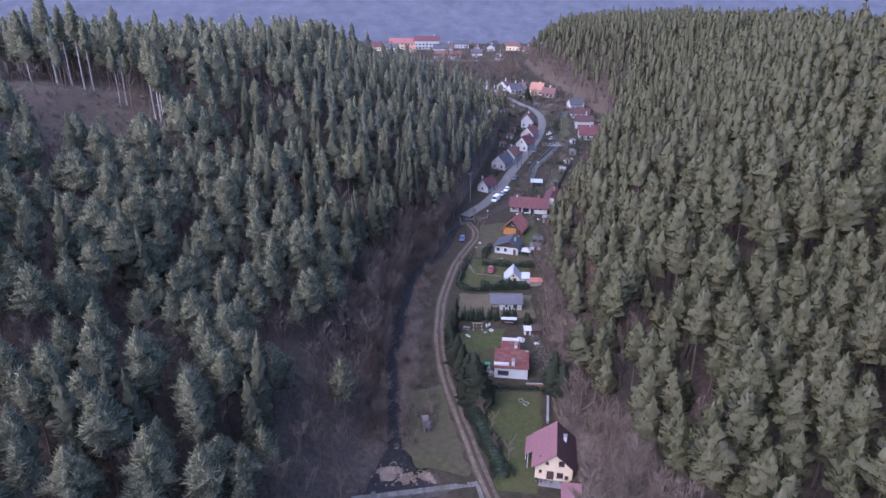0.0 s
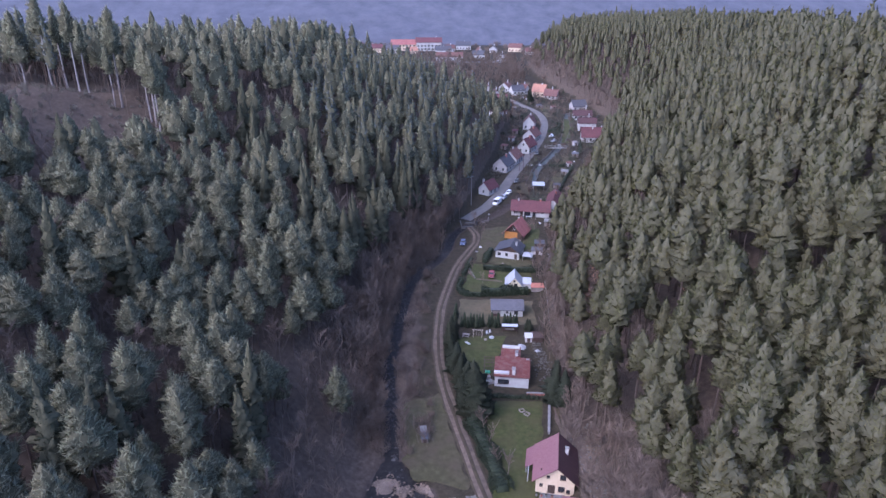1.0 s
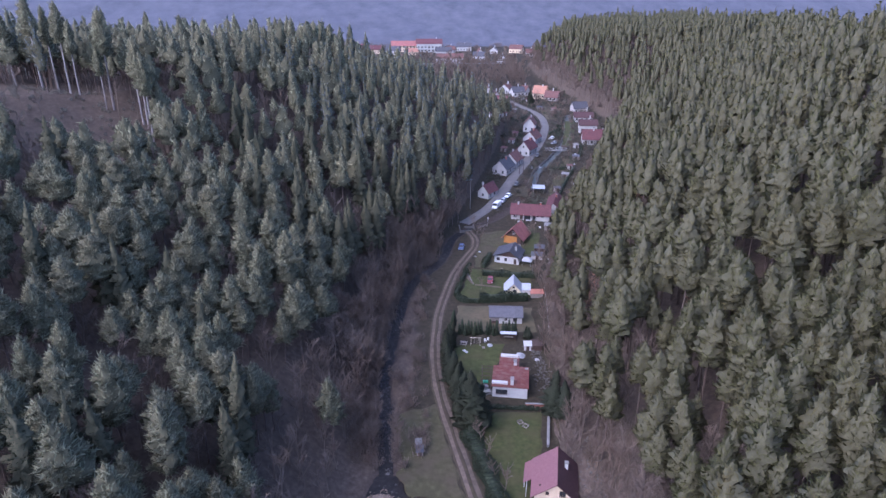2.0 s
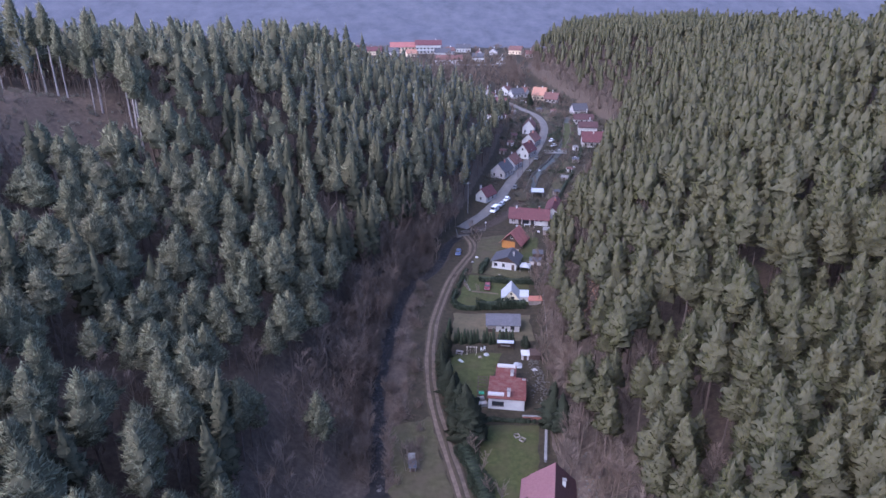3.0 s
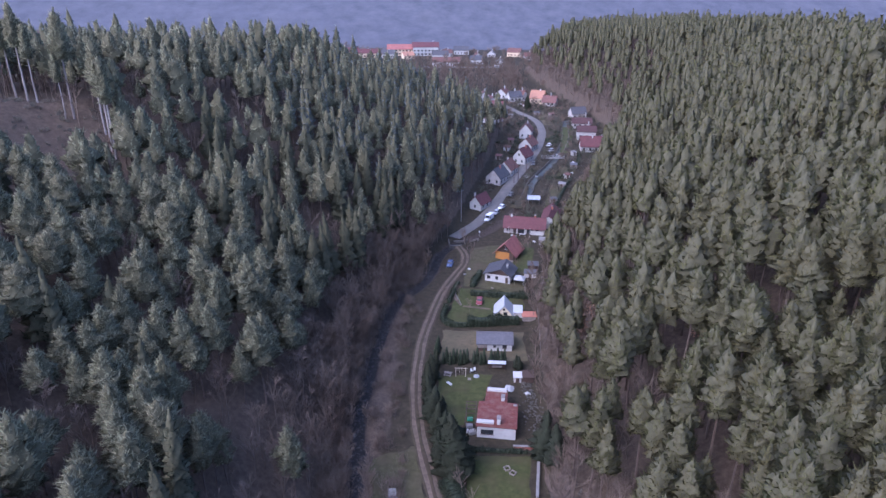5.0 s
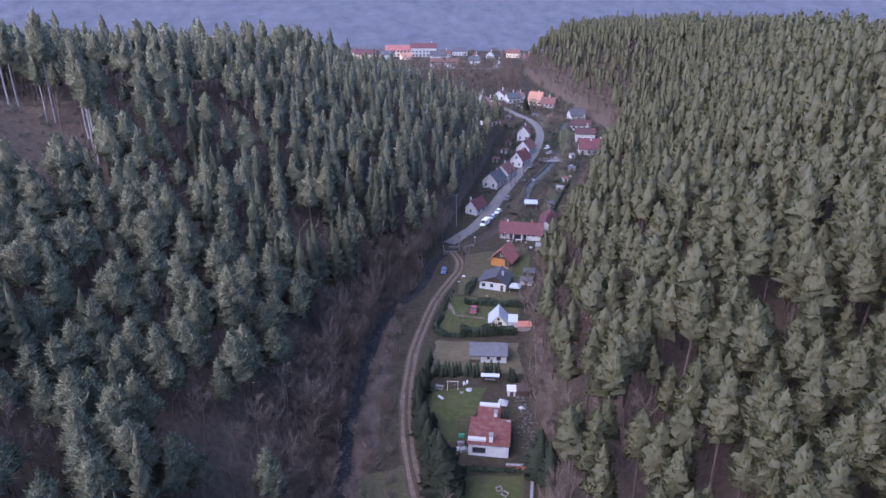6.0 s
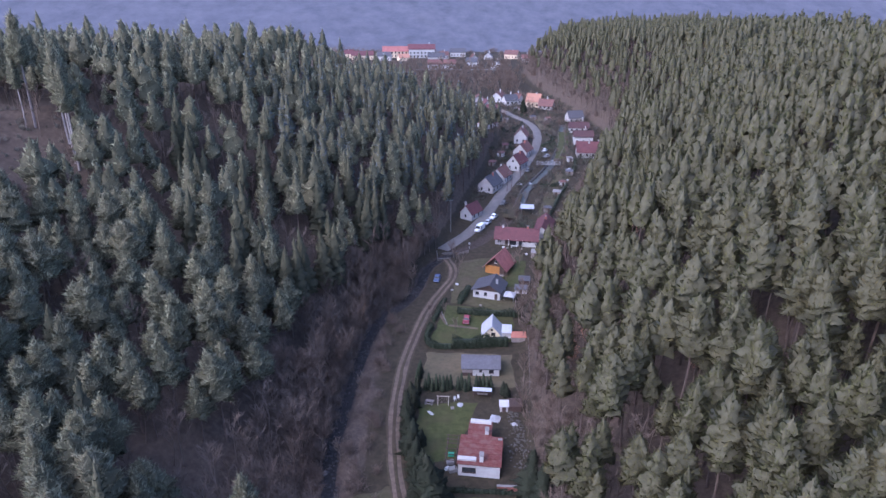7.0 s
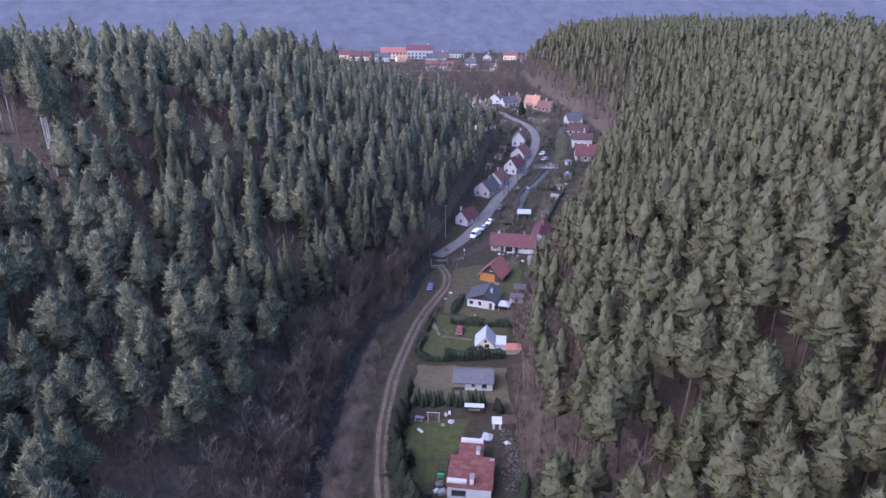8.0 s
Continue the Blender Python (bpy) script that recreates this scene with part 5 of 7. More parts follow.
tent = thing("party_tent", "white party tent beside the slate-roofed house", "tent", at=on_ground(27.7, 195.4), yaw=-18)
for x in (-1.4, 1.4):
    for y in (0.0, 2.8):
        part("pole", rod(bmesh.new(), (x, y, -0.3), (x, y, 2.0), 0.04), STEEL, tent)
bm = bmesh.new()
apex = bm.verts.new((0, 1.4, 2.9))
rim = [bm.verts.new(p) for p in ((-1.6, -0.2, 1.95), (1.6, -0.2, 1.95), (1.6, 3.0, 1.95), (-1.6, 3.0, 1.95))]
hem = [bm.verts.new((v.co.x, v.co.y, 1.7)) for v in rim]
for i in range(4):
    j = (i + 1) % 4
    bm.faces.new((rim[i], rim[j], apex))
    bm.faces.new((hem[i], hem[j], rim[j], rim[i]))
part("canopy", bm, TARP, tent)

# the village further up the road
ROW = "cottages along the village road"
house("cottage", "small white cottage with red gable roof by the road", on_ground(17.0, 260.8), -35, 5.2, 7.5, 2.7, 5.6, WHITE_WALL, ROOF_RED, over=0.4, openings=[("f", 2.0, 1.0, 0.8, 1.1, "dark"), ("r", 1.5, 0.9, 0.9, 1.1, "dark"), ("r", 4.5, 0.9, 0.9, 1.1, "dark")], chimneys=[(-1.6, 2.2, 4.0, 6.3, WHITE_WALL)], group=ROW)
house("cottage", "grey-roofed old house by the road", on_ground(26.0, 291.5), -28, 7.0, 10.0, 3.2, 6.8, GREY_WALL, ROOF_SLATE, over=0.4, openings=windows("f", 7.0, 2, 1.0, 0.9, 1.2, "dark") + windows("r", 10.0, 3, 1.0, 0.9, 1.2, "dark"), chimneys=[(0.6, 6.0, 6.0, 7.6, BRICK_RED)], group=ROW)
house("cottage", "old house with weathered brown tile roof by the road", on_ground(31.8, 304.0), -26, 7.0, 9.0, 3.2, 6.6, WHITE_WALL, ROOF_OLD, over=0.4, openings=windows("f", 7.0, 2, 1.0, 0.9, 1.2, "dark") + windows("r", 9.0, 3, 1.0, 0.9, 1.2, "dark"), chimneys=[(-0.6, 6.0, 5.6, 7.4, WHITE_WALL)], group=ROW)
house("cottage", "white gabled house with red tile roof by the road", on_ground(40.6, 323.4), -30, 6.4, 10.0, 3.6, 7.4, WHITE_WALL, ROOF_RED, over=0.4, openings=windows("f", 6.4, 2, 1.0, 0.9, 1.2, "dark") + [("f", 2.7, 4.2, 0.9, 1.1, "dark")] + windows("r", 10.0, 3, 1.0, 0.9, 1.2, "dark"), chimneys=[(0.5, 6.5, 6.6, 8.3, BRICK_RED)], group=ROW)
house("cottage", "red-roofed house set back from the road", on_ground(46.0, 345.0), -26, 7.0, 10.0, 3.4, 7.0, WHITE_WALL, ROOF_OLD, over=0.4, openings=windows("f", 7.0, 2, 1.0, 0.9, 1.2, "dark") + windows("r", 10.0, 3, 1.0, 0.9, 1.2, "dark"), chimneys=[(0.5, 5.5, 6.4, 8.0, BRICK_RED)], group=ROW)
house("cottage", "tall white house with faded pink tile roof", on_ground(49.0, 371.5), -12, 6.6, 11.0, 4.2, 8.0, WHITE_WALL, ROOF_OLD, over=0.4, openings=windows("f", 6.6, 2, 1.2, 0.9, 1.3, "dark") + windows("l", 11.0, 3, 1.2, 0.9, 1.3, "dark"), chimneys=[(0.5, 5.5, 7.4, 9.0, WHITE_WALL)], group=ROW)
EASTERN = "houses at the eastern foot of the slope"
house("house", "white house with bright red tile roof below the wood", on_ground(81.2, 344.5), -4, 12.5, 8.0, 3.4, 7.6, WHITE_WALL, ROOF_RED, gable="x", over=0.6, openings=windows("f", 12.5, 4, 1.0, 1.1, 1.3, "dark"), chimneys=[(-0.5, 3.4, 6.6, 8.8, WHITE_WALL), (4.4, 4.6, 6.6, 8.4, WHITE_WALL)], group=EASTERN)
house("house", "white house with dark brown roof behind its neighbour", on_ground(82.5, 369.0), -6, 10.0, 7.0, 4.8, 7.2, WHITE_WALL, ROOF_BROWN, gable="x", over=0.5, openings=windows("f", 10.0, 3, 1.4, 1.1, 1.3, "dark"), chimneys=[(1.0, 4.0, 7.6, 9.6, WHITE_WALL)], group=EASTERN)
house("house", "low white house with dark brown roof", on_ground(85.0, 395.0), -6, 11.0, 7.0, 3.2, 5.6, WHITE_WALL, ROOF_BROWN, gable="x", over=0.5, openings=windows("f", 12.0, 4, 1.2, 1.1, 1.3, "dark"), chimneys=[(2.0, 4.0, 6.6, 8.6, WHITE_WALL)], group=EASTERN)
house("house", "old dark-roofed barn house at the wood's edge", on_ground(88.0, 419.0), 10, 9.0, 8.0, 3.4, 6.8, GREY_WALL, ROOF_SLATE, gable="x", over=0.5, openings=windows("f", 9.0, 3, 1.0, 1.0, 1.2, "dark"), group=EASTERN)
house("house", "house with bright orange tile roof", on_ground(66.5, 463.5), -22, 9.0, 10.0, 4.0, 8.4, CREAM_WALL, ROOF_ORANGE, gable="x", over=0.5, openings=windows("f", 9.0, 3, 1.2, 1.1, 1.3, "dark"), chimneys=[(1.5, 5.0, 7.4, 9.4, WHITE_WALL)])
house("house", "low house with dark red roof beside the orange one", on_ground(74.0, 456.0), -22, 9.0, 8.0, 2.8, 6.4, GREY_WALL, ROOF_OLD, gable="x", over=0.6, openings=windows("f", 8.5, 3, 1.0, 1.1, 1.3, "dark"), chimneys=[(0.5, 4.0, 6.4, 8.4, WHITE_WALL)])


# ---- the stream, its weir and banks ----
WATER = material("dark_stream_water", [(0.014, 0.012, 0.011), (0.022, 0.019, 0.017), (0.034, 0.029, 0.026)], 0.8, 0.6, 0.35, 2.5)
WATER.node_tree.nodes["Principled BSDF"].inputs["Specular IOR Level"].default_value = 0.12
ribbon("water", STREAM[STREAM[:, 1] < 232], [(-1.5, 0), (-0.7, 0), (0.0, 0), (0.7, 0), (1.5, 0)], [WATER], [0] * 4, -1.02, "dark shallow stream water among stones", "water")
patch("water", [(-15.0, 90.8), (2.5, 93.4), (-6.0, 103.5), (-12.0, 103)], WATER, -0.95, "dark pool held above the weir", "water", 16, 0.3)


def rubble(name, label, spots, sizes, mat, kind="stuff"):
    """Many loose stones in one mesh."""
    r = np.random.default_rng(len(spots))
    v, f, n = [], [], 0
    for (x, y, z), s in zip(spots, sizes):
        p = OCTA * (1 + r.normal(0, 0.25, (6, 1))) * [s, s * r.uniform(0.6, 1), s * 0.6]
        t = r.uniform(0, 6.28)
        p = p @ np.array([[np.cos(t), np.sin(t), 0], [-np.sin(t), np.cos(t), 0], [0, 0, 1]])
        v.append(p + [x, y, z])
        f.append(OCTA_F + n)
        n += 6
    tagged(new(name, mesh_of(name, np.concatenate(v), np.concatenate(f), [mat])), label, "stones", kind=kind)


def mound(name, label, x, y, rx, ry, h, mat, turn, seed):
    """A low heap with an uneven outline, sunk into the bed."""
    r = np.random.default_rng(seed)
    bm = bmesh.new()
    rings = []
    for k, s in enumerate((1.0, 0.72, 0.4, 0.0)):
        ring = []
        for j in range(18 if s else 1):
            t = j * math.tau / 18
            wob = 1 + 0.16 * math.sin(3 * t + seed) + 0.1 * math.sin(5 * t + 2 * seed)
            ring.append(bm.verts.new((rx * s * wob * math.cos(t), ry * s * wob * math.sin(t), h * (1 - s * s) + r.normal(0, 0.03) - (0.45 if s == 1 else 0))))
        rings.append(ring)
    for a, b in zip(rings[:-1], rings[1:]):
        for j in range(18):
            i = (j + 1) % 18
            bm.faces.new((a[j], a[i], b[i], b[j]) if len(b) > 1 else (a[j], a[i], b[0]))
    z = float(height(np.array([x]), np.array([y]))[0])
    return solid(name, bm, mat, label, "gravel bar", "gravel bars in the pool", at=(x, y, z - 0.95), yaw=turn)


mound("gravel_bar", "pale sandy gravel bar above the weir", -10.4, 96.6, 2.9, 2.5, 0.32, GRAVEL, 20, 1)
mound("gravel_bar", "sandy gravel tongue beside the weir", -2.9, 95.4, 2.6, 1.3, 0.3, GRAVEL, -35, 2)
mound("gravel_bar", "small gravel bar with dry grass", -6.9, 95.0, 1.7, 1.5, 0.22, GRAVEL, 60, 3)

r = np.random.default_rng(91)
spots, sizes = [], []
for cx, cy, rx, ry in ((-10.4, 96.6, 3.2, 2.8), (-2.9, 95.4, 2.9, 1.6), (-6.9, 95.0, 2.0, 1.8)):
    for k in range(110):
        x, y = cx + r.normal(0, 0.45) * rx, cy + r.normal(0, 0.45) * ry
        spots.append((x, y, float(height(x, y)) - 0.72 + r.uniform(-0.1, 0.05)))
        sizes.append(r.uniform(0.1, 0.42))
rubble("gravel_stones", "pale stones and tussocks on the gravel bars", spots, sizes, GRAVEL)
ROCK = []
for k in range(4):
    r = np.random.default_rng(70 + k)
    bm = bmesh.new()
    bmesh.ops.create_icosphere(bm, subdivisions=1, radius=0.5)
    for v in bm.verts:
        v.co *= 1 + r.normal(0, 0.16)
        v.co.z *= 0.7
    mesh = bpy.data.meshes.new("rock")
    bm.to_mesh(mesh)
    bm.free()
    mesh.materials.append(STONE)
    ROCK.append(mesh)


WET_STONE = material("wet_dark_stone", [(0.03, 0.027, 0.025), (0.05, 0.045, 0.042), (0.08, 0.072, 0.068)], 2.0, 0.75, 0.4, 8)
r = np.random.default_rng(21)
line = STREAM[(STREAM[:, 1] > 92) & (STREAM[:, 1] < 235)]
spots, sizes = [], []
for k in range(900):
    p = line[r.integers(len(line))] + r.normal(0, 1.0, 2)
    if p[1] < 104:
        p = np.array([r.uniform(-13, 0), r.uniform(93, 104)])
    spots.append((p[0], p[1], float(height(p[0], p[1])) - 1.0 + r.uniform(-0.1, 0.12)))
    sizes.append(r.uniform(0.12, 0.5) ** 1.2)
rubble("stream_stones", "dark wet stones in the stream bed", spots, sizes, WET_STONE)
for x, y, s in ((-9.4, 103.5, 0.9), (-11.9, 118.5, 0.8), (-13.0, 128.0, 1.0), (-10.5, 158.0, 0.9), (-12.6, 96.4, 0.7), (-4.8, 93.6, 0.8), (-2.2, 119.4, 0.5), (-12.9, 91.6, 0.8)):
    ob = tagged(new("boulder", ROCK[int(s * 10) % 4]), "rounded grey boulder by the stream", "boulder", "boulders by the stream")
    ob.matrix_basis = pose(*on_ground(x, y, 0.1), 8, 5, 40 * s) @ Matrix.Diagonal((s * 1.6, s * 1.3, s * 1.2, 1))

weir = thing("weir", "stone weir wall with mossy grey capping across the stream", "weir", at=(0, 0, 0))
a, b = Vector((-17.0, 88.9, 0)), Vector((6.5, 92.9, 0))
along = (b - a).normalized()
turn = math.degrees(math.atan2(along.y, along.x))
weir.matrix_basis = pose(a.x, a.y, -0.75, 0, 0, turn)
length = (b - a).length
r = random.Random(5)
bm = bmesh.new()
box(bm, 0, length, -0.55, 0.5, -2.6, 0.0)
part("core", bm, MOSSY_STONE, weir)
x = 0.0
k = 0
while x < length - 0.4:
    w = min(r.uniform(0.75, 1.15), length - x)
    part("capping_stone", boxed(x + 0.015, x + w - 0.015, -0.68, 0.6, 0.0, 0.24 + r.uniform(-0.015, 0.02), bevel=0.025), MOSSY_STONE, weir)
    x += w
for row in range(3):
    x = r.uniform(0, 0.4)
    while x < length - 0.5:
        w = r.uniform(0.6, 1.1)
        part("face_stone", boxed(x + 0.015, min(length, x + w) - 0.015, -0.66 + r.uniform(-0.02, 0.02), -0.5, -0.78 * (row + 1) + 0.02, -0.78 * row - 0.02, bevel=0.03), STONE, weir)
        x += w
part("wing_wall", boxed(length - 0.3, length + 0.5, -5.5, 0.6, -2.4, 0.3, bevel=0.04), MOSSY_STONE, weir)

# ---- bridges ----
culvert = thing("bridge", "small stone road bridge over the stream", "bridge", at=on_ground(9.3, 228.6), yaw=4)
z = 1.3
part("abutment", boxed(-2.8, 2.8, -2.7, -1.9, -0.6, z - 0.25), STONE, culvert)
part("abutment", boxed(-2.8, 2.8, 1.9, 2.7, -0.6, z - 0.25), STONE, culvert)
for side in (-1, 1):
    part("parapet", boxed(side * 2.7 - 0.15, side * 2.7 + 0.15, -2.6, 2.6, z - 0.3, z + 0.45, bevel=0.03), MOSSY_STONE, culvert)
CANAL = material("grey_green_water", [(0.04, 0.044, 0.038), (0.058, 0.062, 0.054), (0.08, 0.084, 0.074)], 0.6, 0.6, 0.2, 3)
ribbon("water", STREAM[(STREAM[:, 1] > 274) & (STREAM[:, 1] < 425)], [(-1.6, 0), (0.0, 0), (1.6, 0)], [CANAL], [0] * 2, -0.95, "pale shallow water in the village channel", "water")
ribbon("channel_wall", STREAM[(STREAM[:, 1] > 272) & (STREAM[:, 1] < 420)], [(-2.0, -0.6), (-1.95, 0.1), (-1.65, 0.1), (-1.6, -1.2)], [STONE], [0, 0, 0], 0.05, "pale channel wall of the village stream", "wall")
ribbon("channel_wall", STREAM[(STREAM[:, 1] > 272) & (STREAM[:, 1] < 420)], [(1.6, -1.2), (1.65, 0.1), (1.95, 0.1), (2.0, -0.6)], [STONE], [0, 0, 0], 0.05, "pale channel wall of the village stream", "wall")
span = thing("bridge", "flat concrete footbridge with rails over the stream", "bridge", at=(58.8, 333.0, 6.3), yaw=0)
part("deck", boxed(-5.8, 5.8, -1.1, 1.1, 0.0, 0.35, bevel=0.03), CONCRETE, span)
for side in (-1, 1):
    part("rail", boxed(-5.8, 5.8, side * 1.05 - 0.04, side * 1.05 + 0.04, 1.25, 1.33), STEEL, span)
    for x in (-5.6, -2.8, 0, 2.8, 5.6):
        part("post", boxed(x - 0.04, x + 0.04, side * 1.05 - 0.04, side * 1.05 + 0.04, 0.3, 1.3), STEEL, span)
    part("abutment", boxed(side * 5.3 - 0.5, side * 5.3 + 0.5, -1.2, 1.2, -1.6, 0.02), STONE, span)


# ---- vehicles ----
def car(label, at, yaw, mat, long=4.2, wide=1.72, high=1.45, van=False, group="parked cars"):
    """A parked car that faces along +y."""
    ob = thing("van" if van else "car", label, "van" if van else "car", group, at, yaw)
    h, w = long / 2, wide / 2
    waist = 0.95 if van else 0.85
    bm = bmesh.new()
    outline = [(-h, 0.32), (h, 0.32), (h, 0.62), (h - 0.1, 0.78), (h * (0.72 if van else 0.45), waist), (-h + 0.06, waist), (-h, 0.7)]
    left, right = [[bm.verts.new((s * w, y, z)) for y, z in outline] for s in (-1, 1)]
    bm.faces.new(left)
    bm.faces.new(right[::-1])
    for i in range(len(outline)):
        j = (i + 1) % len(outline)
        bm.faces.new((left[j], left[i], right[i], right[j]))
    bmesh.ops.recalc_face_normals(bm, faces=bm.faces)
    bmesh.ops.bevel(bm, geom=list(bm.edges), offset=0.06, segments=2, affect="EDGES")
    part("body", bm, mat, ob)
    front, back = (h * 0.70, -h + 0.1) if van else (h * 0.42, -h * 0.86)
    lean_f, lean_b, t = (0.42, 0.05, 0.06) if van else (0.62, 0.42, 0.16)
    bm = bmesh.new()
    low = [bm.verts.new(p) for p in ((-w + 0.03, back, waist - 0.02), (w - 0.03, back, waist - 0.02), (w - 0.03, front, waist - 0.02), (-w + 0.03, front, waist - 0.02))]
    top = [bm.verts.new(p) for p in ((-w + t, back + lean_b, high), (w - t, back + lean_b, high), (w - t, front - lean_f, high), (-w + t, front - lean_f, high))]
    for i in range(4):
        j = (i + 1) % 4
        bm.faces.new((low[i], low[j], top[j], top[i]))
    bm.faces.new(top)
    bmesh.ops.recalc_face_normals(bm, faces=bm.faces)
    bmesh.ops.bevel(bm, geom=list(bm.edges), offset=0.05, segments=2, affect="EDGES")
    part("cabin", bm, mat, ob)
    lift = high - waist
    def pane(name, pts):
        g = bmesh.new()
        v = [g.verts.new(p) for p in pts]
        g.faces.new(v)
        made = bmesh.ops.extrude_face_region(g, geom=list(g.faces))
        n = (Vector(pts[1]) - Vector(pts[0])).cross(Vector(pts[2]) - Vector(pts[0])).normalized()
        for e in made["geom"]:
            if isinstance(e, bmesh.types.BMVert):
                e.co += n * 0.012
        part(name, g, GLASS, ob)
    def slope(u, edge, lean):
        return edge + lean * u
    for name, e, lean, s in (("windscreen", front, -lean_f, 1), ("rear_window", back, lean_b, -1)):
        if van and s < 0:
            continue
        pts = [(-s * (w - 0.12), slope(0.15, e, lean) + s * 0.01, waist + lift * 0.15), (s * (w - 0.12), slope(0.15, e, lean) + s * 0.01, waist + lift * 0.15), (s * (w - 0.1 - t), slope(0.9, e, lean) + s * 0.01, waist + lift * 0.9), (-s * (w - 0.1 - t), slope(0.9, e, lean) + s * 0.01, waist + lift * 0.9)]
        pane(name, pts[::-1])
    for s in (-1, 1):
        y0, y1 = (front - 0.2 - lean_f, front - 1.2) if van else (front - lean_f - 0.05, back + lean_b + 0.1)
        pts = [(s * (w - 0.02), y1 - 0.05, waist + 0.08), (s * (w - 0.02), y0 + 0.2, waist + 0.08), (s * (w - t + 0.02), y0, high - 0.1), (s * (w - t + 0.02), y1, high - 0.1)]
        pane("side_window", pts if s > 0 else pts[::-1])
        for y in (h * 0.62, -h * 0.62):
            wheel = part("wheel", rod(bmesh.new(), (s * (w - 0.2), y, 0.31), (s * (w + 0.01), y, 0.31), 0.31, None, 14), RUBBER, ob)
            part("rim", rod(bmesh.new(), (s * (w - 0.02), y, 0.31), (s * (w + 0.025), y, 0.31), 0.19, None, 10), STEEL, wheel)
        part("headlight", boxed(s * (w - 0.25) - 0.16, s * (w - 0.25) + 0.16, h - 0.06, h + 0.02, 0.58, 0.72), WHITE_PAINT, ob)
        part("rear_light", boxed(s * (w - 0.15) - 0.1, s * (w - 0.15) + 0.1, -h - 0.02, -h + 0.06, 0.55, 0.75), CAR_RED, ob)
    part("number_plate", boxed(-0.26, 0.26, h, h + 0.02, 0.42, 0.53), WHITE_PAINT, ob)
    return ob


car("blue car parked on the bank beside the track", on_ground(6.9, 209.6), 172, CAR_BLUE)
car("red car parked on the garden lawn", on_ground(15.3, 184.0, 0.1), 172, CAR_RED, 4.0)
car("white delivery van parked at the roadside", on_ground(21.9, 250.2, 0.1), 153, CAR_WHITE, 5.4, 1.95, 2.3, True, "parked vans")
car("silver car parked behind the white van", on_ground(25.0, 256.4, 0.1), 153, CAR_GREY)
car("white car parked at the roadside", on_ground(27.6, 262.2, 0.1), 153, CAR_WHITE, 4.1, 1.7, 1.5)
car("dark car parked at the roadside verge", on_ground(32.6, 277.0, 0.1), 160, CAR_DARK)
car("dark car beside the village road", on_ground(47.5, 322.0, 0.1), 165, CAR_DARK)
car("white car in the yard by the bridge", on_ground(60.0, 356.5), 150, CAR_WHITE)
car("silver car in the yard by the road", on_ground(59.6, 346.5), 130, CAR_GREY)


# ---- hedges, garden trees ----
def leaf_hedge(label, points, wide, high, seed, count):
    """A clipped evergreen hedge along a line: a dense mass of leaf blades round a core."""
    r = np.random.default_rng(seed)
    line = curve(points, 0.5)
    mass, normals = Mass(), []
    z = height(line[:, 0], line[:, 1])
    for p, q, za, zb in zip(line[:-1:2], line[2::2], z[:-1:2], z[2::2]):
        d = q - p
        n = np.array([-d[1], d[0]]) / np.linalg.norm(d) * wide * 0.33
        h = high * 0.8
        v = np.array([(*(p - n), za - 0.2), (*(p + n), za - 0.2), (*(q + n), zb - 0.2), (*(q - n), zb - 0.2), (*(p - n * 0.8), za + h), (*(p + n * 0.8), za + h), (*(q + n * 0.8), zb + h), (*(q - n * 0.8), zb + h)])
        mass.add(v, [(0, 4, 3), (3, 4, 7), (1, 2, 5), (2, 6, 5), (4, 5, 6), (4, 6, 7), (0, 1, 5), (0, 5, 4), (3, 7, 6), (3, 6, 2)])
    i = r.integers(0, len(line) - 1, count)
    t = r.uniform(0, np.pi, count)
    d = np.gradient(line, axis=0)[i]
    n = np.stack([-d[:, 1], d[:, 0]], 1) / np.linalg.norm(d, axis=1)[:, None]
    lump = 1 + 0.25 * np.sin(i * 0.37 + seed)
    side = np.sign(np.cos(t)) * np.abs(np.cos(t)) ** 0.5
    p = line[i] + n * (side * wide * 0.48 * lump)[:, None] + r.normal(0, 0.12, (count, 2))
    up = np.sin(t) ** 0.5 * high * lump * r.uniform(0.3, 1.0, count) ** 0.4
    ways = unit(np.concatenate([n * side[:, None] * 0.6, np.full((count, 1), 0.5)], 1) + r.normal(0, 0.6, (count, 3)))
    blades(mass, r, np.stack([p[:, 0], p[:, 1], height(p[:, 0], p[:, 1]) + up], 1), ways, r.uniform(0.25, 0.5, count), np.full(count, 0.17))
    return tagged(new("hedge", mesh_of("hedge", *mass.done(), [HEDGE])), label, "hedge", "garden hedges")


leaf_hedge("dark evergreen hedge round the chalet's lawn", [(6.0, 181), (4.8, 175), (6.5, 171.2), (12, 170.6)], 1.4, 1.5, 1, 1500)
leaf_hedge("thick dark hedge in front of the white chalet", [(11.5, 171.5), (16, 171.4), (21, 172.2), (25.5, 172.4)], 2.8, 2.5, 2, 3400)
leaf_hedge("dark hedge behind the white chalet", [(13.0, 189.0), (18, 188.2), (24, 187.5), (30, 187.2)], 2.0, 1.8, 3, 2200)
leaf_hedge("low dark hedge along the drive", [(9.4, 196), (8.2, 191), (6.4, 184)], 1.3, 1.3, 4, 900)
leaf_hedge("dark hedge beside the slate-roofed house", [(13.6, 194.0), (15.0, 199), (16.5, 204)], 1.8, 1.6, 5, 1100)
leaf_hedge("low brown-green hedge at the lawn's end", [(9.8, 122.3), (15, 122.2), (22.0, 121.8)], 0.8, 0.7, 6, 900)
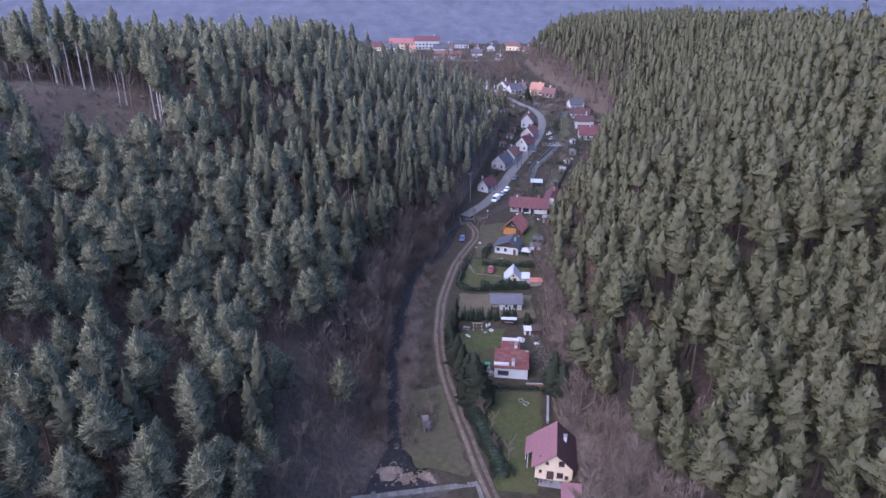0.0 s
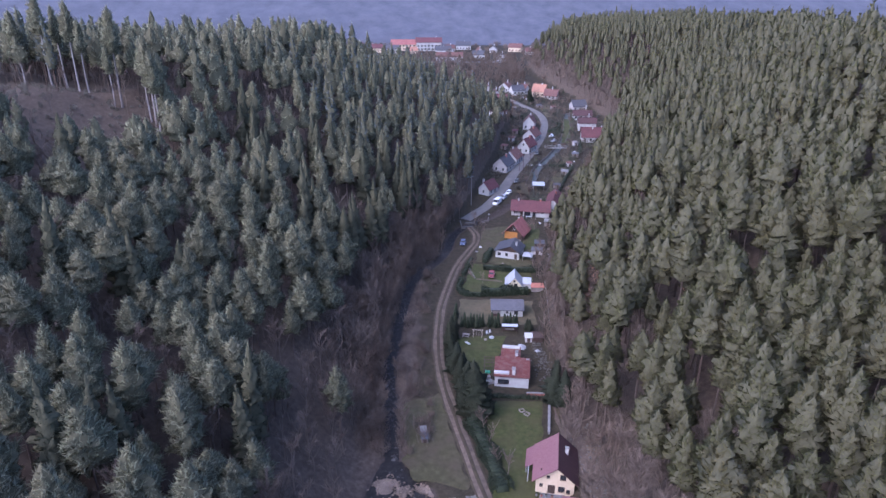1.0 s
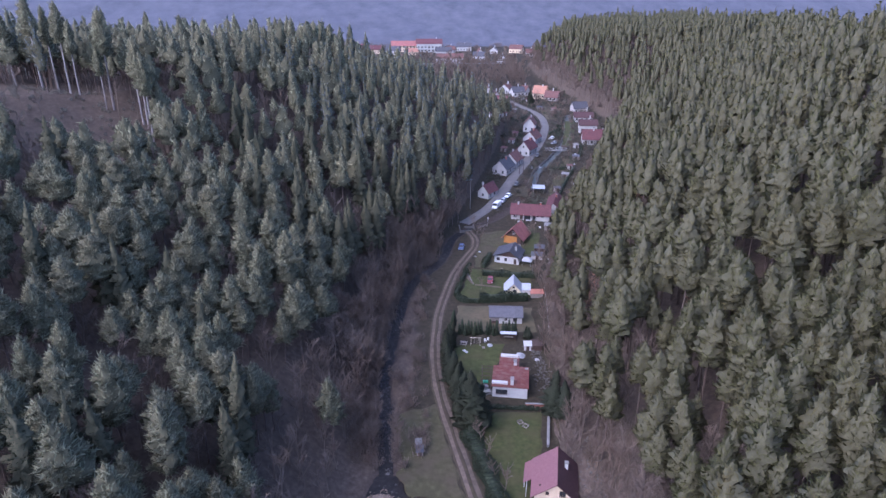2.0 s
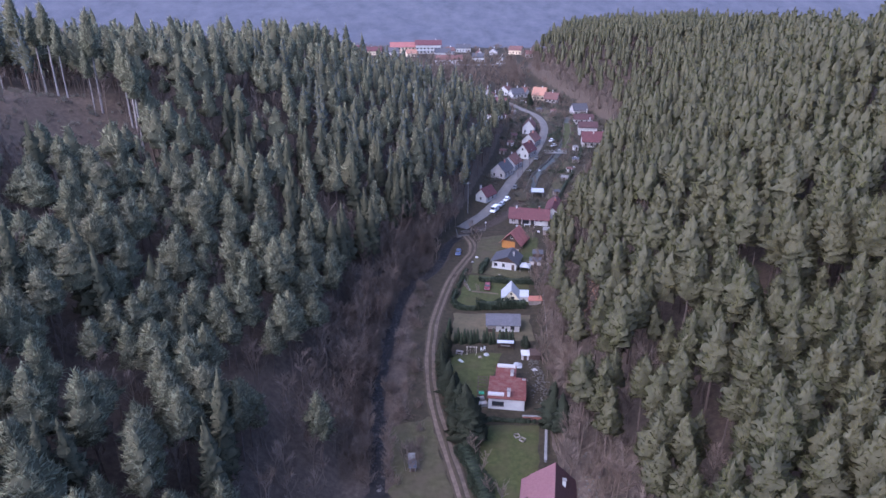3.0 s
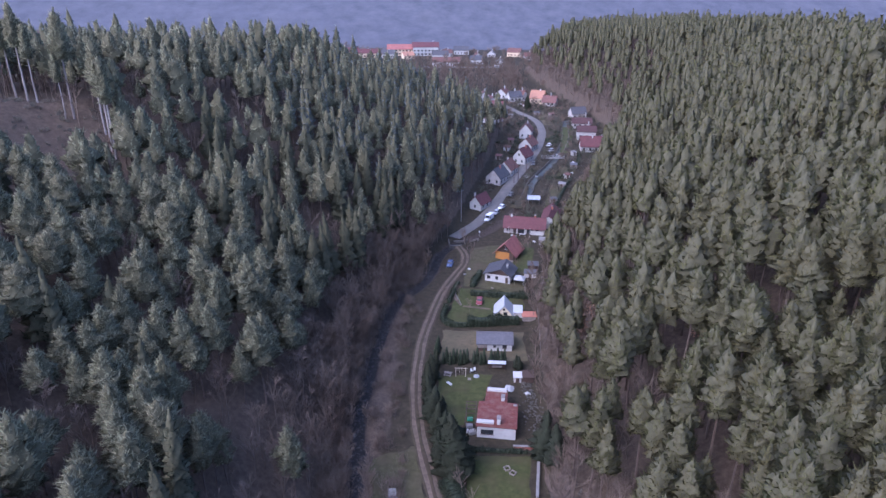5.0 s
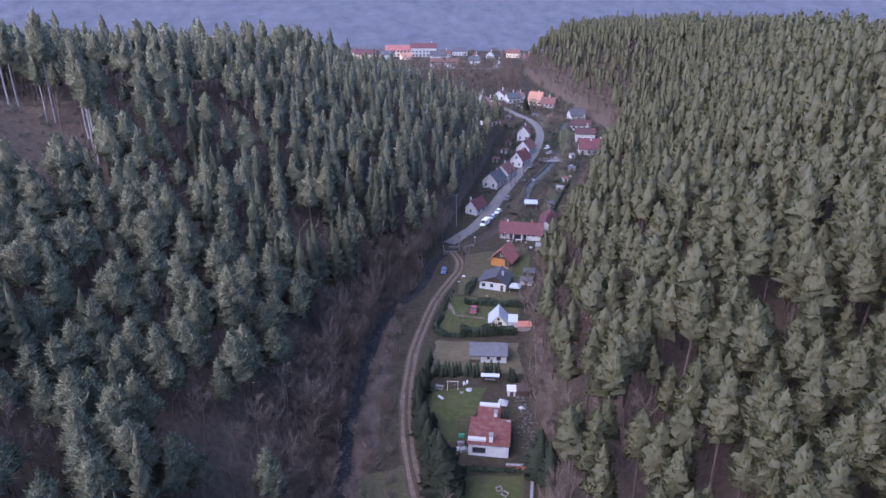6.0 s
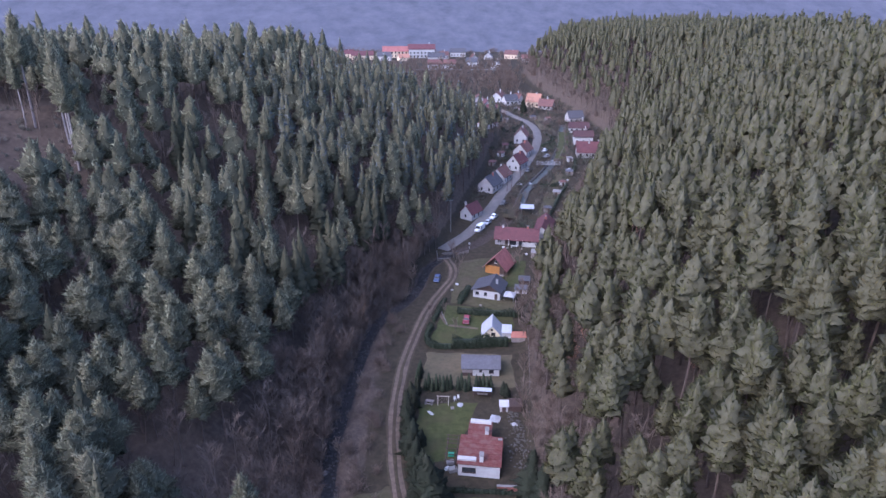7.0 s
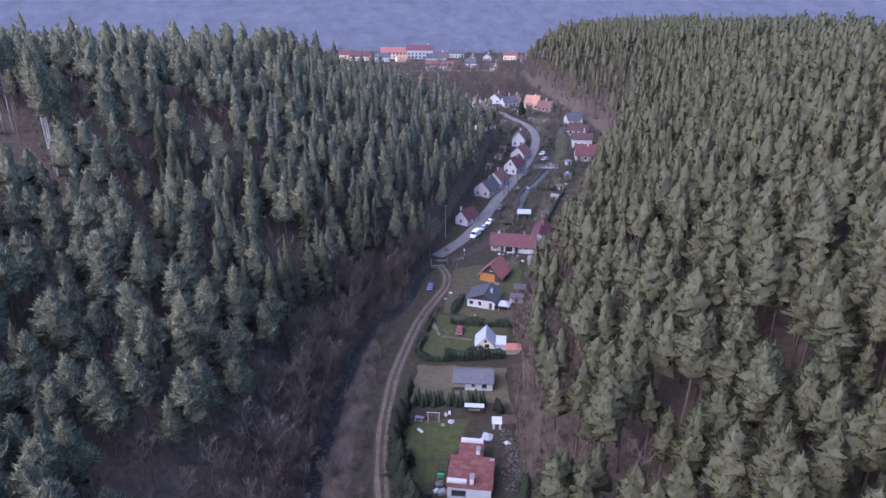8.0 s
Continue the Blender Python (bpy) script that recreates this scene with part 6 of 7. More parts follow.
leaf_hedge("wide dark evergreen shrubbery along the track", [(11.6, 94), (10.4, 100), (8.6, 107), (6.4, 114)], 3.6, 1.5, 7, 5200)
leaf_hedge("dark hedge by the village gardens", [(60, 366), (66, 372), (69, 384)], 2.2, 1.8, 8, 900)

GARDEN_SPRUCE = [tuple(mesh_of(f"garden_spruce_{n}", *s[:2], [m], None, s[2] if len(s) > 2 else None) for n, s, m in zip(("trunk", "crown"), pine(1000 + i, 10, 10, 7, 0.04, 4.2, 0.0, 13, 22, 1300, 0.7, 0.12), (PINE_BARK, SPRUCE))) for i in range(3)]
for i, (x, y, s, lab) in enumerate(((7.4, 116.4, 1.45, "tall dark spruce between track and lawn"), (5.4, 122.5, 0.95, ""), (3.9, 127.0, 0.85, ""), (3.2, 131.5, 0.9, ""), (2.4, 137.0, 0.8, ""), (2.2, 142.0, 0.8, ""), (2.7, 146.8, 0.7, ""), (3.4, 151.5, 0.5, ""), (8.6, 119.6, 0.8, ""), (5.0, 134.6, 0.45, ""), (4.8, 119.0, 0.8, ""), (25.2, 120.2, 1.12, "dark spruce beside the garden wall"), (26.6, 117.4, 0.9, "dark spruce beside the garden wall"), (22.6, 151.6, 0.38, "dark rounded conifer by the sheds"), (23.3, 150.6, 0.4, "dark rounded conifer by the sheds"), (58.4, 446.0, 1.0, "dark slim conifer beside the village road"))):
    plant("spruce_tree", lab or "dark green spruce in the row beside the track", "spruce", "spruces of the gardens", GARDEN_SPRUCE[i % 3], *on_ground(x, y), s, 50.0 * i)
THUJA = tuple(mesh_of(f"thuja_{n}", *s[:2], [m], normals=s[2] if len(s) > 2 else None) for n, s, m in zip(("trunk", "crown"), spruce(1100, 3.2, 14, 8, 0.55, 0.03), (PINE_BARK, HEDGE)))
for i in range(19):
    x = 5.2 + i * 0.82
    if i in (8, 13):
        continue
    plant("thuja", "slim dark thuja in the row behind the lawn", "thuja", "thujas behind the lawn", THUJA, *on_ground(x, 153.2 + 0.5 * math.sin(i * 2.1)), 0.95 + 0.35 * abs(math.sin(i * 1.7)), 40.0 * i)
for x, y, s in ((3.6, 157.5, 1.3), (3.9, 159.6, 1.15), (3.2, 155.5, 1.1)):
    plant("thuja", "dark columnar thuja at the track's edge", "thuja", "thujas at the track", THUJA, *on_ground(x, y), s, 70.0 * s)
r = np.random.default_rng(33)
FRUIT = [tuple(mesh_of(f"fruit_tree_{n}", *s[:2], [TWIG]) for n, s in zip(("trunk", "crown"), bare(1200 + i, 5.0, 12, 260, 1.9, 0.1, 0.05))) for i in range(3)]
for i in range(46):
    x, y = [(11, 101), (12.4, 97), (10.2, 106), (8.8, 111), (5.8, 186.5), (9.2, 187.5), (12.2, 179), (28, 208), (31, 218), (33.5, 222), (12.5, 221), (14, 214), (11.8, 226), (29.5, 246), (32, 252), (36, 258), (47, 251), (48, 262), (46, 240), (37, 274), (42, 283), (50, 282), (54, 296), (58, 305), (50, 300), (62, 318), (66, 330), (71, 352), (74, 372), (66, 352), (56, 372), (53, 380), (66, 398), (70, 412), (36, 340), (38, 352), (41, 368), (43, 384), (46, 398), (40, 415), (54, 428), (62, 432), (72, 436), (78, 440), (66, 446), (50, 452)][i]
    plant("fruit_tree", "small bare tree in the valley gardens", "tree", "bare trees of the gardens", FRUIT[i % 3], *on_ground(x, y), float(r.uniform(0.7, 1.25)), float(r.uniform(0, 360)))


def thicket(name, label, spots, shapes, mat, scale, normals=None):
    v, f, n = [], [], 0
    q = np.random.default_rng(len(spots))
    for i, (x, y) in enumerate(spots):
        pv, pf = shapes[i % len(shapes)]
        t, s = q.uniform(0, 6.28), q.uniform(*scale)
        v.append(pv @ np.array([[np.cos(t), np.sin(t), 0], [-np.sin(t), np.cos(t), 0], [0, 0, 1]]) * s + on_ground(x, y))
        f.append(pf + n)
        n += len(pv)
    tagged(new(name, mesh_of(name, np.concatenate(v), np.concatenate(f), [mat], normals=None if normals is None else np.tile(normals, (n, 1)))), label, "bushes", kind="stuff")


BUSH = [shrub(1300 + i, 2.6, 110, 1.6, 0.07) for i in range(4)]
q = np.random.default_rng(8)
px, py = q.uniform(-17, -2, 1200), q.uniform(104, 222, 1200)
gap = off_line(px, py, STREAM[::3])
ok = (gap > 1.6) & (off_line(px, py, TRACK[::3]) > 3.6) & ((px < np.interp(py, STREAM[:, 1], STREAM[:, 0]) - 1.0) | (q.uniform(size=1200) < 0.12))
thicket("stream_thicket", "bare purple-brown bushes along the stream", np.stack([px, py], 1)[ok][:520], BUSH, TWIG, (0.6, 1.5))
px, py = q.uniform(24, 46, 700), q.uniform(88, 245, 700)
edge = np.interp(py, EAST_Y, EAST_X)
ok = (px > edge + 1.5) & (px < edge + 12)
thicket("slope_thicket", "bare brown bushes at the foot of the slope", np.stack([px, py], 1)[ok], BUSH, TWIG, (0.4, 1.0))
px, py = q.uniform(-150, -80, 420), q.uniform(158, 200, 420)
thicket("clearing_scrub", "low scrub and young growth on the felled clearing", np.stack([px, py], 1), BUSH, material("scrub", [(0.1, 0.085, 0.07), (0.14, 0.125, 0.1), (0.17, 0.16, 0.12)], 1.0, 0.9, world_space=True), (0.25, 0.7))
px, py = q.uniform(18, 97, 2000), q.uniform(244, 500, 2000)
ok = (off_line(px, py, ROAD[::3]) > 4) & (off_line(px, py, STREAM[::3]) > 2.2) & (px > np.interp(py, WEST_Y, WEST_X) + 1) & (px < np.interp(py, EAST_Y, EAST_X) + 2)
thicket("garden_bushes", "bare and evergreen bushes in the village gardens", np.stack([px, py], 1)[ok], [shrub(1320 + i, 2.4, 60, 1.8, 0.11) for i in range(4)], material("garden_bush", [(0.06, 0.052, 0.045), (0.09, 0.078, 0.066), (0.12, 0.105, 0.085)], 0.3, 0.9, 0, 1, 0, 0.9, (0.035, 0.052, 0.028), 0.06, world_space=True), (0.5, 1.25))
r = np.random.default_rng(44)
STREAM_BARE = [tuple(mesh_of(f"stream_tree_{n}", *s[:2], [TWIG]) for n, s in zip(("trunk", "crown"), bare(1400 + i, 9.5, 18, 800, 2.6, 0.11, 0.055))) for i in range(4)]
for i, (x, y) in enumerate(((2.5, 226), (4.2, 229.5), (0.8, 223), (6.0, 233), (-1.5, 219), (2.0, 230.5), (-3.0, 222))):
    plant("bare_tree", "slender leafless alder beside the stream", "tree", "alders along the stream", STREAM_BARE[i % 4], *on_ground(x, y), 1.1, 50.0 * i)
count = 0
while count < 140:
    x, y = r.uniform(-25, 4), r.uniform(106, 226)
    c = float(np.interp(y, STREAM[:, 1], STREAM[:, 0]))
    if not (c - 13 < x < c + (-1.2 if y > 135 else 3.0)) or abs(x - c) < 1.4 or float(off_line(np.array([x]), np.array([y]), TRACK[::3])[0]) < 4:
        continue
    plant("bare_tree", "slender leafless alder beside the stream", "tree", "alders along the stream", STREAM_BARE[count % 4], *on_ground(x, y), float(r.uniform(0.6, 1.25)), float(r.uniform(0, 360)))
    count += 1

# ---- walls, fences, garden things ----
wall = thing("garden_wall", "low pale garden wall along the lawn", "wall", at=on_ground(22.4, 110.0), yaw=-9)
for k in range(8):
    part("wall_block", boxed(-0.2, 0.2, k * 1.6, k * 1.6 + 1.58, -0.8, 0.55, bevel=0.03), CONCRETE, wall)
    part("coping", boxed(-0.27, 0.27, k * 1.6 + 0.01, k * 1.6 + 1.59, 0.55, 0.65), CONCRETE, wall)
step = thing("garden_wall", "short pale wall at the yard's corner", "wall", at=on_ground(21.0, 123.3), yaw=-3)
part("wall_block", boxed(-1.6, 3.4, -0.2, 0.2, -0.8, 0.5, bevel=0.03), BRICK_RED, step)
part("coping", boxed(-1.7, 3.5, -0.26, 0.26, 0.5, 0.58), CONCRETE, step)


def fence(label, points, gap, high, mat, rails=2, group="garden fences"):
    line = curve(points, gap)
    ob = thing("fence", label, "fence", group, on_ground(*line[0]))
    base = Vector(ob.location)
    p = [Vector(on_ground(x, y)) - base for x, y in line]
    for v in p:
        part("post", boxed(v.x - 0.06, v.x + 0.06, v.y - 0.06, v.y + 0.06, v.z - 0.3, v.z + high), mat, ob)
    for u, v in zip(p[:-1], p[1:]):
        for k in range(rails):
            h = high * (0.35 + 0.5 * k)
            part("rail", rod(bmesh.new(), u + Vector((0, 0, h)), v + Vector((0, 0, h)), 0.035, None, 4), mat, ob)


fence("weathered fence along the gardens' eastern edge", [(28.6, 152), (30.2, 168), (31.4, 180), (34.6, 192), (37, 204), (40.5, 216)], 3.0, 1.2, GREY_WOOD)
fence("pale fence beside the drive", [(8.0, 190.6), (9.2, 186), (10.0, 182.2)], 1.6, 0.8, CONCRETE)
fence("weathered fence by the slate-roofed house", [(29.2, 190.5), (29.8, 197), (30.6, 203)], 2.2, 1.2, GREY_WOOD)
patch("garden_path", [(9.8, 181.6), (10.4, 182.6), (18.8, 180.6), (18.6, 179.8)], DIRT, 0.16, "narrow paved path to the chalet", "path", 12, 0.1)
patch("garden_path", [(6.6, 191.4), (7.6, 191.2), (10.6, 182.4), (9.6, 182.0)], DIRT, 0.16, "narrow paved path from the track", "path", 12, 0.1)
patch("forest_path", [(25.4, 96), (28.0, 96), (28.5, 125), (24.3, 124)], EARTH, 0.12, "bare earth path behind the garden wall", "path", 20, 0.6)
patch("forest_path", [(29.6, 150), (31.4, 150), (37.5, 198), (34.4, 198)], EARTH, 0.12, "bare earth path along the gardens", "path", 20, 0.5)
patch("forest_path", [(36, 200), (39.4, 200), (48.6, 240), (45.6, 241)], EARTH, 0.12, "bare earth path along the gardens", "path", 20, 0.5)
patch("lawn", [(26.5, 292), (36, 318), (33, 322), (22, 296)], DRY_LAWN, 0.05, "worn grass behind the cottages", "lawn", 14)
patch("lawn", [(64, 344), (70, 343), (80, 396), (74, 399)], LAWN, 0.1, "green bank beside the channelled stream", "lawn", 20)
patch("lawn", [(36, 262), (42, 290), (38.6, 291), (31, 264)], MEADOW, 0.1, "rough grass between road and stream", "lawn", 20)

swing = thing("swing_frame", "pale timber swing frame on the lawn", "swing", at=on_ground(9.3, 147.8), yaw=-3)
for x in (-1.15, 1.15):
    for y in (-0.5, 0.5):
        part("leg", rod(bmesh.new(), (x, y, -0.2), (x, 0, 2.2), 0.055), PALE_WOOD, swing)
part("beam", rod(bmesh.new(), (-1.45, 0, 2.2), (1.45, 0, 2.2), 0.07), PALE_WOOD, swing)
for x in (-0.5, 0.5):
    seat = part("seat", boxed(x - 0.22, x + 0.22, -0.09, 0.09, 0.5, 0.54), DARK_WOOD, swing)
    for dx in (-0.2, 0.2):
        part("rope", rod(bmesh.new(), (x + dx, 0, 0.52), (x + dx, 0, 2.2), 0.012, None, 4), PALE_WOOD, seat)
bench = thing("garden_table", "weathered garden table with benches on the lawn", "table", at=on_ground(6.3, 148.2), yaw=-15)
part("tabletop", boxed(-0.9, 0.9, -0.4, 0.4, 0.7, 0.76), GREY_WOOD, bench)
for x in (-0.7, 0.7):
    part("leg", boxed(x - 0.05, x + 0.05, -0.35, 0.35, -0.1, 0.7), GREY_WOOD, bench)
for y in (-0.7, 0.7):
    part("bench_seat", boxed(-0.9, 0.9, y - 0.14, y + 0.14, 0.4, 0.45), GREY_WOOD, bench)
    for x in (-0.7, 0.7):
        part("bench_leg", boxed(x - 0.05, x + 0.05, y - 0.12, y + 0.12, -0.1, 0.4), GREY_WOOD, bench)
slide = thing("toy_slide", "white plastic slide lying on the lawn", "slide", at=on_ground(6.6, 144.6, 0.1), yaw=40)
part("chute", boxed(-0.2, 0.2, -0.8, 0.8, 0.05, 0.14, bevel=0.02), WHITE_PAINT, slide)
for s in (-1, 1):
    part("side", boxed(s * 0.22 - 0.03, s * 0.22 + 0.03, -0.8, 0.8, 0.05, 0.28), WHITE_PAINT, slide)


def heap_cover(label, x, y, s, mat, seed):
    """A crumpled sheet thrown over a heap."""
    r = np.random.default_rng(seed)
    bm = bmesh.new()
    bmesh.ops.create_grid(bm, x_segments=10, y_segments=10, size=s)
    for v in bm.verts:
        d = (abs(v.co.x) ** 2.5 + abs(v.co.y) ** 2.5) ** 0.4 / s
        v.co.z = max(0.02, 0.75 * s * (1 - d ** 1.6)) + r.normal(0, 0.05 * s)
        v.co.x += r.normal(0, 0.06 * s)
        v.co.y += r.normal(0, 0.06 * s)
    bmesh.ops.solidify(bm, geom=list(bm.faces), thickness=0.02)
    solid("tarpaulin", bm, mat, label, "tarpaulin", at=on_ground(x, y, 0.03), yaw=seed * 23)


heap_cover("white tarpaulin over a heap in the yard", 20.3, 143.0, 1.1, TARP, 3)
heap_cover("white cover over toys on the lawn", 13.0, 147.6, 0.7, TARP, 4)
heap_cover("pale sheet on rubble in the yard", 24.2, 141.2, 0.6, TARP, 5)
heap_cover("white tarpaulin in a village garden", 41.9, 303.0, 1.2, TARP, 6)
heap_cover("white tarpaulin beside the stream", 46.6, 306.2, 1.0, TARP, 7)
heap_cover("white cover over a boat-like heap", 39.4, 281.6, 1.3, TARP, 8)
for x, y, yaw in ((11.9, 149.4, 20), (12.6, 149.9, -10)):
    chair = thing("garden_chair", "white plastic garden chair on the lawn", "chair", "garden chairs", on_ground(x, y), yaw)
    part("seat", boxed(-0.25, 0.25, -0.25, 0.25, 0.4, 0.45, bevel=0.01), WHITE_PAINT, chair)
    part("backrest", boxed(-0.25, 0.25, 0.2, 0.26, 0.45, 0.95, bevel=0.01), WHITE_PAINT, chair)
    for lx in (-0.22, 0.22):
        for ly in (-0.22, 0.22):
            part("leg", boxed(lx - 0.03, lx + 0.03, ly - 0.03, ly + 0.03, -0.1, 0.4), WHITE_PAINT, chair)
crate = thing("crate", "pale wooden crate on the lawn", "crate", at=on_ground(11.3, 146.4), yaw=5)
for k in range(4):
    part("board", boxed(-0.4, 0.4, -0.35 + k * 0.18, -0.21 + k * 0.18, 0.3, 0.34), GREY_WOOD, crate)
part("box", boxed(-0.38, 0.38, -0.34, 0.34, 0, 0.3), GREY_WOOD, crate)
r = np.random.default_rng(61)
spots = [(float(x), float(y), 0.0) for x, y in np.stack([24.6 + r.normal(0, 1.0, 260) + 0.05 * np.arange(260) / 26, r.uniform(128, 147, 260)], 1)]
spots = [(x, y, on_ground(x, y)[2] + 0.08) for x, y, _ in spots]
rubble("rubble", "pale rubble and stones spread along the yard's edge", spots, r.uniform(0.1, 0.38, 260), STONE)
spots = [(float(x), float(y), 0.0) for x, y in np.stack([r.uniform(26, 31, 150), r.uniform(88, 108, 150)], 1)]
rubble("rubble", "pale loose stones on the bank behind the house", [(x, y, on_ground(x, y)[2] + 0.05) for x, y, _ in spots], r.uniform(0.1, 0.4, 150), STONE)
for i, (x, y) in enumerate(((17.6, 117.4), (18.6, 116.2))):
    heap = thing("vegetable_bed", "small pale timber-edged bed on the lawn", "raised bed", "raised beds on the lawn", on_ground(x, y, 0.1), 20 + 30 * i)
    for s in (-1, 1):
        part("side", boxed(s * 0.5 - 0.04, s * 0.5 + 0.04, -0.5, 0.5, 0, 0.35), GREY_WOOD, heap)
        part("end", boxed(-0.5, 0.5, s * 0.5 - 0.04, s * 0.5 + 0.04, 0, 0.35), GREY_WOOD, heap)
for x, y, yaw in ((21.5, 122.6, 30), (22.6, 122.4, -20), (20.8, 122.9, 60)):
    solid("planter", boxed(-0.35, 0.35, -0.2, 0.2, 0, 0.35, bevel=0.03), BRICK_RED, "small terracotta planter by the yard wall", "planter", "planters by the wall", at=on_ground(x, y), yaw=yaw)


def pole(label, x, y, high, arms=1, mat=None, lean=0.0):
    ob = thing("utility_pole", label, "utility pole", "utility poles", on_ground(x, y), 20)
    part("post", rod(bmesh.new(), (0, 0, -0.6), (lean, 0, high), 0.14, 0.09, 8), mat or GREY_WOOD, ob)
    for k in range(arms):
        arm = part("crossarm", boxed(lean - 0.7, lean + 0.7, -0.05, 0.05, high - 0.5 - k * 0.6, high - 0.4 - k * 0.6), mat or GREY_WOOD, ob)
        for x in (-0.6, 0, 0.6):
            part("insulator", rod(bmesh.new(), (lean + x, 0, high - 0.4 - k * 0.6), (lean + x, 0, high - 0.22 - k * 0.6), 0.05), WHITE_PAINT, arm)


pole("tall pale pole at the wood's edge", 11.2, 248.5, 12.5, 1, CONCRETE)
pole("dark timber pole beside the road", 35.4, 293.0, 9.0, 1, DARK_WOOD)
pole("dark timber pole beside the road", 37.2, 292.4, 9.0, 1, DARK_WOOD)
pole("dark timber pole beside the road", 43.0, 312.0, 8.0, 1, DARK_WOOD)
pole("pale pole beside the village street", 53.0, 452.0, 8.0)
pole("pale pole in the village", 44.0, 640.0, 10.0)
post = thing("rail_fence", "pale timber rails by the bridge", "rail", at=on_ground(15.4, 229.0), yaw=35)
for x in (-2, 0, 2):
    part("post", boxed(x - 0.08, x + 0.08, -0.08, 0.08, -0.3, 1.0), GREY_WOOD, post)
for z in (0.5, 0.95):
    part("rail", boxed(-2.2, 2.2, -0.05, 0.05, z - 0.06, z + 0.06), GREY_WOOD, post)
mirror_post = thing("road_sign", "white round road sign on a steel post", "sign", at=on_ground(17.6, 236.0), yaw=-20)
part("post", rod(bmesh.new(), (0, 0, -0.3), (0, 0, 2.2), 0.035), STEEL, mirror_post)
part("plate", rod(bmesh.new(), (0, -0.05, 2.3), (0, -0.02, 2.3), 0.32, None, 16), WHITE_PAINT, mirror_post)
table = thing("terrace_table", "white table and boxes under the porch roof", "table", at=on_ground(33.0, 234.6), yaw=-10)
part("tabletop", boxed(-1.1, 1.1, -0.4, 0.4, 0.7, 0.76), WHITE_PAINT, table)
for x in (-0.9, 0.9):
    part("leg", boxed(x - 0.05, x + 0.05, -0.3, 0.3, -0.1, 0.7), WHITE_PAINT, table)
for i, (x, y, s) in enumerate(((29.3, 234.6, 0.5), (30.6, 234.2, 0.4), (35.4, 233.2, 0.45), (36.6, 229.0, 0.5), (34.8, 208.0, 0.5), (36.4, 205.0, 0.45), (35.8, 200.0, 0.5), (36.2, 196.8, 0.4), (19.6, 193.2, 0.4), (13.0, 206.5, 0.45), (11.5, 202.8, 0.4))):
    solid("garden_chest", boxed(-s, s, -s * 0.6, s * 0.6, 0, s * 0.9, bevel=0.04), (WHITE_PAINT, CONCRETE, GREY_WOOD)[i % 3], ("white garden chest beside the house", "pale concrete box in the garden", "weathered wooden box in the garden")[i % 3], "box", "boxes in the gardens", at=on_ground(x, y), yaw=37 * i)

# ---- the far village ----
FAR = "houses of the far village"
walls, roofs = [WHITE_WALL, CREAM_WALL, GREY_WALL, WHITE_WALL], [ROOF_RED, ROOF_OLD, ROOF_ORANGE, ROOF_SLATE]
spec = [(36.5, 429, 7, 9, -20, 0, 0), (34.0, 404, 6, 8, 30, 0, 1), (42.0, 438, 6, 8, 60, 2, 0), (43.5, 481, 8, 9, -25, 0, 1), (53.5, 470, 9, 7, 20, 0, 3), (60.0, 474, 5, 6, 40, 0, 1), (36.0, 452, 7, 8, 10, 0, 0), (31.0, 470, 8, 8, 0, 2, 1),
        (50.6, 709, 8, 9, -10, 0, 3), (74.5, 716, 14, 10, -20, 1, 1), (4.0, 640, 26, 8, 4, 2, 1), (54.0, 644, 9, 9, -10, 0, 3), (-34.0, 696, 11, 10, 20, 1, 2), (-78.0, 706, 22, 10, 8, 1, 0), (-56.0, 700, 14, 9, -5, 0, 3), (6.0, 716, 9, 8, 15, 0, 1), (20.0, 735, 16, 9, 0, 0, 3), (33.0, 655, 12, 8, -5, 0, 3), (36.0, 690, 7, 8, 10, 0, 1), (-2.0, 694, 16, 8, 5, 0, 3), (-96, 720, 12, 10, 0, 1, 0), (88, 690, 9, 8, 0, 2, 1)]
for i, (x, y, w, l, yaw, wm, rm) in enumerate(spec):
    tone, cover = ("white", "cream", "grey", "white")[wm], ("red tile", "brown tile", "orange tile", "grey slate")[rm]
    house("house", f"{tone} village house with {cover} roof", on_ground(x, y), yaw, w, l, 3.6 if w < 12 else 4.6, 6.8 if w < 12 else 8.2, walls[wm], roofs[rm], "x" if w > l else "y", 0.5,
          openings=windows("f", w, max(2, int(w / 3)), 1.1, 1.1, 1.3, "dark"), chimneys=[(0.8, l * 0.6, 5.4, 8.6, WHITE_WALL)], group=FAR)
hotel = house("hotel", "white hotel block with red roof and balconies", on_ground(-18, 722), 3, 27, 13, 9.4, 13.4, WHITE_WALL, ROOF_RED, "x", 1.0,
    openings=windows("f", 27, 7, 1.2, 1.6, 1.5, "dark") + windows("f", 27, 7, 4.6, 1.6, 1.5, "dark"), chimneys=[(8, 7, 12, 15, WHITE_WALL)], category="hotel")
for z in (3.3, 6.4):
    part("balcony", boxed(-12.5, -1, -1.6, 0, z, z + 1.1), WHITE_PAINT, hotel, "white balcony front")
    part("balcony", boxed(1, 12.5, -1.6, 0, z, z + 1.1), WHITE_PAINT, hotel, "white balcony front")
wing = house("hotel_wing", "lower cream hotel wing with faded red roof", on_ground(-45.5, 724), 3, 26, 12, 7.0, 11.0, CREAM_WALL, ROOF_TERRA, "x", 1.0, openings=windows("f", 26, 7, 1.2, 1.6, 1.5, "dark") + windows("f", 26, 7, 4.4, 1.6, 1.5, "dark"), category="hotel")
bm = boxed(-62, 26, -0.5, 0.5, -1.0, 1.2)
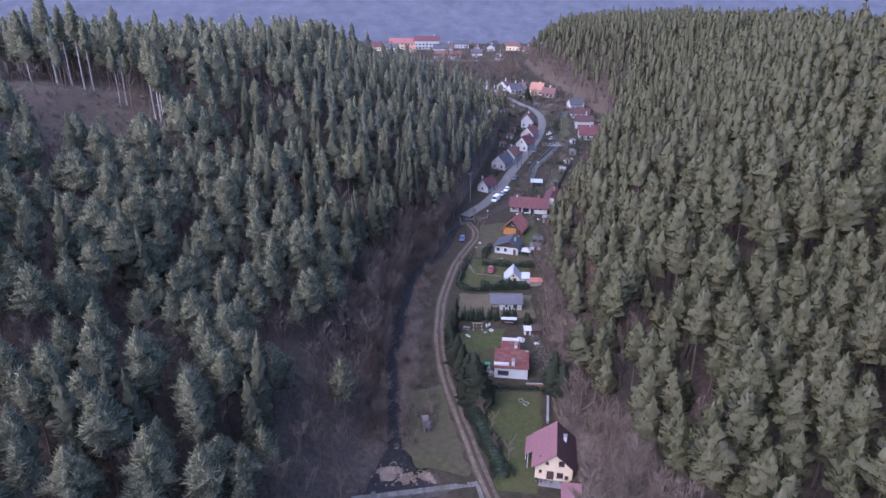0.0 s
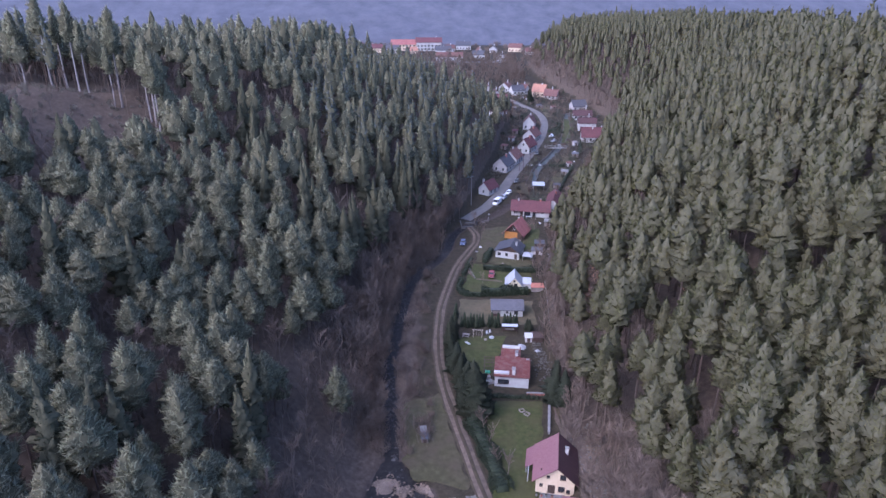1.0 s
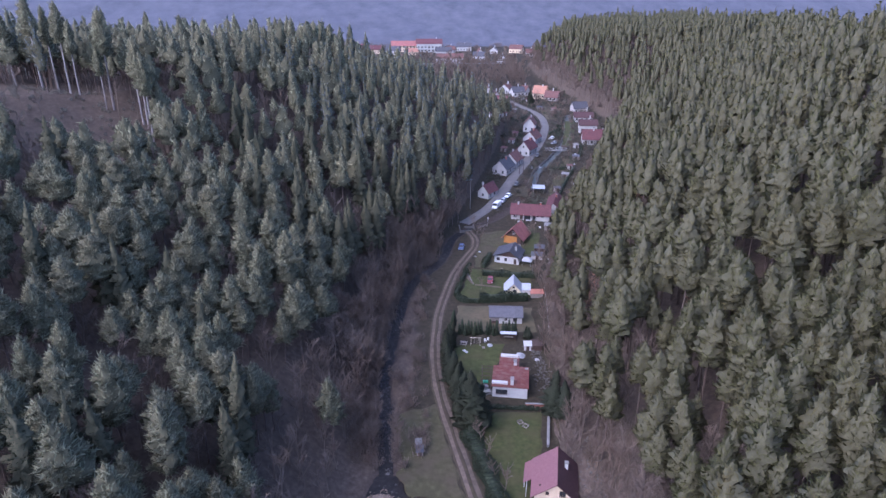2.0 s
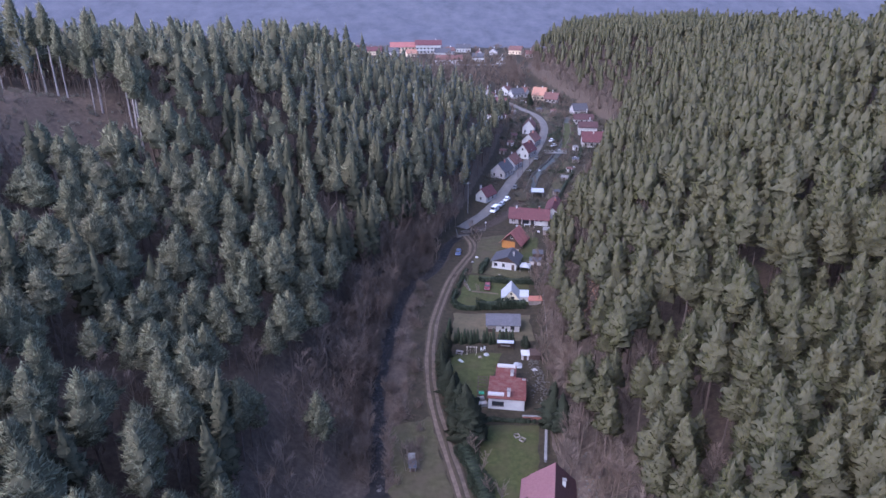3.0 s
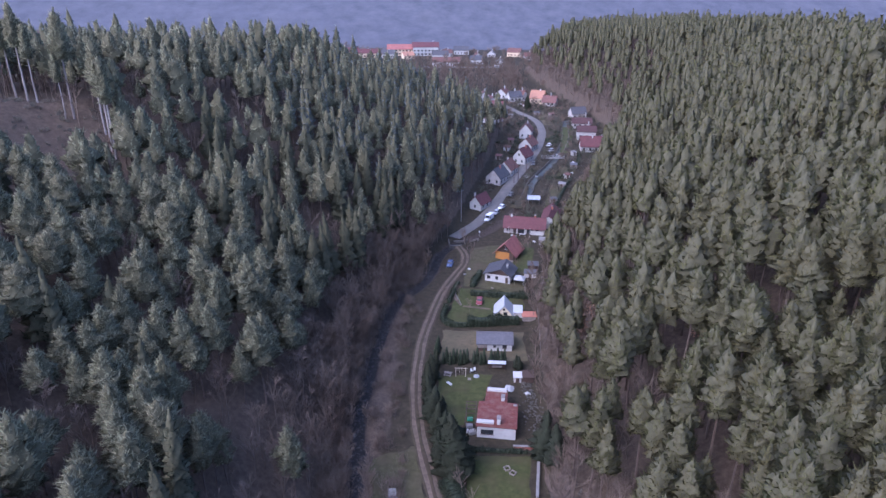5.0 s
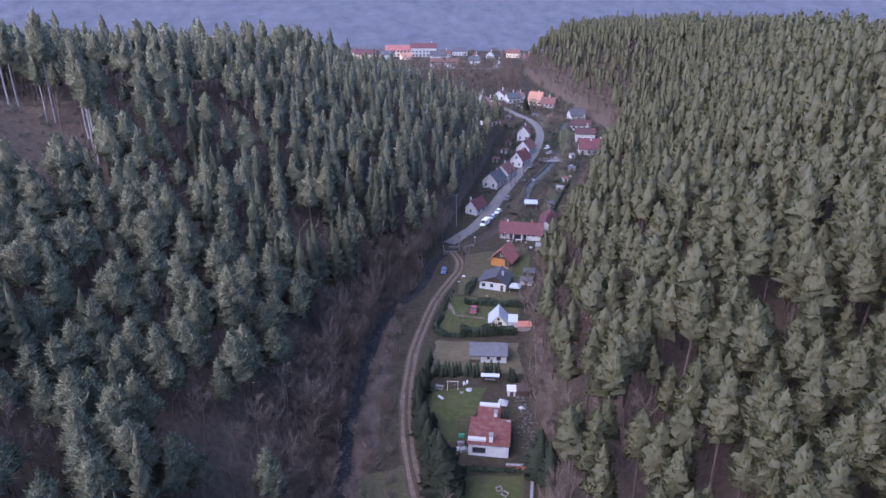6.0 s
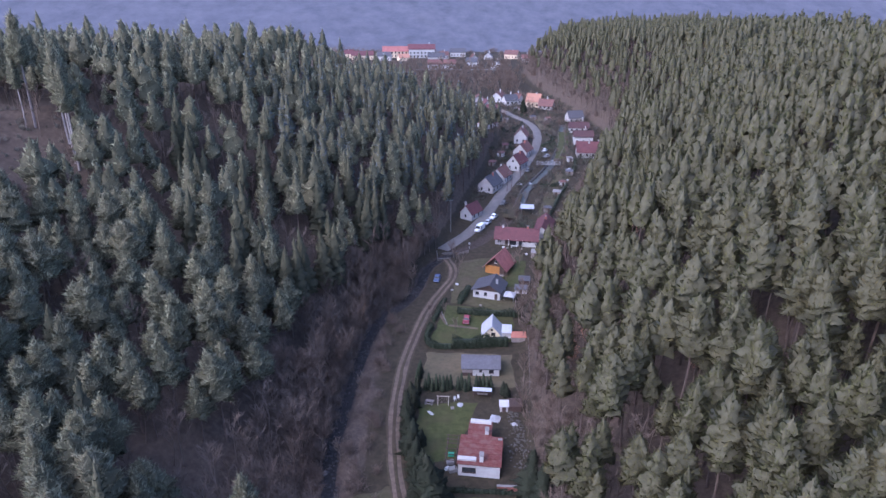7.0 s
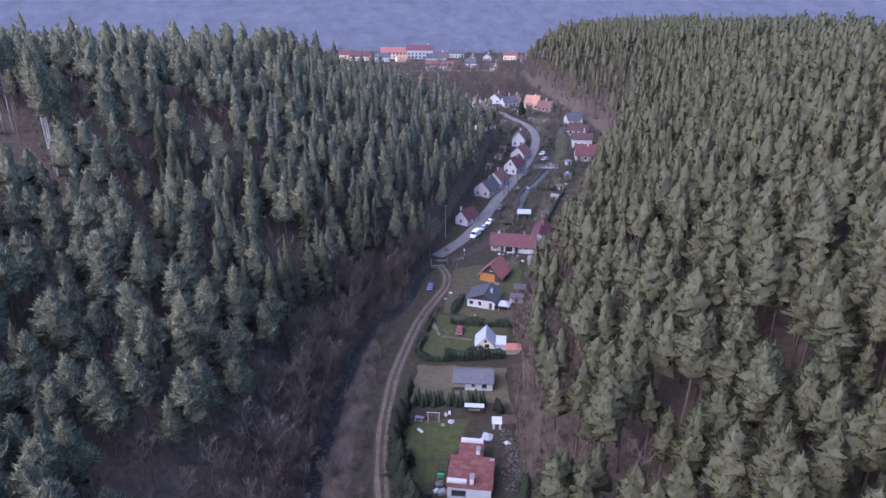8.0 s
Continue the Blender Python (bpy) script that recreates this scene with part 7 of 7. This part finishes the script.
solid("retaining_wall", bm, CONCRETE, "long pale retaining wall below the far village", "wall", at=on_ground(30, 632), yaw=0)
q = np.random.default_rng(15)
px, py = q.uniform(-120, 110, 420), q.uniform(400, 790, 420)
ok = (off_line(px, py, ROAD[::3]) > 4) & ((py > 560) | (px > 25))
thicket("village_trees", "bare trees between the far village houses", np.stack([px, py], 1)[ok], [shrub(1500 + i, 7, 60, 4.0, 0.22) for i in range(3)], TWIG, (0.5, 1.1))

px, py = q.uniform(28, 92, 360), q.uniform(330, 480, 360)
ok = (off_line(px, py, ROAD[::3]) > 4) & (px < np.interp(py, EAST_Y, EAST_X))
thicket("village_shrubs", "bare brown shrubs between the village gardens", np.stack([px, py], 1)[ok], [shrub(1520 + i, 3.0, 50, 2.4, 0.13) for i in range(3)], TWIG, (0.4, 1.0))
px, py = q.uniform(28, 90, 70), q.uniform(340, 470, 70)
ok = (off_line(px, py, ROAD[::3]) > 4.5) & (px < np.interp(py, EAST_Y, EAST_X))
thicket("evergreen_shrubs", "small dark evergreen shrubs in the village gardens", np.stack([px, py], 1)[ok], [shrub(1530 + i, 2.2, 60, 1.6, 0.2) for i in range(3)], HEDGE, (0.5, 1.2))


# ---- gardens up the valley ----
for i, (x, y, w, l, yaw, wm, rm, lab) in enumerate(((49.5, 268, 2.6, 2.2, 10, GREY_WOOD, ROOF_SLATE, "dark-roofed garden shed among bushes"), (55.5, 287, 3.0, 2.4, -20, GREY_WOOD, CONCRETE, "grey garden shed by the path"), (60.5, 300, 2.4, 2.0, 15, WHITE_WALL, ROOF_OLD, "small pale shed with brown roof"), (66.0, 316, 3.2, 2.4, -8, GREY_WOOD, ROOF_GREY, "grey sheet-roofed garden shed"), (70.5, 338, 2.4, 2.2, 20, WHITE_WALL, CONCRETE, "small pale shed below the red-roofed house"), (31.0, 331, 3.0, 2.6, -25, GREY_WOOD, ROOF_OLD, "brown-roofed shed behind the cottages"), (36.5, 347, 3.2, 3.0, -20, WHITE_WALL, ROOF_OLD, "pale outhouse behind the cottages"), (40.0, 362, 3.0, 2.6, -15, GREY_WOOD, ROOF_RED, "red-roofed outhouse behind the cottages"), (63.0, 428, 3.4, 2.6, 10, GREY_WOOD, ROOF_SLATE, "dark shed beside the village street"), (57.5, 452, 3.0, 2.4, -10, WHITE_WALL, ROOF_OLD, "pale shed beside the village street"), (72.0, 424, 3.0, 2.4, 25, GREY_WOOD, ROOF_OLD, "brown shed on the green bank"), (38.5, 411, 3.4, 3.0, 20, WHITE_WALL, ROOF_RED, "small red-roofed outhouse by the street"), (44.5, 421, 3.0, 2.6, -30, GREY_WOOD, CONCRETE, "grey outhouse at the street"), (90.0, 384, 3.0, 2.4, 0, GREY_WOOD, ROOF_OLD, "brown shed behind the white houses"))):
    small_shed(lab, on_ground(x, y), yaw, w, l, 2.0, wm, rm, "sheds up the valley")
for pts, lab in (([(45.0, 246), (49.4, 264), (56, 284), (62, 300)], "dark hedge between the upper gardens"), ([(50.5, 300), (57, 300), (62, 304)], "low hedge across the upper gardens"), ([(69, 322), (72, 334), (73, 344)], "dark hedge below the red-roofed house"), ([(28, 300), (27.5, 308), (31, 316)], "dark hedge behind the cottages"), ([(47, 352), (43, 362), (45, 372)], "hedge beside the tall white house"), ([(46.5, 402), (52, 408), (55, 420)], "hedge round a village garden")):
    leaf_hedge(lab, pts, 1.6, 1.5, len(lab), 900)
patch("forest_path", [(46.0, 241), (49.0, 240), (63.5, 282), (60.5, 283)], EARTH, 0.12, "bare earth path above the upper gardens", "path", 20, 0.6)
patch("forest_path", [(60.8, 283.4), (63.6, 282.4), (80, 322), (76.5, 323)], EARTH, 0.12, "bare earth path above the upper gardens", "path", 20, 0.6)
patch("lawn", [(44, 262), (49, 262), (58, 292), (52, 294)], OLIVE, 0.06, "dull green plot in the upper gardens", "lawn", 16)
patch("lawn", [(54, 297), (61, 296), (68, 318), (60, 320)], OLIVE, 0.06, "dull green plot in the upper gardens", "lawn", 16)
patch("lawn", [(64, 402), (71, 402), (70, 440), (62, 440)], DRY_LAWN, 0.06, "pale dry plot at the village bend", "lawn", 16)
for x, y, s, k in ((64, 309, 0.7, 9), (58.6, 279, 0.8, 10), (67.5, 326, 0.9, 11), (62.5, 344, 0.9, 12), (38.0, 430, 1.2, 13), (34.5, 414, 1.2, 14), (55.5, 462, 1.2, 15)):
    heap_cover("pale covered heap in an upper garden", x, y, s, TARP, k)
r = np.random.default_rng(71)
spots = [(float(x), float(y)) for x, y in zip(r.uniform(0, 1, 130), r.uniform(244, 330, 130))]
spots = [(np.interp(y, [240, 283, 325], [48.5, 62.5, 79]) + 3 * (x - 0.5), y) for x, y in spots]
rubble("rubble", "pale stones scattered along the upper path", [(x, y, on_ground(x, y)[2] + 0.15) for x, y in spots], r.uniform(0.12, 0.45, 130), STONE)
for i in range(76):
    y = 100 + 3.1 * i
    x = float(np.interp(y, EAST_Y, EAST_X)) + float(r.uniform(-1.0, 6.5) if y < 200 else r.uniform(-2.5, 3.0))
    plant("bare_tree", "slender leafless tree at the foot of the slope", "tree", "bare trees at the slope's foot", STREAM_BARE[i % 4], *on_ground(x, y), float(r.uniform(0.7, 1.2)), float(r.uniform(0, 360)))
